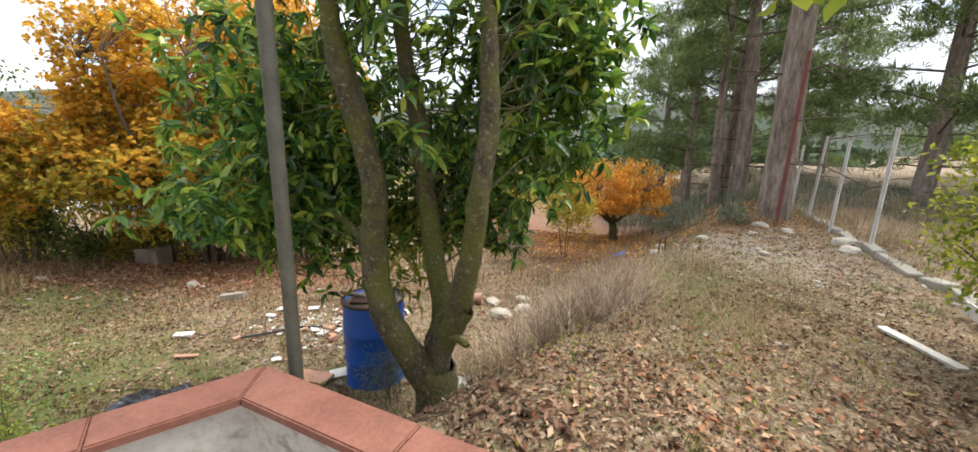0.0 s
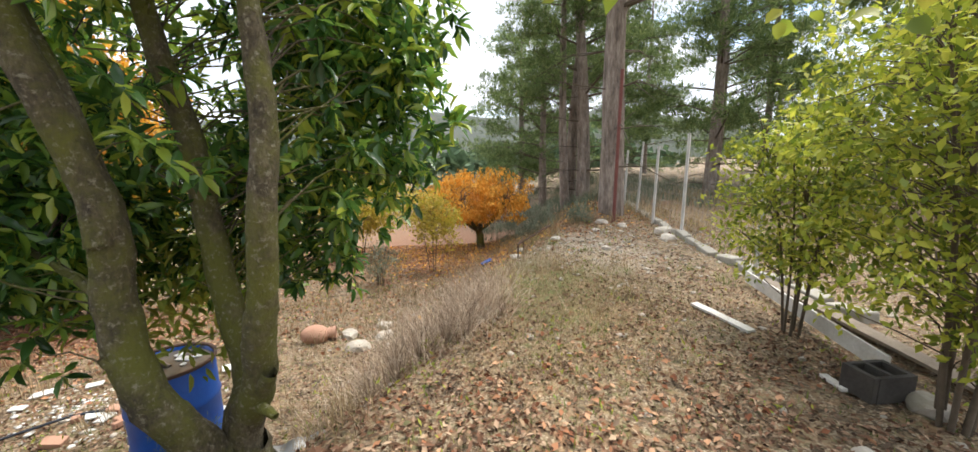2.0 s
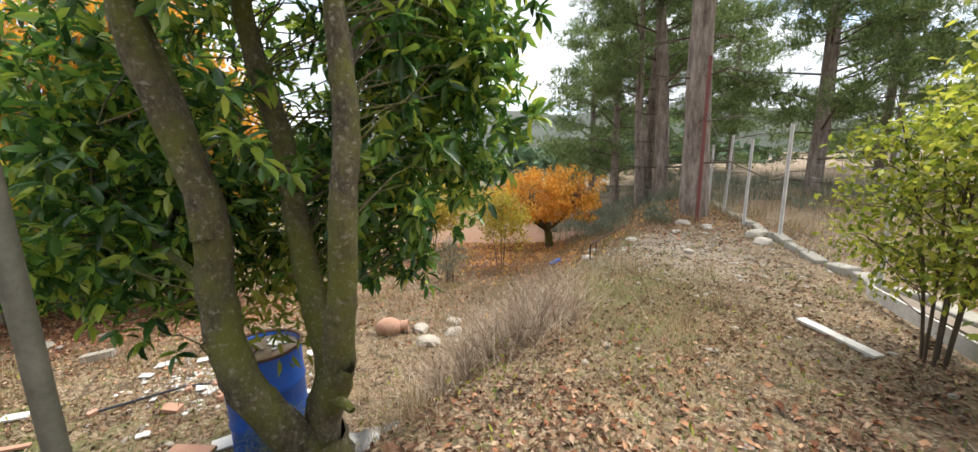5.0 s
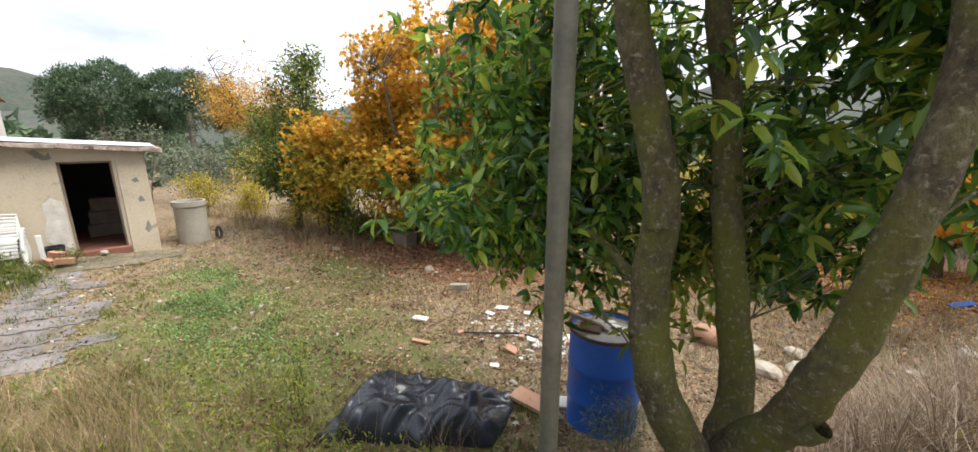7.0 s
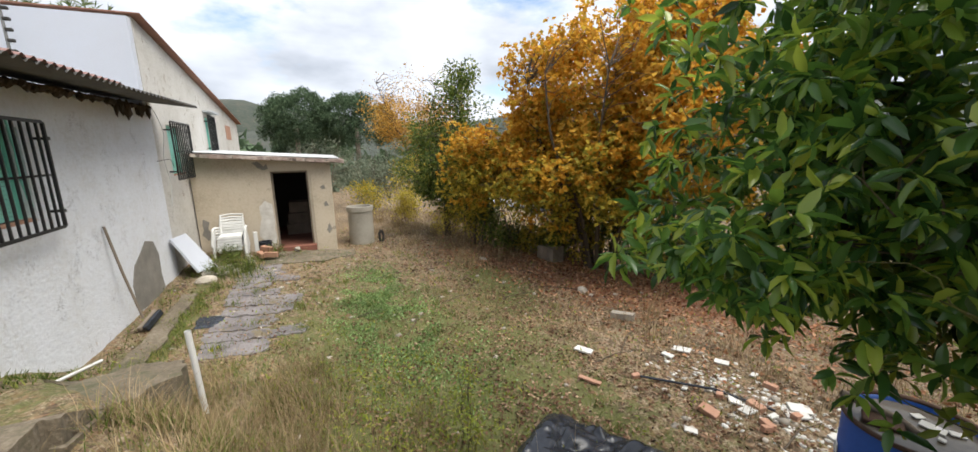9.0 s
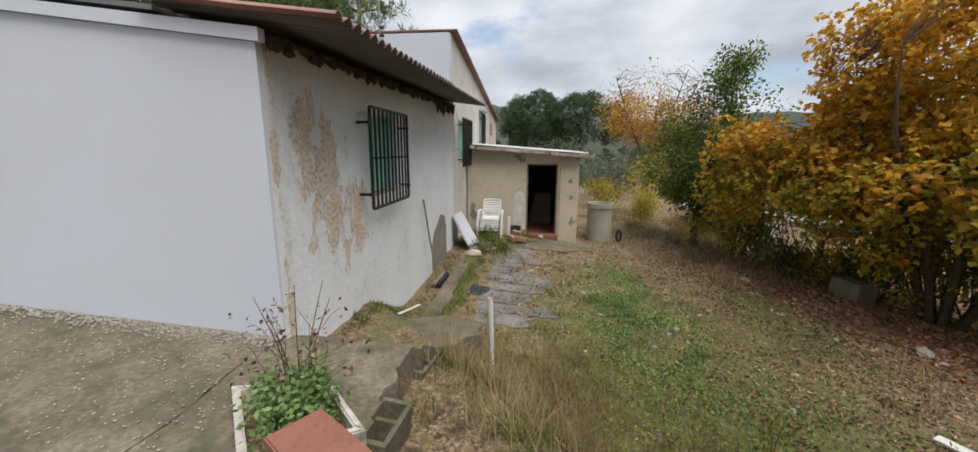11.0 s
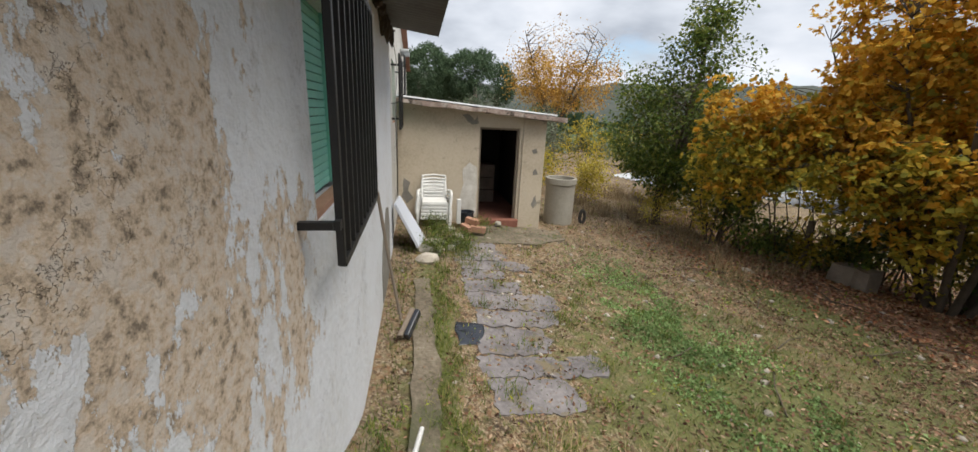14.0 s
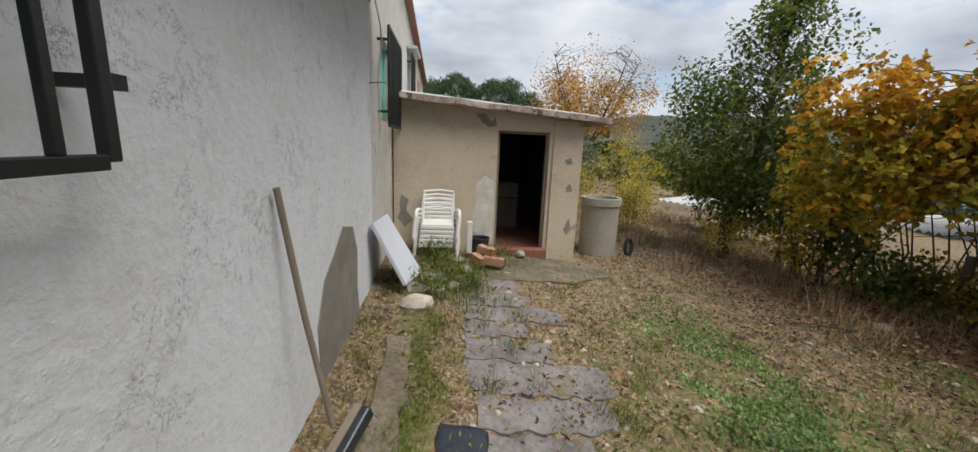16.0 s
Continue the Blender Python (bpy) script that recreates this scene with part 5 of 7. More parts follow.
# broom
br = thing("broom", hp(3.5, 0.3, 0.45), "old long-handled broom with black bristles leaning on the white wall", "broom")
tubes("handle", [([hp(3.27, 0.03, 1.57), hp(3.30, 0.10, 1.0), hp(3.33, 0.19, 0.42)], [0.014, 0.014, 0.014])], "greywood", br)
part("head", boxed(hp(3.30, 0.24, 0.40), (0.30, 0.045, 0.05), (0, -25, 150), 0.01), "greywood", br)
part("bristles", boxed(hp(3.30, 0.29, 0.385), (0.28, 0.05, 0.08), (0, -25, 150), 0.012), "tarp", br)

# white stub post and light blue stick
st = thing("pipe_stub", (-4.94, -0.20, 0.3), "thin white plastic pipe standing upright at the broken slab edge", "pipe")
tubes("pipe", [([(-4.97, -0.20, 0.3), (-4.94, -0.22, 1.03)], [0.022, 0.022])], "plastic", st, sides=14)
bs = thing("painted_stick", (-5.7, -0.95, 0.6), "light blue and white painted stick lying by the wall", "stick")
tubes("rod", [([(-5.34, -1.19, 0.66), (-5.90, -1.01, 0.56)], [0.014, 0.014])], "plastic", bs, sides=6)

# ---- boards, curb and fence on the upper terrace ----


def plank(name, a, b, w, t, mat, label, cat="board", up=(0, 0, 1), grp=""):
    a, b = Vector(a), Vector(b)
    th = thing(name, (a + b) / 2, label, cat, grp)
    d = (b - a)
    q = d.to_track_quat("X", "Z").to_matrix().to_4x4()
    bm = bmesh.new()
    made = bmesh.ops.create_cube(bm, size=1.0)["verts"]
    bmesh.ops.transform(bm, matrix=Matrix.Translation((a + b) / 2) @ q @ Matrix.Diagonal((d.length, w, t, 1)), verts=made)
    bmesh.ops.subdivide_edges(bm, edges=[e for e in bm.edges if abs((e.verts[0].co - e.verts[1].co).length - d.length) < 1e-3], cuts=6)
    for v in bm.verts:
        v.co += Vector((noise.noise(v.co * 6), noise.noise(v.co * 6 + Vector((3, 0, 0))), noise.noise(v.co * 5))) * min(w, t) * 0.15
    part("plank", bm, mat, th)
    return th


def on(x, y, dz=0.02):
    return (x, y, at_ground(x, y) + dz)


plank("long_board", on(3.72, 4.45, 0.10), on(3.10, 2.42, 0.14), 0.02, 0.13, "whitewood", "long peeling white board on edge along the terrace side")
plank("long_board", on(3.86, 4.35, 0.08), on(3.50, 2.05, 0.06), 0.14, 0.025, "greywood", "grey weathered board behind the white one")
plank("short_board", on(2.70, 3.88), on(2.83, 3.26), 0.09, 0.022, "whitewood", "short white board lying on the leaf litter")
plank("wood_scrap", on(2.79, 2.56), on(2.74, 2.36), 0.05, 0.02, "whitewood", "small pale piece of wood on the leaves")
plank("blue_scrap", on(1.0, 9.6, 0.03), on(1.25, 9.7, 0.05), 0.16, 0.06, "blue", "small blue plastic scrap on the ground", "scrap")


def rock(name, x, y, size, seed, mat="stone", label="pale limestone rock half sunk in the earth", cat="rock", grp="loose rocks", dz=0.0, squash=0.6):
    th = thing(name, on(x, y, 0), label, cat, grp)
    bm = bmesh.new()
    bmesh.ops.create_icosphere(bm, subdivisions=2, radius=1.0)
    for v in bm.verts:
        n_ = noise.noise(v.co * 1.3 + Vector((seed * 3.1, 0, 0)))
        v.co *= 1 + 0.35 * n_ + 0.1 * noise.noise(v.co * 4 + Vector((seed, 2, 0)))
        v.co.z = max(-0.6, min(0.75, v.co.z))
    bmesh.ops.transform(bm, matrix=Matrix.Translation(on(x, y, size * 0.15 + dz)) @ Euler((0, 0, seed)).to_matrix().to_4x4() @ Matrix.Diagonal((size, size * 0.72, size * squash, 1)), verts=bm.verts)
    part("stone_body", bm, mat, th)
    return th


k = 0
for (x, y, s) in ((2.95, 2.35, 0.17), (3.05, 2.15, 0.14), (2.3, 1.85, 0.06), (-0.9, 4.9, 0.16), (-0.65, 5.2, 0.13), (-1.1, 5.3, 0.14), (-0.7, 5.6, 0.12), (0.2, 5.6, 0.09), (0.6, 6.2, 0.10), (1.4, 6.9, 0.12), (2.2, 7.3, 0.11), (3.9, 8.2, 0.13), (3.6, 8.6, 0.15), (4.35, 7.4, 0.2), (4.1, 6.8, 0.16), (-5.9, 4.75, 0.11), (-8.4, 4.3, 0.09), (-9.0, -0.55, 0.16), (-9.4, -0.35, 0.12), (-9.75, -0.4, 0.10), (3.2, 7.9, 0.1), (2.8, 6.4, 0.09), (1.7, 8.0, 0.12), (-10.8, 0.95, 0.08), (3.4, 9.4, 0.16)):
    rock("rock", x, y, s, k)
    k += 1
for (a, b, sz) in ((6.78, 1.74, 0.09), (5.35, 0.42, 0.13), (5.75, 0.62, 0.12), (5.55, 0.80, 0.09), (6.1, 0.95, 0.10), (6.45, 0.86, 0.08)):
    rock("rock", *hp(a, b, 0).xy, sz, k, "drum", "pale lump of old concrete among weeds by the shed", "rubble", "rubble by the shed", 0.06 if a > 6.7 else 0.02)
    k += 1
hb = thing("hollow_block", on(2.85, 2.2), "broken dark hollow concrete block lying by the board", "block")
bmk = bmesh.new()
for dx, dy, sx, sy in ((-0.13, 0, 0.035, 0.2), (0.13, 0, 0.035, 0.2), (0, -0.09, 0.225, 0.03), (0, 0.09, 0.225, 0.03), (0, 0, 0.03, 0.15)):
    box(bmk, (2.9 + dx, 2.32 + dy, at_ground(2.9, 2.32) + 0.10), (sx, sy, 0.17), None, 0.003)
part("block_body", bmk, "darkblock", hb)

CURB = [(3.95, 3.2), (4.05, 4.6), (4.25, 6.1), (4.6, 7.6), (5.0, 9.2), (5.5, 11.2), (6.2, 14.0)]
cs = thing("stone_curb", on(4.4, 6.5), "low crumbling curb of pale stones under the wire fence", "curb")
r = random.Random(12)
for (ax, ay), (bx_, by_) in zip(CURB[:-1], CURB[1:]):
    L = math.hypot(bx_ - ax, by_ - ay)
    m = max(2, int(L / 0.42))
    for i in range(m):
        u = (i + 0.5) / m
        x, y = ax + (bx_ - ax) * u, ay + (by_ - ay) * u
        b = boxed((x + r.uniform(-0.03, 0.03), y, at_ground(x, y) + 0.015), (0.12 + r.random() * 0.07, L / m * r.uniform(0.75, 0.95), 0.12 + 0.07 * r.random()), (r.uniform(-9, 9), r.uniform(-9, 9), math.degrees(math.atan2(by_ - ay, bx_ - ax)) - 90 + r.uniform(-5, 5)), 0.02)
        part("curb_stone", b, "drum", cs)

fence = thing("wire_fence", on(4.4, 6.5), "wire mesh fence on thin white posts above the curb", "fence")
posts = [(3.98, 4.62, 1.85, 0), (4.47, 6.99, 1.95, 0.05), (4.62, 8.3, 1.75, 0.1), (5.05, 9.9, 1.9, 0.2), (5.35, 11.3, 1.7, 0.1), (5.9, 13.5, 1.7, 0)]
for x, y, h, lean in posts:
    z = at_ground(x, y) - 0.1
    tubes("post", [([(x, y, z), (x + lean * 0.5, y + lean * 0.2, z + h)], [0.03, 0.028])], "post", fence, sides=4, smooth=False)
lines = []
for (x0, y0, h0, _), (x1, y1, h1, _) in zip(posts[:-1], posts[1:]):
    for kk in range(8):
        z0_, z1_ = at_ground(x0, y0) + 0.08 + kk * 0.17, at_ground(x1, y1) + 0.08 + kk * 0.17
        mid = ((x0 + x1) / 2, (y0 + y1) / 2, (z0_ + z1_) / 2 - 0.03 + 0.015 * (kk % 3))
        lines.append(([(x0, y0, z0_), mid, (x1, y1, z1_)], [0.0022] * 3))
    L = math.hypot(x1 - x0, y1 - y0)
    for kk in range(int(L / 0.16)):
        u = kk / int(L / 0.16)
        x, y = x0 + (x1 - x0) * u, y0 + (y1 - y0) * u
        z = at_ground(x, y)
        lines.append(([(x, y, z + 0.05), (x + 0.02, y, z + 1.28)], [0.0018] * 2))
tubes("mesh_wire", lines, "wire", fence, kind="stuff", sides=3, smooth=False)
rp = thing("red_pole", on(4.0, 8.85), "rusty red pole leaning against the big pine", "pole")
tubes("shaft", [([on(3.98, 8.85, -0.05), (4.03, 8.85, 4.1)], [0.04, 0.036])], "redpole", rp, sides=8)
rs = thing("rusty_frame", on(1.7, 6.6), "low rusty iron frame overgrown with dead stems", "frame")
for (a, b) in (((1.35, 6.5), (1.5, 6.8)), ((1.5, 6.8), (2.1, 7.3)), ((1.35, 6.5), (1.95, 7.0))):
    tubes("rod", [([on(*a, 0.25), on(*b, 0.32)], [0.012, 0.012]), ([on(*a, -0.02), on(*a, 0.25)], [0.012, 0.012])], "rust", rs, sides=5)

# ---- debris round the drum ----
r = random.Random(31)
for kk in range(26):
    x, y = r.gauss(-2.9, 0.55), r.gauss(4.1, 0.45)
    kind_ = r.random()
    sz = r.uniform(0.05, 0.19)
    if kind_ < 0.27:
        t = thing("broken_brick", on(x, y), "broken orange clay brick piece in the rubble", "brick", "rubble bricks")
        part("brick_body", boxed(on(x, y, 0.03), (sz, sz * 0.6, 0.05), (r.uniform(-15, 15), r.uniform(-15, 15), r.uniform(0, 180)), 0.006), "brick", t)
    else:
        t = thing("plaster_scrap", on(x, y), "flat white scrap of plaster in the rubble", "rubble", "plaster scraps")
        part("scrap", boxed(on(x, y, 0.02), (sz * 1.2, sz * 0.7, 0.018), (r.uniform(-10, 10), r.uniform(-10, 10), r.uniform(0, 180)), 0.004), "whitebit", t)
plank("loose_tile", on(-2.55, 2.95, 0.05), on(-2.2, 2.95, 0.05), 0.18, 0.03, "brick", "flat orange clay tile on the earth beside the drum", "tile")
plank("clay_scrap", on(-4.5, 3.32, 0.02), on(-4.32, 3.40, 0.02), 0.10, 0.02, "whitebit", "pale flat scrap on the leaf litter", "scrap")
plank("clay_scrap", on(-4.05, 2.95, 0.02), on(-3.85, 3.05, 0.02), 0.05, 0.02, "brick", "thin clay sliver on the leaf litter", "scrap")
plank("hollow_brick", on(-4.92, 4.36, 0.05), on(-4.66, 4.50, 0.05), 0.12, 0.09, "stone", "grey hollow brick lying in the grass", "brick")
bh_ = thing("black_hose", on(-3.4, 3.9), "black hose lying straight across the rubble", "hose")
tubes("hose_body", [([on(-3.75, 3.5, 0.03), on(-3.2, 3.85, 0.05), on(-2.75, 4.0, 0.03)], [0.013] * 3)], "tarp", bh_, sides=7)
ur = thing("clay_jar", on(-1.95, 4.55), "round orange clay jar lying on its side in the rubble", "jar")
bm = bmesh.new()
bmesh.ops.create_uvsphere(bm, u_segments=18, v_segments=10, radius=0.14)
bmesh.ops.transform(bm, matrix=Matrix.Translation(on(-1.5, 5.2, 0.09)) @ Matrix.Diagonal((1.3, 1, 0.9, 1)), verts=bm.verts)
part("jar_body", bm, "brick", ur, smooth=True)
tubes("neck", [([on(-1.35, 5.22, 0.09), on(-1.25, 5.24, 0.09)], [0.07, 0.085])], "brick", ur, sides=12)
gsh = thing("grey_metal_sheet", on(-1.0, 3.05), "bent grey metal sheet lying behind the tree", "sheet")
corrugated("sheet", on(-1.25, 3.15, 0.08), (0.75, 0.25, 0.05), (0.1, -0.35, 0.02), 4, 0.012, "wire", gsh)

# ---- old hutches beyond the golden tree ----
hut = thing("garden_hutch", (-8.9, 6.1, at_ground(-8.9, 6.1)), "low ramshackle hutch with pale sheets for a roof behind the trees", "hutch")
zb = at_ground(-8.9, 6.1)
part("post", boxed((-8.55, 5.65, zb + 0.42), (0.08, 0.08, 0.84), (0, 0, 5), 0.01), "greywood", hut)
corrugated("roof_sheet", (-9.7, 5.7, zb + 1.02), (1.4, -0.1, 0.0), (0.1, 1.2, 0.10), 14, 0.02, "roofsheet", hut, "pale sheet roof")
corrugated("roof_sheet", (-14.6, 5.9, zb + 0.62), (2.4, 0.5, -0.05), (-0.2, 1.4, 0.10), 12, 0.02, "roofsheet", hut, "pale sheet roof")
plank("pallet", (-8.0, 5.6, zb + 0.2), (-7.5, 5.6, zb + 0.2), 0.3, 0.3, "greywood", "grey wooden pallet beside the hutch", "pallet")

# shade net and pots beyond the end wall
nt = thing("shade_net", hp(0, -7.2, 3.2), "bright green shade net stretched beyond the house end", "net")
V = [hp(-3.5 + 5 * i / 8, -6.3 - 3.0 * j / 6, 3.0 + 0.35 * j / 6 + 0.06 * math.sin(i * 1.7 + j)) for i in range(9) for j in range(7)]
kk = (np.arange(8)[:, None] * 7 + np.arange(6)[None]).ravel()
arrays("net_cloth", [tuple(v) for v in V], np.stack([kk, kk + 7, kk + 8, kk + 1], 1), "green_net", nt, smooth=True)
for i in (0.0, 1.0):
    tubes("pole", [([hp(-3.5 + 5 * i, -6.4, 0.8), hp(-3.5 + 5 * i, -6.4, 3.02)], [0.025, 0.025])], "pole", nt)

# ---- trees and plants ----


def crown(name, clumps, per, leaf, ratio, mat, parent, spread=0.30, fine=False, droop=0.25, rosette=0, kind="stuff", label=""):
    """Leaves set round clump centres, thinner towards the clump's rim."""
    C = np.asarray(clumps, float)
    P = np.repeat(C, per, 0)
    off = rng.normal(size=P.shape)
    off = off / (np.linalg.norm(off, axis=1, keepdims=True) + 1e-9) * (rng.uniform(0, 1, (len(P), 1)) ** 0.5) * spread
    if rosette:
        off = np.repeat(off[::rosette], rosette, 0)[:len(P)]
        off = off + rng.normal(size=P.shape) * 0.008
        P = P + off
        D = unit(off * 0.5 + rng.normal(size=P.shape) * spread * 0.8 + [0, 0, -droop * spread])
    else:
        P = P + off
        D = unit(off + rng.normal(size=P.shape) * spread * 0.7 + [0, 0, -droop * spread])
    v, f = leaf_arrays(P, D, leaf, ratio, fine)
    return arrays(name, v, f, mat, parent, label, kind)


def clumps_in(centre, radii, n, hollow=0.35, seed=1, lumps=7, low=-1.0, lump_amp=0.22):
    """Points in a lumpy ellipsoid, denser towards the outside."""
    g = np.random.default_rng(seed)
    D = unit(g.normal(size=(n * 2, 3)))
    L = unit(g.normal(size=(lumps, 3)))
    s = (np.maximum(0, D @ L.T) ** 6).sum(1)
    rad = (1 - lump_amp + lump_amp * 1.6 * np.clip(s, 0, 1)) * (hollow + (1 - hollow) * g.uniform(0, 1, n * 2) ** 0.5)
    P = D * rad[:, None]
    P = P[P[:, 2] > low][:n]
    return np.array(centre) + P * np.array(radii)


def twig_lines(stems, clumps, r0=0.012, seed=2, share=1.0, longest=9.0):
    """From the nearest lower point of a stem to each clump, bowed."""
    g = np.random.default_rng(seed)
    S = np.concatenate([np.array([tuple(p) for p in line]) for line in stems])
    out = []
    for c in clumps:
        if g.random() > share:
            continue
        d = np.linalg.norm(S - c, axis=1) + np.maximum(0, S[:, 2] - c[2] + 0.15) * 2.5
        s = S[np.argmin(d)]
        L = np.linalg.norm(c - s)
        if L > longest:
            continue
        w1, w2 = g.normal(size=3) * 0.10 * L, g.normal(size=3) * 0.10 * L
        a1, a2 = s + (c - s) * 0.3 + w1 + np.array([0, 0, 0.10 * L]), s + (c - s) * 0.68 + w2 + np.array([0, 0, 0.08 * L])
        pts_, rad_ = smooth_line([s, a1, a2, c], [r0 * min(1.0, 0.5 + 0.5 * L), r0 * 0.7, r0 * 0.45, r0 * 0.2], 8)
        out.append((pts_, rad_))
    return out


def stems_tree(name, base, stems, label, category, bark="bark", group=""):
    """stems: (name, points, radii)."""
    t = thing(name, base, label, category, group)
    lines = []
    for nm, pts, radii in stems:
        l, r_ = smooth_line(pts, radii, max(8, 5 * len(pts)))
        tubes(nm, [(l, r_)], bark, t, sides=14, wobble=0.10)
        lines.append(l)
    return t, lines


# bay tree close to the terrace corner
LIMB_L = [(-0.86, 2.17, 0.76), (-0.97, 2.07, 1.07), (-1.08, 2.01, 1.34), (-1.14, 2.02, 1.72), (-1.13, 2.04, 2.09), (-1.2, 2.02, 2.43), (-1.28, 1.99, 2.76), (-1.32, 1.99, 3.06), (-1.4, 2.11, 3.86)]
LIMB_M = [(-0.84, 2.21, 0.76), (-0.86, 2.25, 0.99), (-0.83, 2.35, 1.22), (-0.9, 2.37, 1.65), (-0.98, 2.45, 2.05), (-1.03, 2.48, 2.46), (-1.1, 2.45, 2.84), (-1.13, 2.44, 3.19), (-1.21, 2.56, 3.99)]
LIMB_R = [(-0.83, 2.2, 0.78), (-0.8, 2.2, 1.03), (-0.65, 2.09, 1.31), (-0.57, 1.98, 1.6), (-0.52, 1.95, 1.79), (-0.47, 1.91, 2.13), (-0.43, 1.92, 2.44), (-0.44, 1.94, 2.73), (-0.45, 1.94, 3.0), (-0.53, 2.06, 3.8)]
TB = (-0.80, 2.12, 0.45)
bay, bay_lines = stems_tree("bay_tree", TB, [
    ("trunk", [(-0.82, 2.20, 0.35), (-0.82, 2.20, 0.7), (-0.83, 2.19, 0.92)], [0.175, 0.145, 0.13]),
    ("limb", LIMB_L, [0.095, 0.090, 0.083, 0.077, 0.071, 0.066, 0.060, 0.046, 0.02]),
    ("limb", LIMB_M, [0.08, 0.075, 0.072, 0.066, 0.062, 0.058, 0.052, 0.042, 0.018]),
    ("limb", LIMB_R, [0.09, 0.085, 0.072, 0.066, 0.06, 0.055, 0.05, 0.045, 0.035, 0.015]),
    ("limb", [(-1.12, 1.98, 2.0), (-1.2, 2.05, 2.5), (-1.42, 2.1, 3.1), (-1.7, 2.2, 3.8)], [0.05, 0.045, 0.035, 0.02]),
    ("limb", [(-1.10, 2.03, 1.62), (-1.3, 2.12, 1.78), (-1.65, 2.3, 1.9), (-2.0, 2.5, 1.98)], [0.03, 0.024, 0.017, 0.010]),
    ("stub", [(-0.66, 2.09, 1.28), (-0.58, 2.01, 1.36), (-0.545, 1.98, 1.42)], [0.045, 0.036, 0.030]),
    ("stub", [(-0.70, 2.11, 1.20), (-0.60, 2.03, 1.20), (-0.555, 2.0, 1.19)], [0.032, 0.022, 0.016]),
    ("stub", [(-1.06, 2.0, 1.42), (-1.13, 1.95, 1.50), (-1.16, 1.93, 1.55)], [0.03, 0.022, 0.016]),
], "evergreen bay tree with several lichened stems and glossy dark leaves", "tree")
cl = np.concatenate([
    clumps_in((-1.05, 2.85, 3.15), (1.35, 1.05, 1.35), 185, 0.42, 11),
    clumps_in((-2.05, 2.45, 2.0), (0.75, 0.65, 0.62), 95, 0.1, 12),
    clumps_in((-2.3, 2.7, 2.7), (0.7, 0.7, 0.6), 45, 0.2, 13),
    clumps_in((-0.30, 2.75, 2.85), (0.60, 0.5, 0.8), 85, 0.15, 14),
    clumps_in((-1.2, 3.05, 1.95), (0.9, 0.5, 0.55), 60, 0.2, 15),
    clumps_in((-0.75, 2.4, 4.4), (1.3, 1.1, 0.8), 90, 0.2, 16)])
seg = np.clip((cl[:, 0] + 1.44) / 1.78, 0, 1)
tooclose = (np.hypot(cl[:, 0] + 1.44 - seg * 1.78, cl[:, 1] - 0.33 - seg * 0.08) < 1.5) & (cl[:, 2] < 3.3)
cl = cl[~tooclose]
tubes("twig", twig_lines(bay_lines, cl, 0.006, share=0.8, longest=0.95), "bark", bay, kind="stuff", sides=5)
crown("crown", cl, 48, 0.110, 0.38, "bay", bay, 0.23, rosette=8, fine=True, droop=0.3, label="glossy dark green leaves")
crown("young_leaves", clumps_in((-1.5, 3.0, 1.65), (0.85, 0.5, 0.45), 44, 0.1, 21), 30, 0.10, 0.34, "bayyellow", bay, 0.22, fine=True, label="young yellow-green leaves")

# golden tree
g0 = at_ground(-7.0, 6.2)
gb = (-7.0, 6.2, g0)
rr = random.Random(6)
gst = []
for k in range(9):
    a = 2 * math.pi * k / 9 + rr.uniform(-0.2, 0.2)
    o = rr.uniform(0.7, 1.6)
    gst.append(("limb", [(gb[0] + 0.2 * math.cos(a), gb[1] + 0.2 * math.sin(a), g0 - 0.05), (gb[0] + 0.5 * o * math.cos(a), gb[1] + 0.5 * o * math.sin(a), g0 + 1.3), (gb[0] + 1.1 * o * math.cos(a), gb[1] + 1.1 * o * math.sin(a), g0 + 2.5), (gb[0] + 1.5 * o * math.cos(a), gb[1] + 1.3 * o * math.sin(a), g0 + 3.6)], [0.05, 0.036, 0.022, 0.008]))
gold, gold_lines = stems_tree("golden_tree", gb, gst, "large many-stemmed tree in golden autumn leaf", "tree", "twig")
cg = np.concatenate([
    clumps_in((-6.9, 6.3, g0 + 2.65), (2.0, 1.7, 1.85), 430, 0.66, 31, 11, lump_amp=0.36),
    clumps_in((-5.3, 6.8, g0 + 2.5), (1.8, 1.4, 1.9), 190, 0.5, 32),
    clumps_in((-9.1, 4.6, g0 + 2.0), (0.75, 0.75, 1.1), 90, 0.4, 33),
    clumps_in((-7.7, 5.6, g0 + 3.2), (1.45, 1.1, 1.35), 150, 0.45, 38),
    clumps_in((-8.1, 4.9, g0 + 2.0), (1.2, 0.7, 0.75), 90, 0.4, 35),
    clumps_in((-5.9, 6.9, g0 + 4.3), (1.5, 1.2, 1.2), 80, 0.3, 34)])
shoots = []
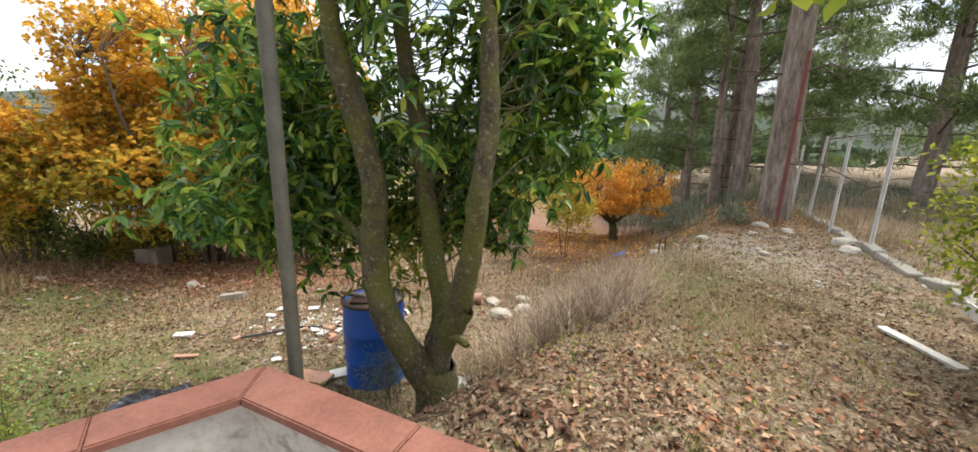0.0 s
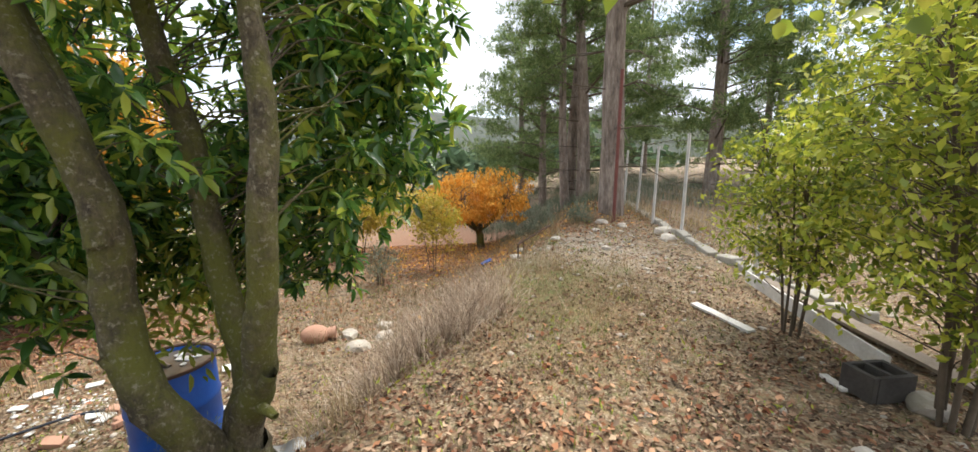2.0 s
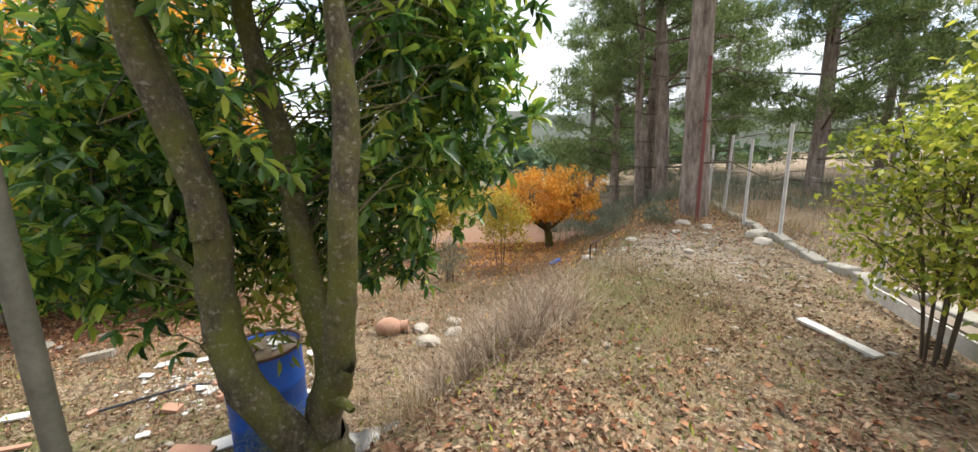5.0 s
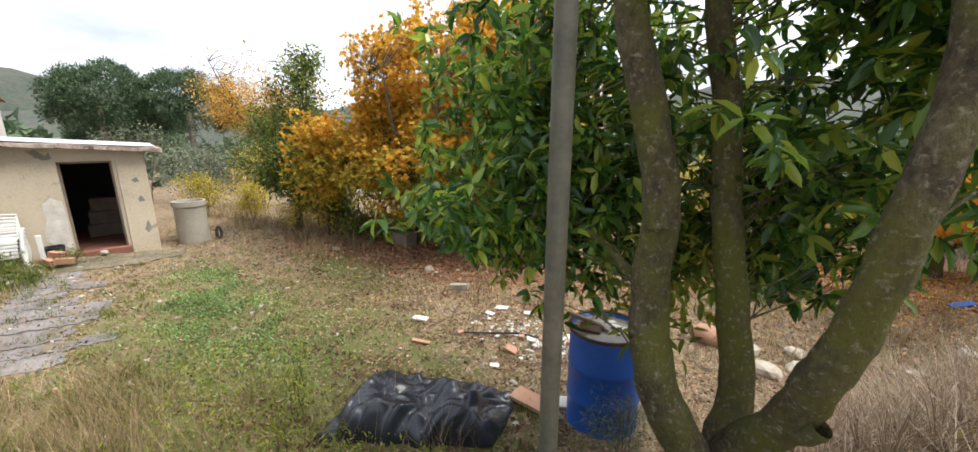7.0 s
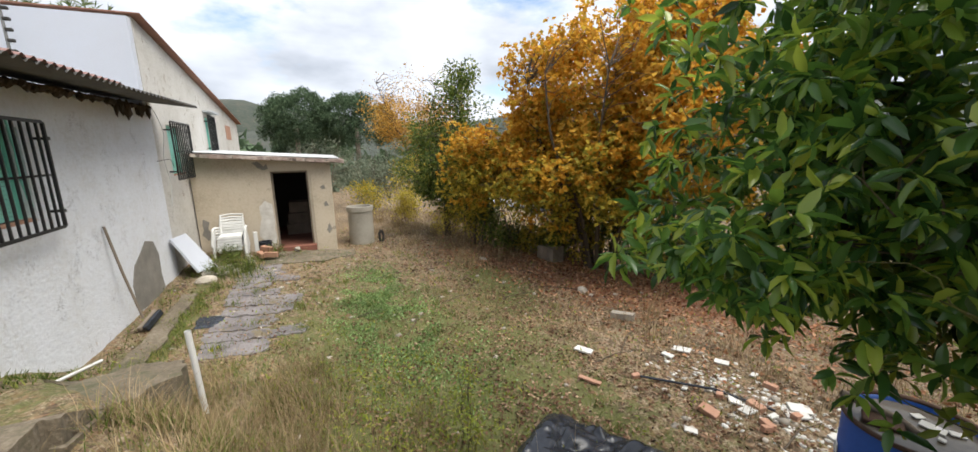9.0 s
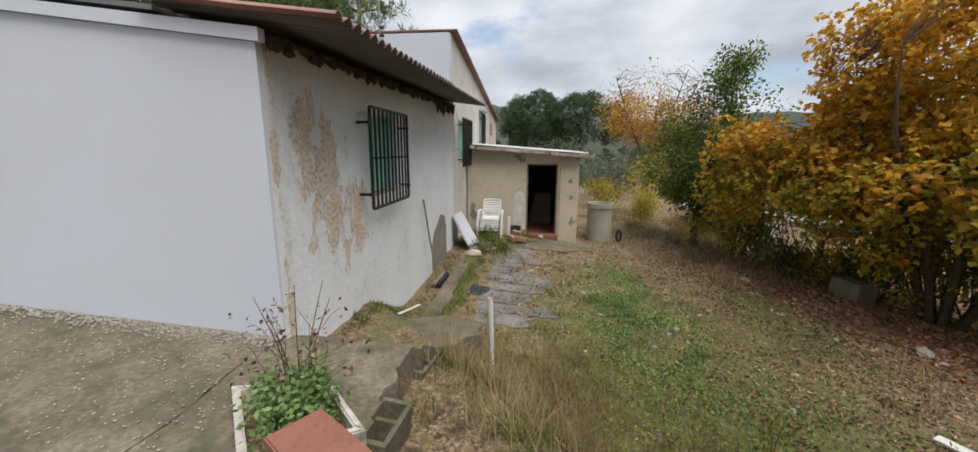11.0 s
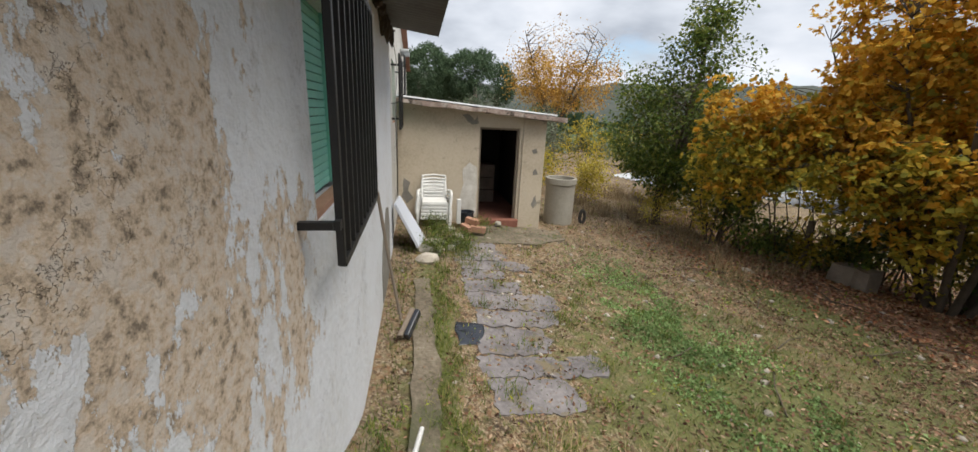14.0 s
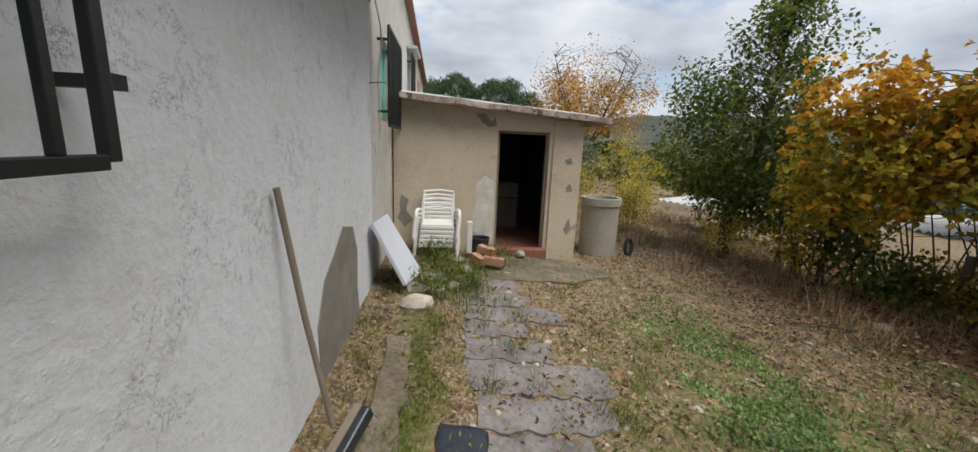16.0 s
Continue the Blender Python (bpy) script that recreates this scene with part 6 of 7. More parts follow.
for k in range(16):
    a, e_ = rr.uniform(0, 6.28), rr.uniform(0.6, 2.0)
    px_, py_ = -6.4 + e_ * math.cos(a), 6.6 + 0.8 * e_ * math.sin(a)
    top_z = g0 + rr.uniform(4.4, 5.3) - 0.3 * e_ - 0.3 * max(0.0, -6.4 - px_)
    shoots.append(([(px_, py_, top_z - 1.5), (px_ + 0.1, py_, top_z - 0.7), (px_ + rr.uniform(-0.3, 0.3), py_ + rr.uniform(-0.2, 0.2), top_z)], [0.012, 0.008, 0.003]))
    cg = np.concatenate([cg, [[px_ + rr.uniform(-0.1, 0.1), py_, top_z - 0.3 * q_] for q_ in range(4)]])
tubes("shoot", shoots, "twig", gold, kind="stuff", sides=4)
tubes("twig", twig_lines(gold_lines, cg, 0.010, share=0.8), "twig", gold, kind="stuff", sides=4)
hi = cg[:, 2] + rng.normal(size=len(cg)) * 0.45 > g0 + 1.9
crown("crown", cg[hi], 62, 0.086, 0.82, "gold", gold, 0.29, label="golden orange leaves", rosette=4)
crown("lower_crown", cg[~hi], 64, 0.084, 0.8, "oldgold", gold, 0.32, label="olive and gold leaves", rosette=4)
crown("inner_crown", clumps_in((-7.0, 6.1, g0 + 2.3), (1.5, 1.1, 1.5), 120, 0.1, 37), 50, 0.10, 0.8, "oldgold", gold, 0.35, label="olive inner leaves")
# thicket along the yard's edge below the golden tree
for k in range(11):
    u = k / 10
    shrub_x, shrub_y = -9.9 + 4.4 * u, 4.95 + 2.2 * u + 0.15 * math.sin(5 * k)
    thicket = thing("thicket_bush", (shrub_x, shrub_y, at_ground(shrub_x, shrub_y)), "dark tangled olive-leaved bush under the golden tree", "bush", "thicket under the golden tree")
    tz = at_ground(shrub_x, shrub_y)
    st_ = [([(shrub_x + rr.uniform(-0.3, 0.3), shrub_y + rr.uniform(-0.2, 0.2), tz - 0.03), (shrub_x + rr.uniform(-0.4, 0.4), shrub_y + rr.uniform(-0.3, 0.3), tz + 0.7), (shrub_x + rr.uniform(-0.5, 0.5), shrub_y + rr.uniform(-0.4, 0.4), tz + 1.5)], [0.016, 0.011, 0.004]) for _ in range(9)]
    tubes("stem_tangle", st_, "twig", thicket, kind="stuff", sides=5)
    low_ = 0.45 if 2 <= k <= 4 else 1.0
    crown("leaves", clumps_in((shrub_x, shrub_y, tz + 0.72 * low_), (0.5, 0.4, 0.62 * low_), 30, 0.2, 200 + k), 44, 0.07, 0.7, "quince" if k % 3 else "oldgold", thicket, 0.26)

# dull green tree by the fence
q0 = at_ground(-10.4, 4.9)
quince, ql = stems_tree("quince_tree", (-11.0, 4.7, q0), [
    ("trunk", [(-11.0, 4.7, q0 - 0.05), (-11.05, 4.7, q0 + 0.7), (-11.2, 5.1, q0 + 1.4)], [0.10, 0.08, 0.06]),
    ("limb", [(-11.2, 5.0, q0 + 0.9), (-11.0, 5.1, q0 + 2.0), (-11.0, 5.2, q0 + 3.6), (-10.9, 5.2, q0 + 4.5)], [0.05, 0.04, 0.025, 0.01]),
    ("limb", [(-11.2, 5.1, q0 + 1.2), (-11.7, 5.4, q0 + 2.2), (-12.2, 5.6, q0 + 3.0)], [0.045, 0.03, 0.01]),
    ("limb", [(-11.2, 5.1, q0 + 1.2), (-10.7, 4.7, q0 + 2.0), (-10.4, 4.5, q0 + 2.7)], [0.045, 0.03, 0.01])],
    "bushy dull green tree with long upright shoots, yellowing at its foot", "tree", "twig")
cq = np.concatenate([clumps_in((-11.1, 4.8, q0 + 1.85), (1.4, 1.2, 1.45), 280, 0.4, 41), clumps_in((-11.0, 5.2, q0 + 3.9), (0.45, 0.45, 0.8), 26, 0.1, 42), clumps_in((-10.7, 5.1, q0 + 3.4), (0.9, 0.8, 0.9), 40, 0.2, 43)])
tubes("twig", twig_lines(ql, cq, 0.008), "twig", quince, kind="stuff", sides=4)
crown("crown", cq, 52, 0.080, 0.6, "quince", quince, 0.25, label="dull green leaves")
crown("foot_leaves", clumps_in((-10.9, 4.6, q0 + 0.5), (0.8, 0.6, 0.5), 40, 0.2, 44), 40, 0.05, 0.6, "yellow", quince, 0.25)

# walnut, bare-topped, farther
w0 = at_ground(-26, 9.3)
wal, wl_ = stems_tree("walnut_tree", (-26, 9.3, w0), [
    ("trunk", [(-26, 9.3, w0), (-26, 9.3, w0 + 2.2)], [0.22, 0.17])] + [
    ("limb", [(-26, 9.3, w0 + 1.8), (-26 + 1.3 * math.cos(a), 9.3 + 1.3 * math.sin(a), w0 + 4), (-26 + 2.6 * math.cos(a), 9.3 + 2.6 * math.sin(a), w0 + 6.8)], [0.09, 0.045, 0.01]) for a in (0.3, 1.4, 2.6, 3.7, 5.0)],
    "rust-orange walnut tree thinning to bare twigs at the top", "tree", "twig")
cw = clumps_in((-26, 9.3, w0 + 4.9), (3.1, 3.1, 2.6), 420, 0.3, 51)
tubes("twig", twig_lines(wl_, cw, 0.02, share=0.6), "twig", wal, kind="stuff", sides=3)
lowc = cw[cw[:, 2] < w0 + 5.6]
crown("crown", lowc, 34, 0.13, 0.6, "walnut", wal, 0.5, label="rust orange leaves")
crown("top_leaves", cw[cw[:, 2] >= w0 + 5.6], 9, 0.11, 0.6, "walnut", wal, 0.5)

# small orange cherry
o0 = at_ground(1.25, 13.0)
och, ol = stems_tree("cherry_tree", (1.25, 13.0, o0), [
    ("trunk", [(1.25, 13.0, o0 - 0.05), (1.22, 13.0, o0 + 0.45), (1.1, 13.0, o0 + 0.75)], [0.15, 0.12, 0.09])] + [
    ("limb", [(1.18, 13.0, o0 + 0.55), (1.2 + 0.6 * math.cos(a), 13 + 0.6 * math.sin(a), o0 + 1.0), (1.2 + 1.2 * math.cos(a), 13 + 1.2 * math.sin(a), o0 + 1.7)], [0.07, 0.04, 0.012]) for a in (0.2, 1.3, 2.4, 3.3, 4.2, 5.4)],
    "small spreading cherry tree in bright orange autumn leaf", "tree", "bark")
co = clumps_in((1.2, 13.0, o0 + 1.6), (1.85, 1.6, 0.9), 250, 0.35, 61, low=-0.8)
tubes("twig", twig_lines(ol, co, 0.010), "twig", och, kind="stuff", sides=4)
crown("crown", co, 38, 0.12, 0.45, "orange", och, 0.20, droop=1.6, label="bright orange hanging leaves")


def shrub_at(name, x, y, h, w, leaf, mat, n, per, label, stems=6, seed=1, spread=0.2, cat="shrub", group="", ratio=0.5, low=0.15):
    z = at_ground(x, y)
    g = random.Random(seed)
    st_ = []
    for k in range(stems):
        a = 2 * math.pi * k / stems + g.uniform(-0.4, 0.4)
        o = w * g.uniform(0.3, 0.75)
        st_.append(("stem", [(x + 0.06 * math.cos(a), y + 0.06 * math.sin(a), z - 0.03), (x + 0.4 * o * math.cos(a), y + 0.4 * o * math.sin(a), z + h * 0.45), (x + o * math.cos(a), y + o * math.sin(a), z + h * 0.95)], [0.0012 + 0.005 * h, 0.001 + 0.0035 * h, 0.0012]))
    t, l = stems_tree(name, (x, y, z), st_, label, cat, "twig", group)
    c = clumps_in((x, y, z + h * (0.5 + low / 2)), (w, w, h * (0.5 - low / 2)), n, 0.25, seed)
    tubes("twig", twig_lines(l, c, min(0.006, 0.001 + 0.003 * h), seed), "twig", t, kind="stuff", sides=4)
    crown("crown", c, per, leaf, ratio, mat, t, spread)
    return t


shrub_at("privet_shrub", 3.15, 3.2, 2.15, 0.6, 0.060, "shrub", 170, 34, "tall thin-stemmed shrub with small lime-green leaves beside the boards", 6, 71, 0.17, low=0.12)
shrub_at("privet_shrub", 3.0, 2.0, 2.8, 0.8, 0.060, "shrub", 300, 34, "tall thin-stemmed shrub with lime-green and yellowing leaves above the block", 7, 72, 0.17, low=0.12)
shrub_at("privet_shrub", 3.9, 2.6, 3.0, 0.9, 0.060, "shrub", 260, 34, "dense lime-green shrub behind the others", 7, 73, 0.18, low=0.25)
shrub_at("almond_sapling", -0.2, 9.6, 2.0, 0.7, 0.09, "yellow", 90, 30, "thin sapling with sparse yellow-green leaves", 4, 74, 0.2, low=0.3)
shrub_at("almond_sapling", -2.4, 12.0, 2.6, 1.6, 0.10, "yellow", 190, 44, "small tree in yellow leaf at the field's edge", 5, 75, 0.3, low=0.2)
shrub_at("grey_shrub", -1.2, 8.2, 0.95, 0.45, 0.04, "olive", 40, 40, "low grey-green shrub in the dry grass", 8, 76, 0.15)
for k, (x, y, h, w, mt) in enumerate(((-14.5, 3.4, 1.3, 0.6, "oldgold"), (-17, 4.2, 2.4, 1.5, "olive"), (-15.5, 5.4, 2.2, 1.2, "oldgold"), (-19, 2.8, 3.0, 1.7, "olive"), (-21, 6.0, 3.0, 1.8, "olive"), (-13.2, 4.3, 1.1, 0.5, "yellow"), (-12.6, 6.4, 2.0, 1.1, "quince"), (-16, 8.5, 2.8, 1.6, "oldgold"), (-19, 11, 3.2, 1.9, "olive"), (-14, 11, 2.4, 1.6, "quince"), (-10, 11.5, 2.4, 1.6, "olive"), (-5, 13.5, 2.4, 1.7, "oldgold"), (-7.5, 17, 3.0, 2.0, "olive"))):
    shrub_at("field_shrub", x, y, h, w, 0.075, mt, int(34 + 34 * w), 34, {"yellow": "sparse shrub in yellow leaf in the field", "olive": "grey-green olive bush in the field", "oldgold": "olive and gold bush in the field", "quince": "dull green bush in the field"}[mt], 5, 80 + k, 0.3, "shrub", "field shrubs")


def pine(x, y, h, r, seed, crown_from=0.35, spread=3.0, label="tall pine with furrowed grey-brown bark and dark needles", clumps=150, mat="needles", lean=(0, 0), size=0.26, per=84, dead=10):
    z = at_ground(x, y) if math.hypot(x, y) < 80 else -1.5
    g = random.Random(seed)
    t = thing("pine_tree", (x, y, z), label, "tree", "pines")
    top = (x + lean[0], y + lean[1], z + h)
    l, rad = smooth_line([(x, y, z - 0.1), (x + lean[0] * 0.25 + g.uniform(-.1, .1), y + lean[1] * 0.25, z + h * 0.3), (x + lean[0] * 0.6, y + lean[1] * 0.6, z + h * 0.65), top], [r * 1.18, r * 0.86, r * 0.6, r * 0.12], 16)
    tubes("trunk", [(l, rad)], "pinebark", t, sides=16, wobble=0.07)
    limbs, cs_ = [], []
    clumps = int(clumps * 1.35)
    nb = max(16, clumps // 9)
    for k in range(nb):
        u = crown_from + (1 - crown_from) * (k / nb)
        p = l[min(15, int(u * 15))]
        a = g.uniform(0, 6.28)
        L = spread * (1.1 - 0.75 * ((u - crown_from) / (1 - crown_from)) ** 1.6) * g.uniform(0.6, 1.15)
        e = p + Vector((math.cos(a) * L, math.sin(a) * L, L * g.uniform(-0.10, 0.35)))
        m = (p + e) / 2 + Vector((0, 0, L * 0.10))
        limbs.append(([p, m, e], [0.05 * r / 0.25, 0.03 * r / 0.25, 0.01]))
        for j in range(max(1, clumps // nb)):
            v = 0.42 + 0.62 * g.random()
            cs_.append(tuple(p.lerp(e, v) + Vector((g.gauss(0, 0.34), g.gauss(0, 0.34), g.gauss(0.08, 0.12))) * (spread / 3)))
    for k in range(dead):
        p = l[min(15, int((crown_from * g.uniform(0.35, 1.0)) * 15))]
        a = g.uniform(0, 6.28)
        L = spread * g.uniform(0.3, 0.8)
        limbs.append(([p, p + Vector((math.cos(a) * L * 0.5, math.sin(a) * L * 0.5, 0.05)), p + Vector((math.cos(a) * L, math.sin(a) * L, g.uniform(-0.5, 0.2)))], [0.022, 0.014, 0.005]))
    tubes("branch", limbs, "twig", t, kind="stuff", sides=5)
    C = np.array(cs_)
    P = np.repeat(C, per, 0)
    off = rng.normal(size=P.shape) * [1, 1, 0.55]
    tufts = np.repeat(off[::7], 7, 0)[:len(P)] * [1, 1, 0.8]
    P = P + tufts * 0.20 * spread / 3
    D = unit(tufts * 0.5 + rng.normal(size=P.shape) * 0.7 + [0, 0, 0.5])
    v, f = leaf_arrays(P, D, size * spread / 3 * 0.95, 0.12 if size < 0.3 else 0.13)
    arrays("needles", v, f, mat, t, kind="stuff", label="dark green needle tufts")
    return t


pine(4.30, 9.75, 13.0, 0.27, 1, 0.42, 3.0, "big pine with flaking reddish-grey bark behind the leaning red pole", 200, dead=16)
pine(5.0, 13.9, 12, 0.22, 2, 0.35, 3.0, clumps=190, lean=(-0.6, 0.3), dead=16)
pine(4.7, 14.6, 11.5, 0.19, 3, 0.38, 2.6, clumps=150, lean=(0.9, 0.5))
pine(4.45, 14.2, 10.5, 0.15, 14, 0.42, 2.2, clumps=110, lean=(-0.3, 0))
pine(5.4, 21.5, 11, 0.2, 4, 0.2, 3.4, clumps=210, dead=6)
pine(5.2, 27.0, 11, 0.22, 5, 0.2, 3.8, clumps=210, dead=6)
for k, (x, y, h, s, cf) in enumerate(((9.5, 13.5, 12, 3.4, 0.24), (8.4, 18.5, 12.5, 3.6, 0.22), (12.5, 17.5, 13, 3.8, 0.22), (10.5, 24, 13, 4.0, 0.15), (15.5, 12.5, 13, 3.8, 0.22), (13.5, 9.0, 12.5, 3.4, 0.3), (17, 20, 13, 4.0, 0.15), (19, 8, 13, 4.0, 0.2), (15, 29, 13, 4.4, 0.12), (22, 14, 14, 4.4, 0.15), (8, 33, 12, 4.2, 0.12), (23, 26, 14, 4.8, 0.1), (20, 3, 13, 4.0, 0.2))):
    pine(x, y, h, 0.19, 20 + k, cf, s, clumps=190, label="pine in the wood with dead lower branches and dark needles", dead=12)
# stone pines far beyond the shed
for k, (x, y, zc, rx, rz) in enumerate(((-59.3, 5.4, 5.7, 3.7, 3.7), (-58.3, 12.8, 5.4, 4.4, 3.5), (-68, 8.5, 3.0, 4.5, 3.0))):
    st = thing("stone_pine", (x, y, -1.5), "broad round-crowned pine far beyond the shed", "tree", "stone pines")
    tubes("trunk", [([(x, y, -1.5), (x, y, zc)], [0.4, 0.25])], "pinebark", st)
    cc = np.concatenate([clumps_in((x, y, zc), (rx, rx, rz), 560, 0.8, 90 + k, 16, lump_amp=0.42, low=-0.6)])
    crown("needles", cc, 56, 0.36, 0.28, "farpine", st, 0.55, droop=-0.3, label="dense grey-green needles")
# pines behind the house
for k, (x, y, h) in enumerate(((-19.5, -10.5, 11), (-22.5, -8.5, 9.5), (-15, -12.5, 11.5), (-5.5, -14.5, 11), (-10, -14.0, 11), (-16.8, -7.0, 9.5), (-14.0, -8.6, 10.5), (-19.0, -5.6, 8.6), (-11.5, -10.5, 11))):
    pine(x, y, h, 0.2, 60 + k, 0.22, 3.4, clumps=210, label="pine behind the house roofs", per=70)


def far_woods(name, pts, size, mat, label):
    V, Fs, off = [], [], 0
    P = np.array(pts)
    n = len(P)
    per = 60
    C = np.repeat(P, per, 0)
    sc = rng.uniform(0.7, 1.25, (n, 1)).repeat(per, 0).reshape(-1, 1) * size
    D = unit(rng.normal(size=C.shape))
    D[:, 2] = np.abs(D[:, 2]) * 1.3 - 0.25
    v, f = leaf_arrays(C + D * sc * rng.uniform(0.5, 1.0, (len(C), 1)), unit(rng.normal(size=C.shape)), size * 0.55, 0.8)
    arrays(name, v, f, mat, kind="stuff", label=label)


g = np.random.default_rng(77)
pts = []
while len(pts) < 330:
    a, r_ = radians(g.uniform(-30, 110)), g.uniform(45, 190)
    x, y = -math.sin(a) * r_, math.cos(a) * r_
    if y > 16 or x < -70:
        pts.append((x, y, float(gz(x, y, False)) + 1.2))
far_woods("far_woods", pts, 3.2, "farpine", "scattered dark trees on the far slopes")
pts = []
while len(pts) < 200:
    a, r_ = radians(g.uniform(-25, 100)), g.uniform(24, 90)
    x, y = -math.sin(a) * r_, math.cos(a) * r_
    pts.append((x, y, float(gz(x, y, False)) + 0.4))
far_woods("far_scrub", pts, 1.2, "olive", "grey-green scrub beyond the field")
pts = [(x, y, float(gz(x, y, False)) + 0.8) for x, y in zip(g.uniform(-60, -14, 45), g.uniform(9, 40, 45))]
far_woods("autumn_scrub", pts, 1.3, "quince", "brown and gold scrub beyond the yard")

# ---- low plants and litter ----


def scatter(n, fn, seed):
    """n points where the density fn (0 to 1) lets them stand."""
    g = np.random.default_rng(seed)
    out = np.zeros((0, 2))
    while len(out) < n:
        x, y = g.uniform(-13, 5.5, n * 3), g.uniform(-1.6, 14, n * 3)
        keep = g.uniform(0, 1, n * 3) < fn(x, y)
        out = np.concatenate([out, np.stack([x[keep], y[keep]], 1)])
    out = out[:n]
    return np.column_stack([out, gz(out[:, 0], out[:, 1])])


def outdoors(x, y):
    s = (x - HC.x) * HU.x + (y - HC.y) * HU.y
    n = (x - HC.x) * HN.x + (y - HC.y) * HN.y
    inside_t = edge_distance(x, y) > 0.25
    inn = (x < 1.0) & (y < 1.2) & inside_t
    return (n > 0.12) & ~((s > 6.8) & (n < 2.7)) & ~((s < 1.6) & (n < 1.6)) & ~inn


def lying(P, length, ratio, mat, name, label, tilt=0.35):
    a = rng.uniform(0, 2 * np.pi, len(P))
    D = unit(np.stack([np.cos(a), np.sin(a), rng.normal(size=len(a)) * tilt], 1))
    v, f = leaf_arrays(P + [0, 0, 0.012], D, length, ratio, flat=0.5)
    return arrays(name, v, f, mat, kind="stuff", label=label)


up_ = lambda x, y: (edge_distance(x, y) > -0.6)
dens_brown = lambda x, y: outdoors(x, y) * (0.35 + 0.65 * (np.sin(2.3 * x + 1.7 * np.sin(3.1 * y)) * np.sin(2.9 * y + 1.3 * np.sin(2.1 * x)) > -0.1)) * np.clip(0.26 + 0.9 * blob(x, y, 1.3, 2.6, 2.0, 1.7) + 0.9 * blob(x, y, -3.2, 1.7, 1.7, 1.1) + 0.5 * blob(x, y, -6.5, 3.6, 3.5, 0.9) + 0.35 * blob(x, y, -4.3, 2.6, 1.6, 1.6) + 0.3 * blob(x, y, 1.8, 5, 1.6, 2.5), 0, 1)
lying(scatter(95000, dens_brown, 1), 0.043, 0.45, "litter", "leaf_litter", "fallen brown and tan leaves strewn over the earth")
dens_red = lambda x, y: outdoors(x, y) * np.clip(MASKS["red"](x, y) * 1.8 - 0.15, 0, 1)
lying(scatter(42000, dens_red, 2), 0.058, 0.6, "redlitter", "red_leaf_litter", "thick fallen reddish-brown leaves under the trees")
lying(scatter(5000, lambda x, y: blob(x, y, 1.2, 12.3, 2.6, 2.6), 3), 0.08, 0.5, "orange", "cherry_leaf_litter", "orange leaves fallen under the cherry tree")
P = scatter(48000, lambda x, y: outdoors(x, y) * np.clip(0.10 + 0.7 * blob(x, y, -5.2, 1.4, 3.0, 1.4) + 0.5 * blob(x, y, -7.3, 3.9, 1.8, 0.7) + 0.25 * blob(x, y, 1.6, 5.2, 1.6, 2.5) + 0.2 * (edge_distance(x, y) < 0) - 0.55 * MASKS["slab"](x, y) - 0.3 * blob(x, y, -3.6, 1.4, 1.7, 0.9), 0, 1), 4)
v, f = blades(P, 0.045, 0.0032, 0.9, 0.6)
arrays("short_grass", v, f, "grass", kind="stuff", label="thin short grass growing through the litter")
P = scatter(10000, lambda x, y: outdoors(x, y) * (0.15 + 0.85 * (np.sin(3.1 * x + 2 * np.sin(2.7 * y)) * np.cos(3.9 * y + np.sin(4.3 * x)) > -0.2)) * np.clip(1.1 * blob(x, y, -7.1, 1.75, 1.8, 0.6, -8) + 0.35 * blob(x, y, -5.2, 1.9, 1.2, 0.8) - 0.12 + 0.1 * np.sin(9 * x) * np.sin(8 * y), 0, 1), 5)
D = unit(rng.normal(size=P.shape) + [0, 0, 0.5])
v, f = leaf_arrays(P + [0, 0, 0.01], D, 0.03, 0.8)
arrays("clover_patch", v, f, "clover", kind="stuff", label="bright green patch of small ground weeds")


def tuft(P0, n, r_, height, width, lean, mat, name, label, bend=0.4):
    P = np.repeat(np.asarray(P0, float), n, 0)
    P[:, :2] += rng.normal(size=(len(P), 2)) * r_
    P[:, 2] = gz(P[:, 0], P[:, 1]) - 0.005
    v, f = blades(P, height, width, lean, bend)
    return arrays(name, v, f, mat, kind="stuff", label=label)


tuft(scatter(120, lambda x, y: outdoors(x, y) * (0.05 + 0.5 * (edge_distance(x, y) < 0) * (y < 3)), 6), 34, 0.05, 0.11, 0.0025, 0.8, "grass", "grass_tufts", "scattered tufts of grass")
wallgrass = [tuple(hp(s, 0.58 + 0.08 * math.sin(7 * s), 0)) for s in np.linspace(1.8, 5.2, 60)]
tuft(wallgrass, 26, 0.06, 0.08, 0.003, 1.2, "grass", "wall_foot_grass", "rank grass along the foot of the wall", 0.7)
wallweeds = [tuple(hp(s, 0.12 + 0.05 * math.sin(5 * s), 0)) for s in np.linspace(2.4, 6.6, 30)]
tuft(wallweeds, 16, 0.05, 0.06, 0.003, 0.7, "grass", "wall_weeds", "low weeds at the wall foot")
tuft([tuple(hp(5.2 + 1.2 * k / 14, 0.75 + 0.3 * math.sin(k * 2.2), 0)) for k in range(15)], 50, 0.12, 0.22, 0.003, 0.6, "grass", "rubble_weeds", "weeds round the chairs and rubble")
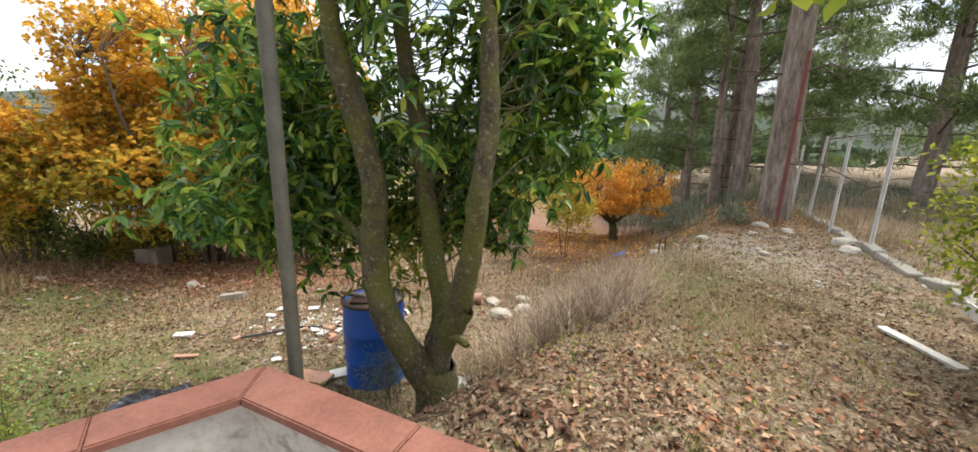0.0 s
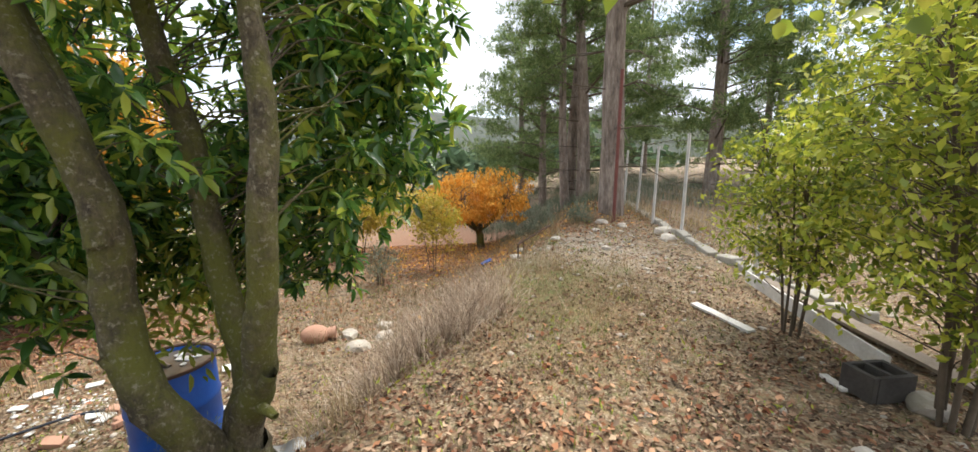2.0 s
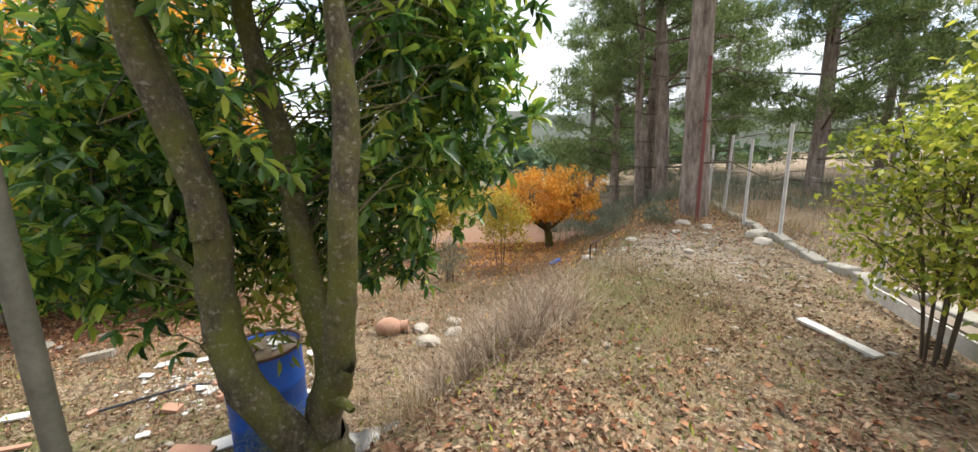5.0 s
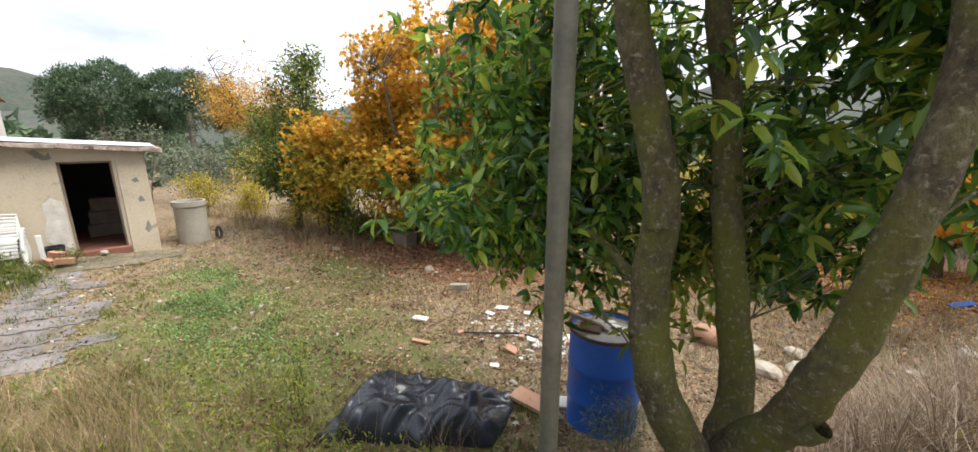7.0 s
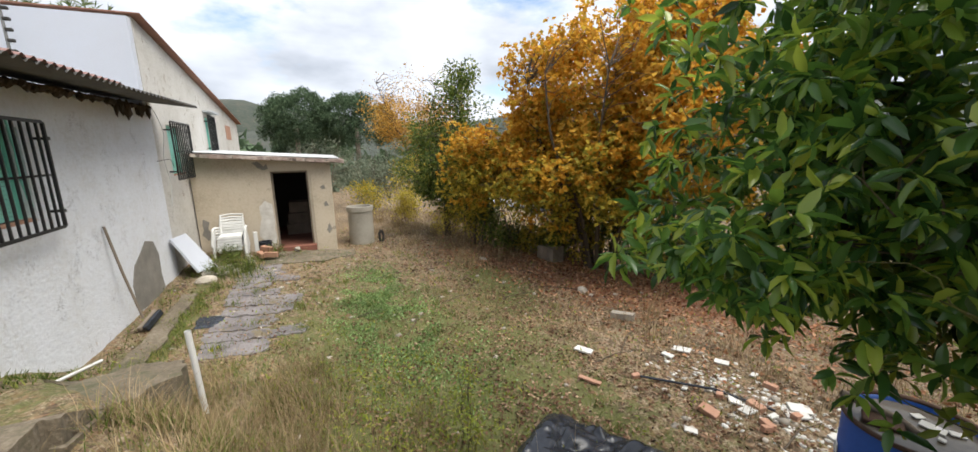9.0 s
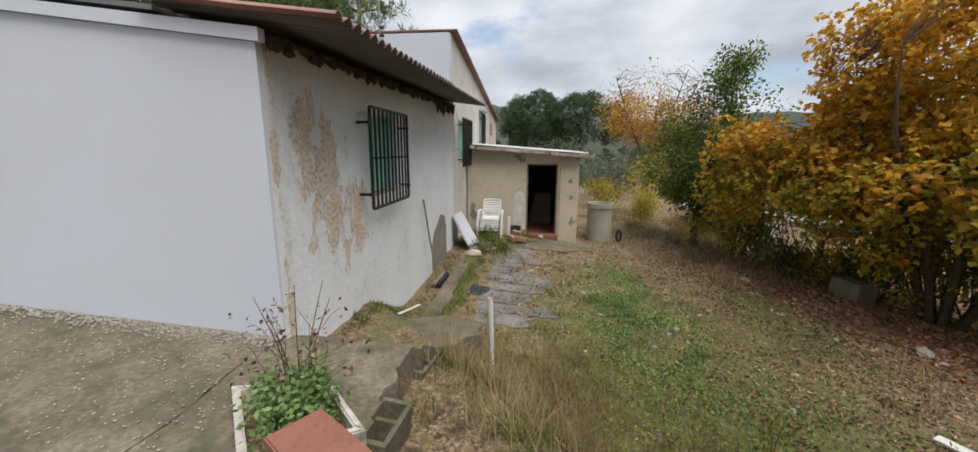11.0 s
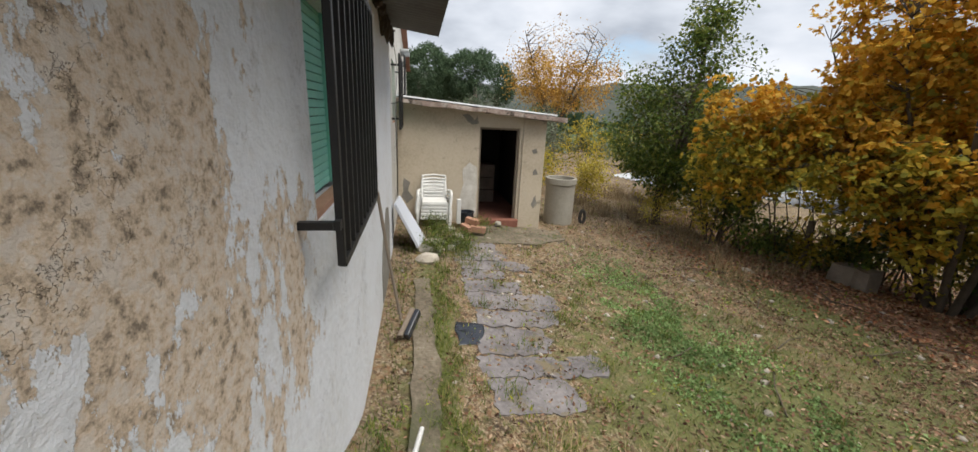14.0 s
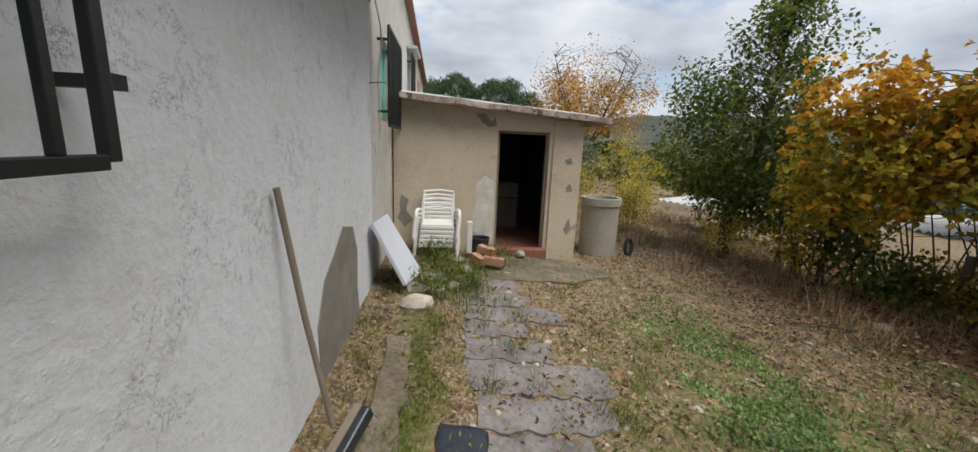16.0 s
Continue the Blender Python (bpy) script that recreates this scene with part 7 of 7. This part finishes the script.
bx0 = [(-0.45, 3.45), (-0.1, 3.75), (0.25, 3.9), (0.45, 4.2), (-0.2, 3.2), (0.2, 3.4), (-0.3, 4.1), (0.1, 4.4), (0.55, 3.8)]
tuft([(x, y, 0) for x, y in bx0], 26, 0.18, 0.50, 0.0022, 1.0, "drybush", "tall_dry_stems", "sparse taller dry stems standing out of the bush", 0.5)
tuft([(x + dx, y + dy, 0) for x, y in bx0 for dx, dy in ((0.1, 0.15), (-0.35, 0.05))], 60, 0.26, 0.34, 0.0022, 1.9, "drybush", "dry_bush", "tangle of dry brown stems on the bank", 0.6)
bush = thing("dead_bush", (0.05, 4.0, at_ground(0.05, 4.0)), "rounded tangle of dry grey-brown twigs on the bank", "bush")
bc = np.array([(x + dx, y + dy, at_ground(x + dx, y + dy) + 0.02) for x, y in bx0 for dx, dy in ((0.0, 0.0), (0.18, 0.12))])
bl = []
for x, y, z in bc:
    for k in range(26):
        a, o_, h_ = rng.uniform(0, 6.28), rng.uniform(0.05, 0.34), rng.uniform(0.18, 0.46)
        bl.append(([(x, y, z - 0.03), (x + 0.45 * o_ * math.cos(a), y + 0.45 * o_ * math.sin(a), z + 0.6 * h_), (x + o_ * math.cos(a + 0.3), y + o_ * math.sin(a + 0.3), z + h_)], [0.0035, 0.0026, 0.0012]))
tubes("stem_tangle", bl, "drybush", bush, kind="stuff", sides=3, smooth=False)
crown("twig_tangle", np.concatenate([bc + [0, 0, 0.12], bc + [0.05, 0.1, 0.24]]), 120, 0.13, 0.022, "drybush", bush, 0.22, droop=-0.8)
tuft([(-0.5, 2.75, 0), (-0.75, 3.0, 0), (-1.05, 2.7, 0), (-0.45, 2.45, 0), (-1.25, 2.3, 0)], 60, 0.15, 0.24, 0.0024, 0.9, "dry", "dry_grass_round_trunk", "straw-coloured grass round the tree foot", 0.6)
P0 = scatter(120, lambda x, y: np.clip(blob(x, y, -3.5, 0.9, 1.4, 0.6, 20) + 0.8 * blob(x, y, -2.3, 1.6, 0.9, 0.35, 35) + 0.3 * blob(x, y, -4.6, 0.6, 0.7, 0.4), 0, 1) * (edge_distance(x, y) < -0.05), 7)
tuft(P0, 12, 0.07, 0.40, 0.0016, 0.8, "dry", "tall_dry_grass", "tall straw-coloured grass outside the terrace wall", 0.3)
P0 = scatter(170, lambda x, y: np.clip(blob(x, y, -0.6, 6.3, 2.4, 2.2) + blob(x, y, 2.2, 10.5, 1.5, 2.5) + 0.6 * blob(x, y, -4.5, 5.0, 2.0, 0.8), 0, 1), 8)
tuft(P0, 34, 0.10, 0.28, 0.0028, 0.7, "dry", "field_dry_grass", "pale dry grass over the slope", 0.5)
P0 = [(x, y, 0) for x, y in zip(np.random.default_rng(9).uniform(1.5, 12, 230), np.random.default_rng(10).uniform(10, 30, 230))]
tuft(P0, 40, 0.25, 0.42, 0.008, 0.9, "olive", "heath_tufts", "grey-green heath under the pines", 0.5)
for k, (x, y, h, w_) in enumerate(((2.4, 10.6, 0.5, 0.5), (3.1, 12.0, 0.55, 0.6), (2.7, 14.0, 0.6, 0.7), (3.6, 15.5, 0.7, 0.8), (1.9, 17.0, 0.7, 0.8), (3.2, 8.9, 0.35, 0.35))):
    shrub_at("heath_shrub", x, y, h, w_, 0.05, "olive", 46, 40, "low rounded grey-green heath under the pines", 6, 150 + k, 0.16, "shrub", "heath shrubs", 0.3, 0.0)
P0 = [(x, y, 0) for x, y in zip(np.random.default_rng(19).uniform(4.6, 12, 160), np.random.default_rng(20).uniform(4, 14, 160))]
tuft(P0, 34, 0.18, 0.35, 0.005, 0.9, "dry", "wood_floor_grass", "dry grass beyond the fence", 0.5)
P0 = [(x, y, 0) for x, y in zip(np.random.default_rng(29).uniform(-16, -8, 160), np.random.default_rng(30).uniform(3.3, 7, 160))]
tuft(P0, 34, 0.12, 0.30, 0.004, 0.9, "dry", "yard_edge_grass", "dry grass at the yard's edge", 0.5)

gr = np.random.default_rng(55)
bank = [tuple(hp(s, n, 0)) for s, n in zip(gr.uniform(-0.35, 1.9, 90), gr.uniform(0.98, 2.2, 90))]
tuft(bank, 34, 0.09, 0.24, 0.002, 1.1, "dry", "bank_dry_grass", "tangled dry grass over the bank below the concrete edge", 0.6)
tuft(bank[::2], 36, 0.08, 0.15, 0.0028, 1.0, "grass", "bank_green_grass", "green grass mixed into the dry grass of the bank", 0.6)
P = scatter(16000, lambda x, y: outdoors(x, y) * np.clip(blob(x, y, 1.6, 4.6, 1.1, 1.5) + 0.5 * blob(x, y, 0.9, 3.0, 0.8, 0.7) + 0.6 * blob(x, y, -6.3, 3.0, 1.5, 0.5, 20) - 0.1, 0, 1), 16)
v, f = blades(P, 0.05, 0.0022, 1.6, 0.8)
arrays("flattened_straw", v, f, "dry", kind="stuff", label="short flattened straw on the bare earth")
P = scatter(9000, lambda x, y: outdoors(x, y) * np.clip(blob(x, y, -3.6, 1.2, 1.6, 0.8, 20) + 0.5 * blob(x, y, -4.6, 1.2, 1.0, 0.8) + 0.3 * blob(x, y, 0.2, 3.0, 1.0, 0.6) - 0.15 + 0.35 * np.sin(6 * x + 2 * np.sin(5 * y)) * np.sin(5 * y), 0, 1), 15)
v, f = leaf_arrays(P + np.column_stack([np.zeros((len(P), 2)), rng.uniform(0, 0.12, len(P))]), unit(rng.normal(size=P.shape) + [0, 0, 0.8]), 0.045, 0.34)
arrays("low_weeds", v, f, "bayyellow", kind="stuff", label="low yellow-green weeds among the leaf litter")
g = np.random.default_rng(91)
pile = np.column_stack([np.concatenate([g.normal(-0.32, 0.22, 420), g.normal(0.15, 0.4, 380)]), np.concatenate([g.normal(1.92, 0.16, 420), g.normal(2.0, 0.32, 380)])])
pile = pile[pile[:, 1] > 1.15]
lying(np.column_stack([pile, gz(pile[:, 0], pile[:, 1]) + g.uniform(0, 0.03, len(pile))])[::2], 0.078, 0.40, "litter", "leaf_pile", "heap of long tan and brown fallen leaves beside the tree foot", 0.4)
# mossy weeds where the wall meets the earth
tuft([tuple(hp(s, 0.08 + 0.10 * math.sin(9 * s) ** 2, 0)) for s in np.linspace(0.75, 2.3, 26)], 26, 0.05, 0.05, 0.004, 1.2, "quince", "wall_foot_weeds", "dark low weeds at the foot of the wall", 0.6)
# leafy weeds outside the terrace wall
for k, (x, y, h) in enumerate(((-2.35, 1.75, 0.42), (-3.3, 1.25, 0.38), (-3.7, 1.5, 0.45), (-2.9, 1.45, 0.4), (-2.0, 1.9, 0.35), (-4.1, 1.7, 0.5))):
    shrub_at("tall_weed", x, y, h, 0.14, 0.045, "bayyellow", 14, 12, "leafy yellow-green weed growing among dry grass", 3, 100 + k, 0.07, "weed", "tall weeds", 0.3, 0.1)
shrub_at("fennel_plant", -1.5, 2.85, 0.55, 0.22, 0.06, "olive", 34, 60, "feathery grey-green fennel in front of the drum", 5, 110, 0.10, "weed", "", 0.06, 0.1)
shrub_at("planter_weeds", -3.31, -1.08, 0.25, 0.20, 0.03, "clover", 60, 34, "fresh green weeds filling the planter", 4, 111, 0.09, "weed", "", 0.7, 0.0).location.z = 1.05
ds = shrub_at("dried_stalk", -3.42, -1.12, 0.62, 0.32, 0.03, "litter", 34, 5, "dried brown flower stalk with withered leaves", 5, 112, 0.06, "weed", "", 0.6, 0.1)
ds.location.z = 1.05
shrub_at("yellow_pot_plant", *hp(2.0, -9.0, 0).xy, 1.4, 0.8, 0.07, "yellow", 60, 40, "shrub in yellow leaf beyond the end of the house", 5, 113, 0.2)

for k, (a, b) in enumerate(((5.35, 0.55), (5.85, 0.72), (6.25, 0.62), (6.35, 1.35), (5.6, 1.0))):
    shrub_at("rubble_weed", *hp(a, b, 0).xy, 0.32, 0.22, 0.04, "quince", 22, 26, "low dull green weed growing over the rubble", 4, 130 + k, 0.09, "weed", "weeds by the shed", 0.4, 0.0)
for k in range(26):
    a, b = rr.uniform(-8.5, 2.2), rr.uniform(1.2, 5.2)
    if not bool(outdoors(np.array(a), np.array(b))):
        continue
    w_, L_ = rr.uniform(0, 6.28), rr.uniform(0.25, 0.7)
    stick = thing("fallen_stick", on(a, b, 0.02), "thin dead grey-brown stick lying on the litter", "stick", "fallen sticks")
    e_ = (a + L_ * math.cos(w_), b + L_ * math.sin(w_))
    m_ = (a + 0.5 * L_ * math.cos(w_ + 0.12), b + 0.5 * L_ * math.sin(w_ + 0.12))
    tubes("stick_body", [([on(a, b, 0.015), on(*m_, 0.03), on(*e_, 0.015)], [0.008, 0.006, 0.003])], "twig", stick, sides=5)

# overhanging vine leaves near the eye's upper edge
vine = thing("vine_branch", (1.1, 1.6, 2.9), "thin vine branch with yellow-green leaves hanging overhead", "vine")
vl = [([(0.45, 1.75, 3.3), (0.7, 1.5, 2.98), (1.15, 1.6, 2.95), (1.6, 1.6, 2.85), (2.1, 1.5, 3.2)], [0.006, 0.005, 0.005, 0.004, 0.005])]
tubes("branch", vl, "twig", vine, sides=5)
crown("vine_leaves", [(0.62, 1.48, 2.84), (0.78, 1.45, 2.86), (1.45, 1.66, 2.84), (1.58, 1.58, 2.78), (1.70, 1.48, 2.80)], 9, 0.075, 0.85, "bayyellow", vine, 0.07, fine=True)

tuft([tuple(hp(s, n, 0)) for s, n in ((2.6, 1.05), (3.2, 1.35), (3.9, 1.0), (4.4, 1.25), (5.0, 1.0), (2.9, 1.95), (2.4, 1.75), (3.6, 1.9), (5.3, 1.3), (2.1, 1.3))], 60, 0.06, 0.09, 0.003, 1.2, "grass", "slab_tufts", "small grass tufts growing through the old slabs", 0.6)
# small stones over the paths
P = scatter(2600, lambda x, y: outdoors(x, y) * np.clip(0.08 + 0.9 * blob(x, y, 2.9, 7.0, 1.3, 2.5) + 0.5 * blob(x, y, -2.8, 4.1, 0.9, 0.7) + 0.5 * blob(x, y, 1.0, 6.0, 2.2, 1.0) + 0.3 * blob(x, y, -9.2, 0.9, 2.5, 0.8), 0, 1), 12)
S = (0.012 + 0.03 * rng.random(len(P)) ** 3)[:, None] * rng.uniform(0.7, 1.4, (len(P), 3)) * [1, 1, 0.6]
pebbles("pebble_scatter", P, S, "stone", label="pale pebbles and stone chips over the paths")
P = scatter(380, lambda x, y: blob(x, y, -2.95, 4.05, 0.55, 0.32), 14)
pebbles("plaster_rubble", P, rng.uniform(0.006, 0.03, (380, 1)) * rng.uniform(0.6, 1.4, (380, 3)) * [1, 1, 0.4], "whitebit", label="white plaster rubble beside the drum")
# moss on the rough concrete at the end wall
P = np.array([tuple(hp(-0.75 + a * 0.28, -2.3 + b * 0.5, 0)) for a, b in rng.normal(size=(5000, 2))])
P = P[np.hypot((P[:, 0] - hp(-0.75, -2.3, 0).x) / 0.5, (P[:, 1] - hp(-0.75, -2.3, 0).y) / 0.8) < 1]
P[:, 2] = 1.165
v, f = blades(P, 0.018, 0.002, 0.9, 0.5)
arrays("pavement_moss", v, f, "grass", kind="stuff", label="green moss cushion on the concrete")
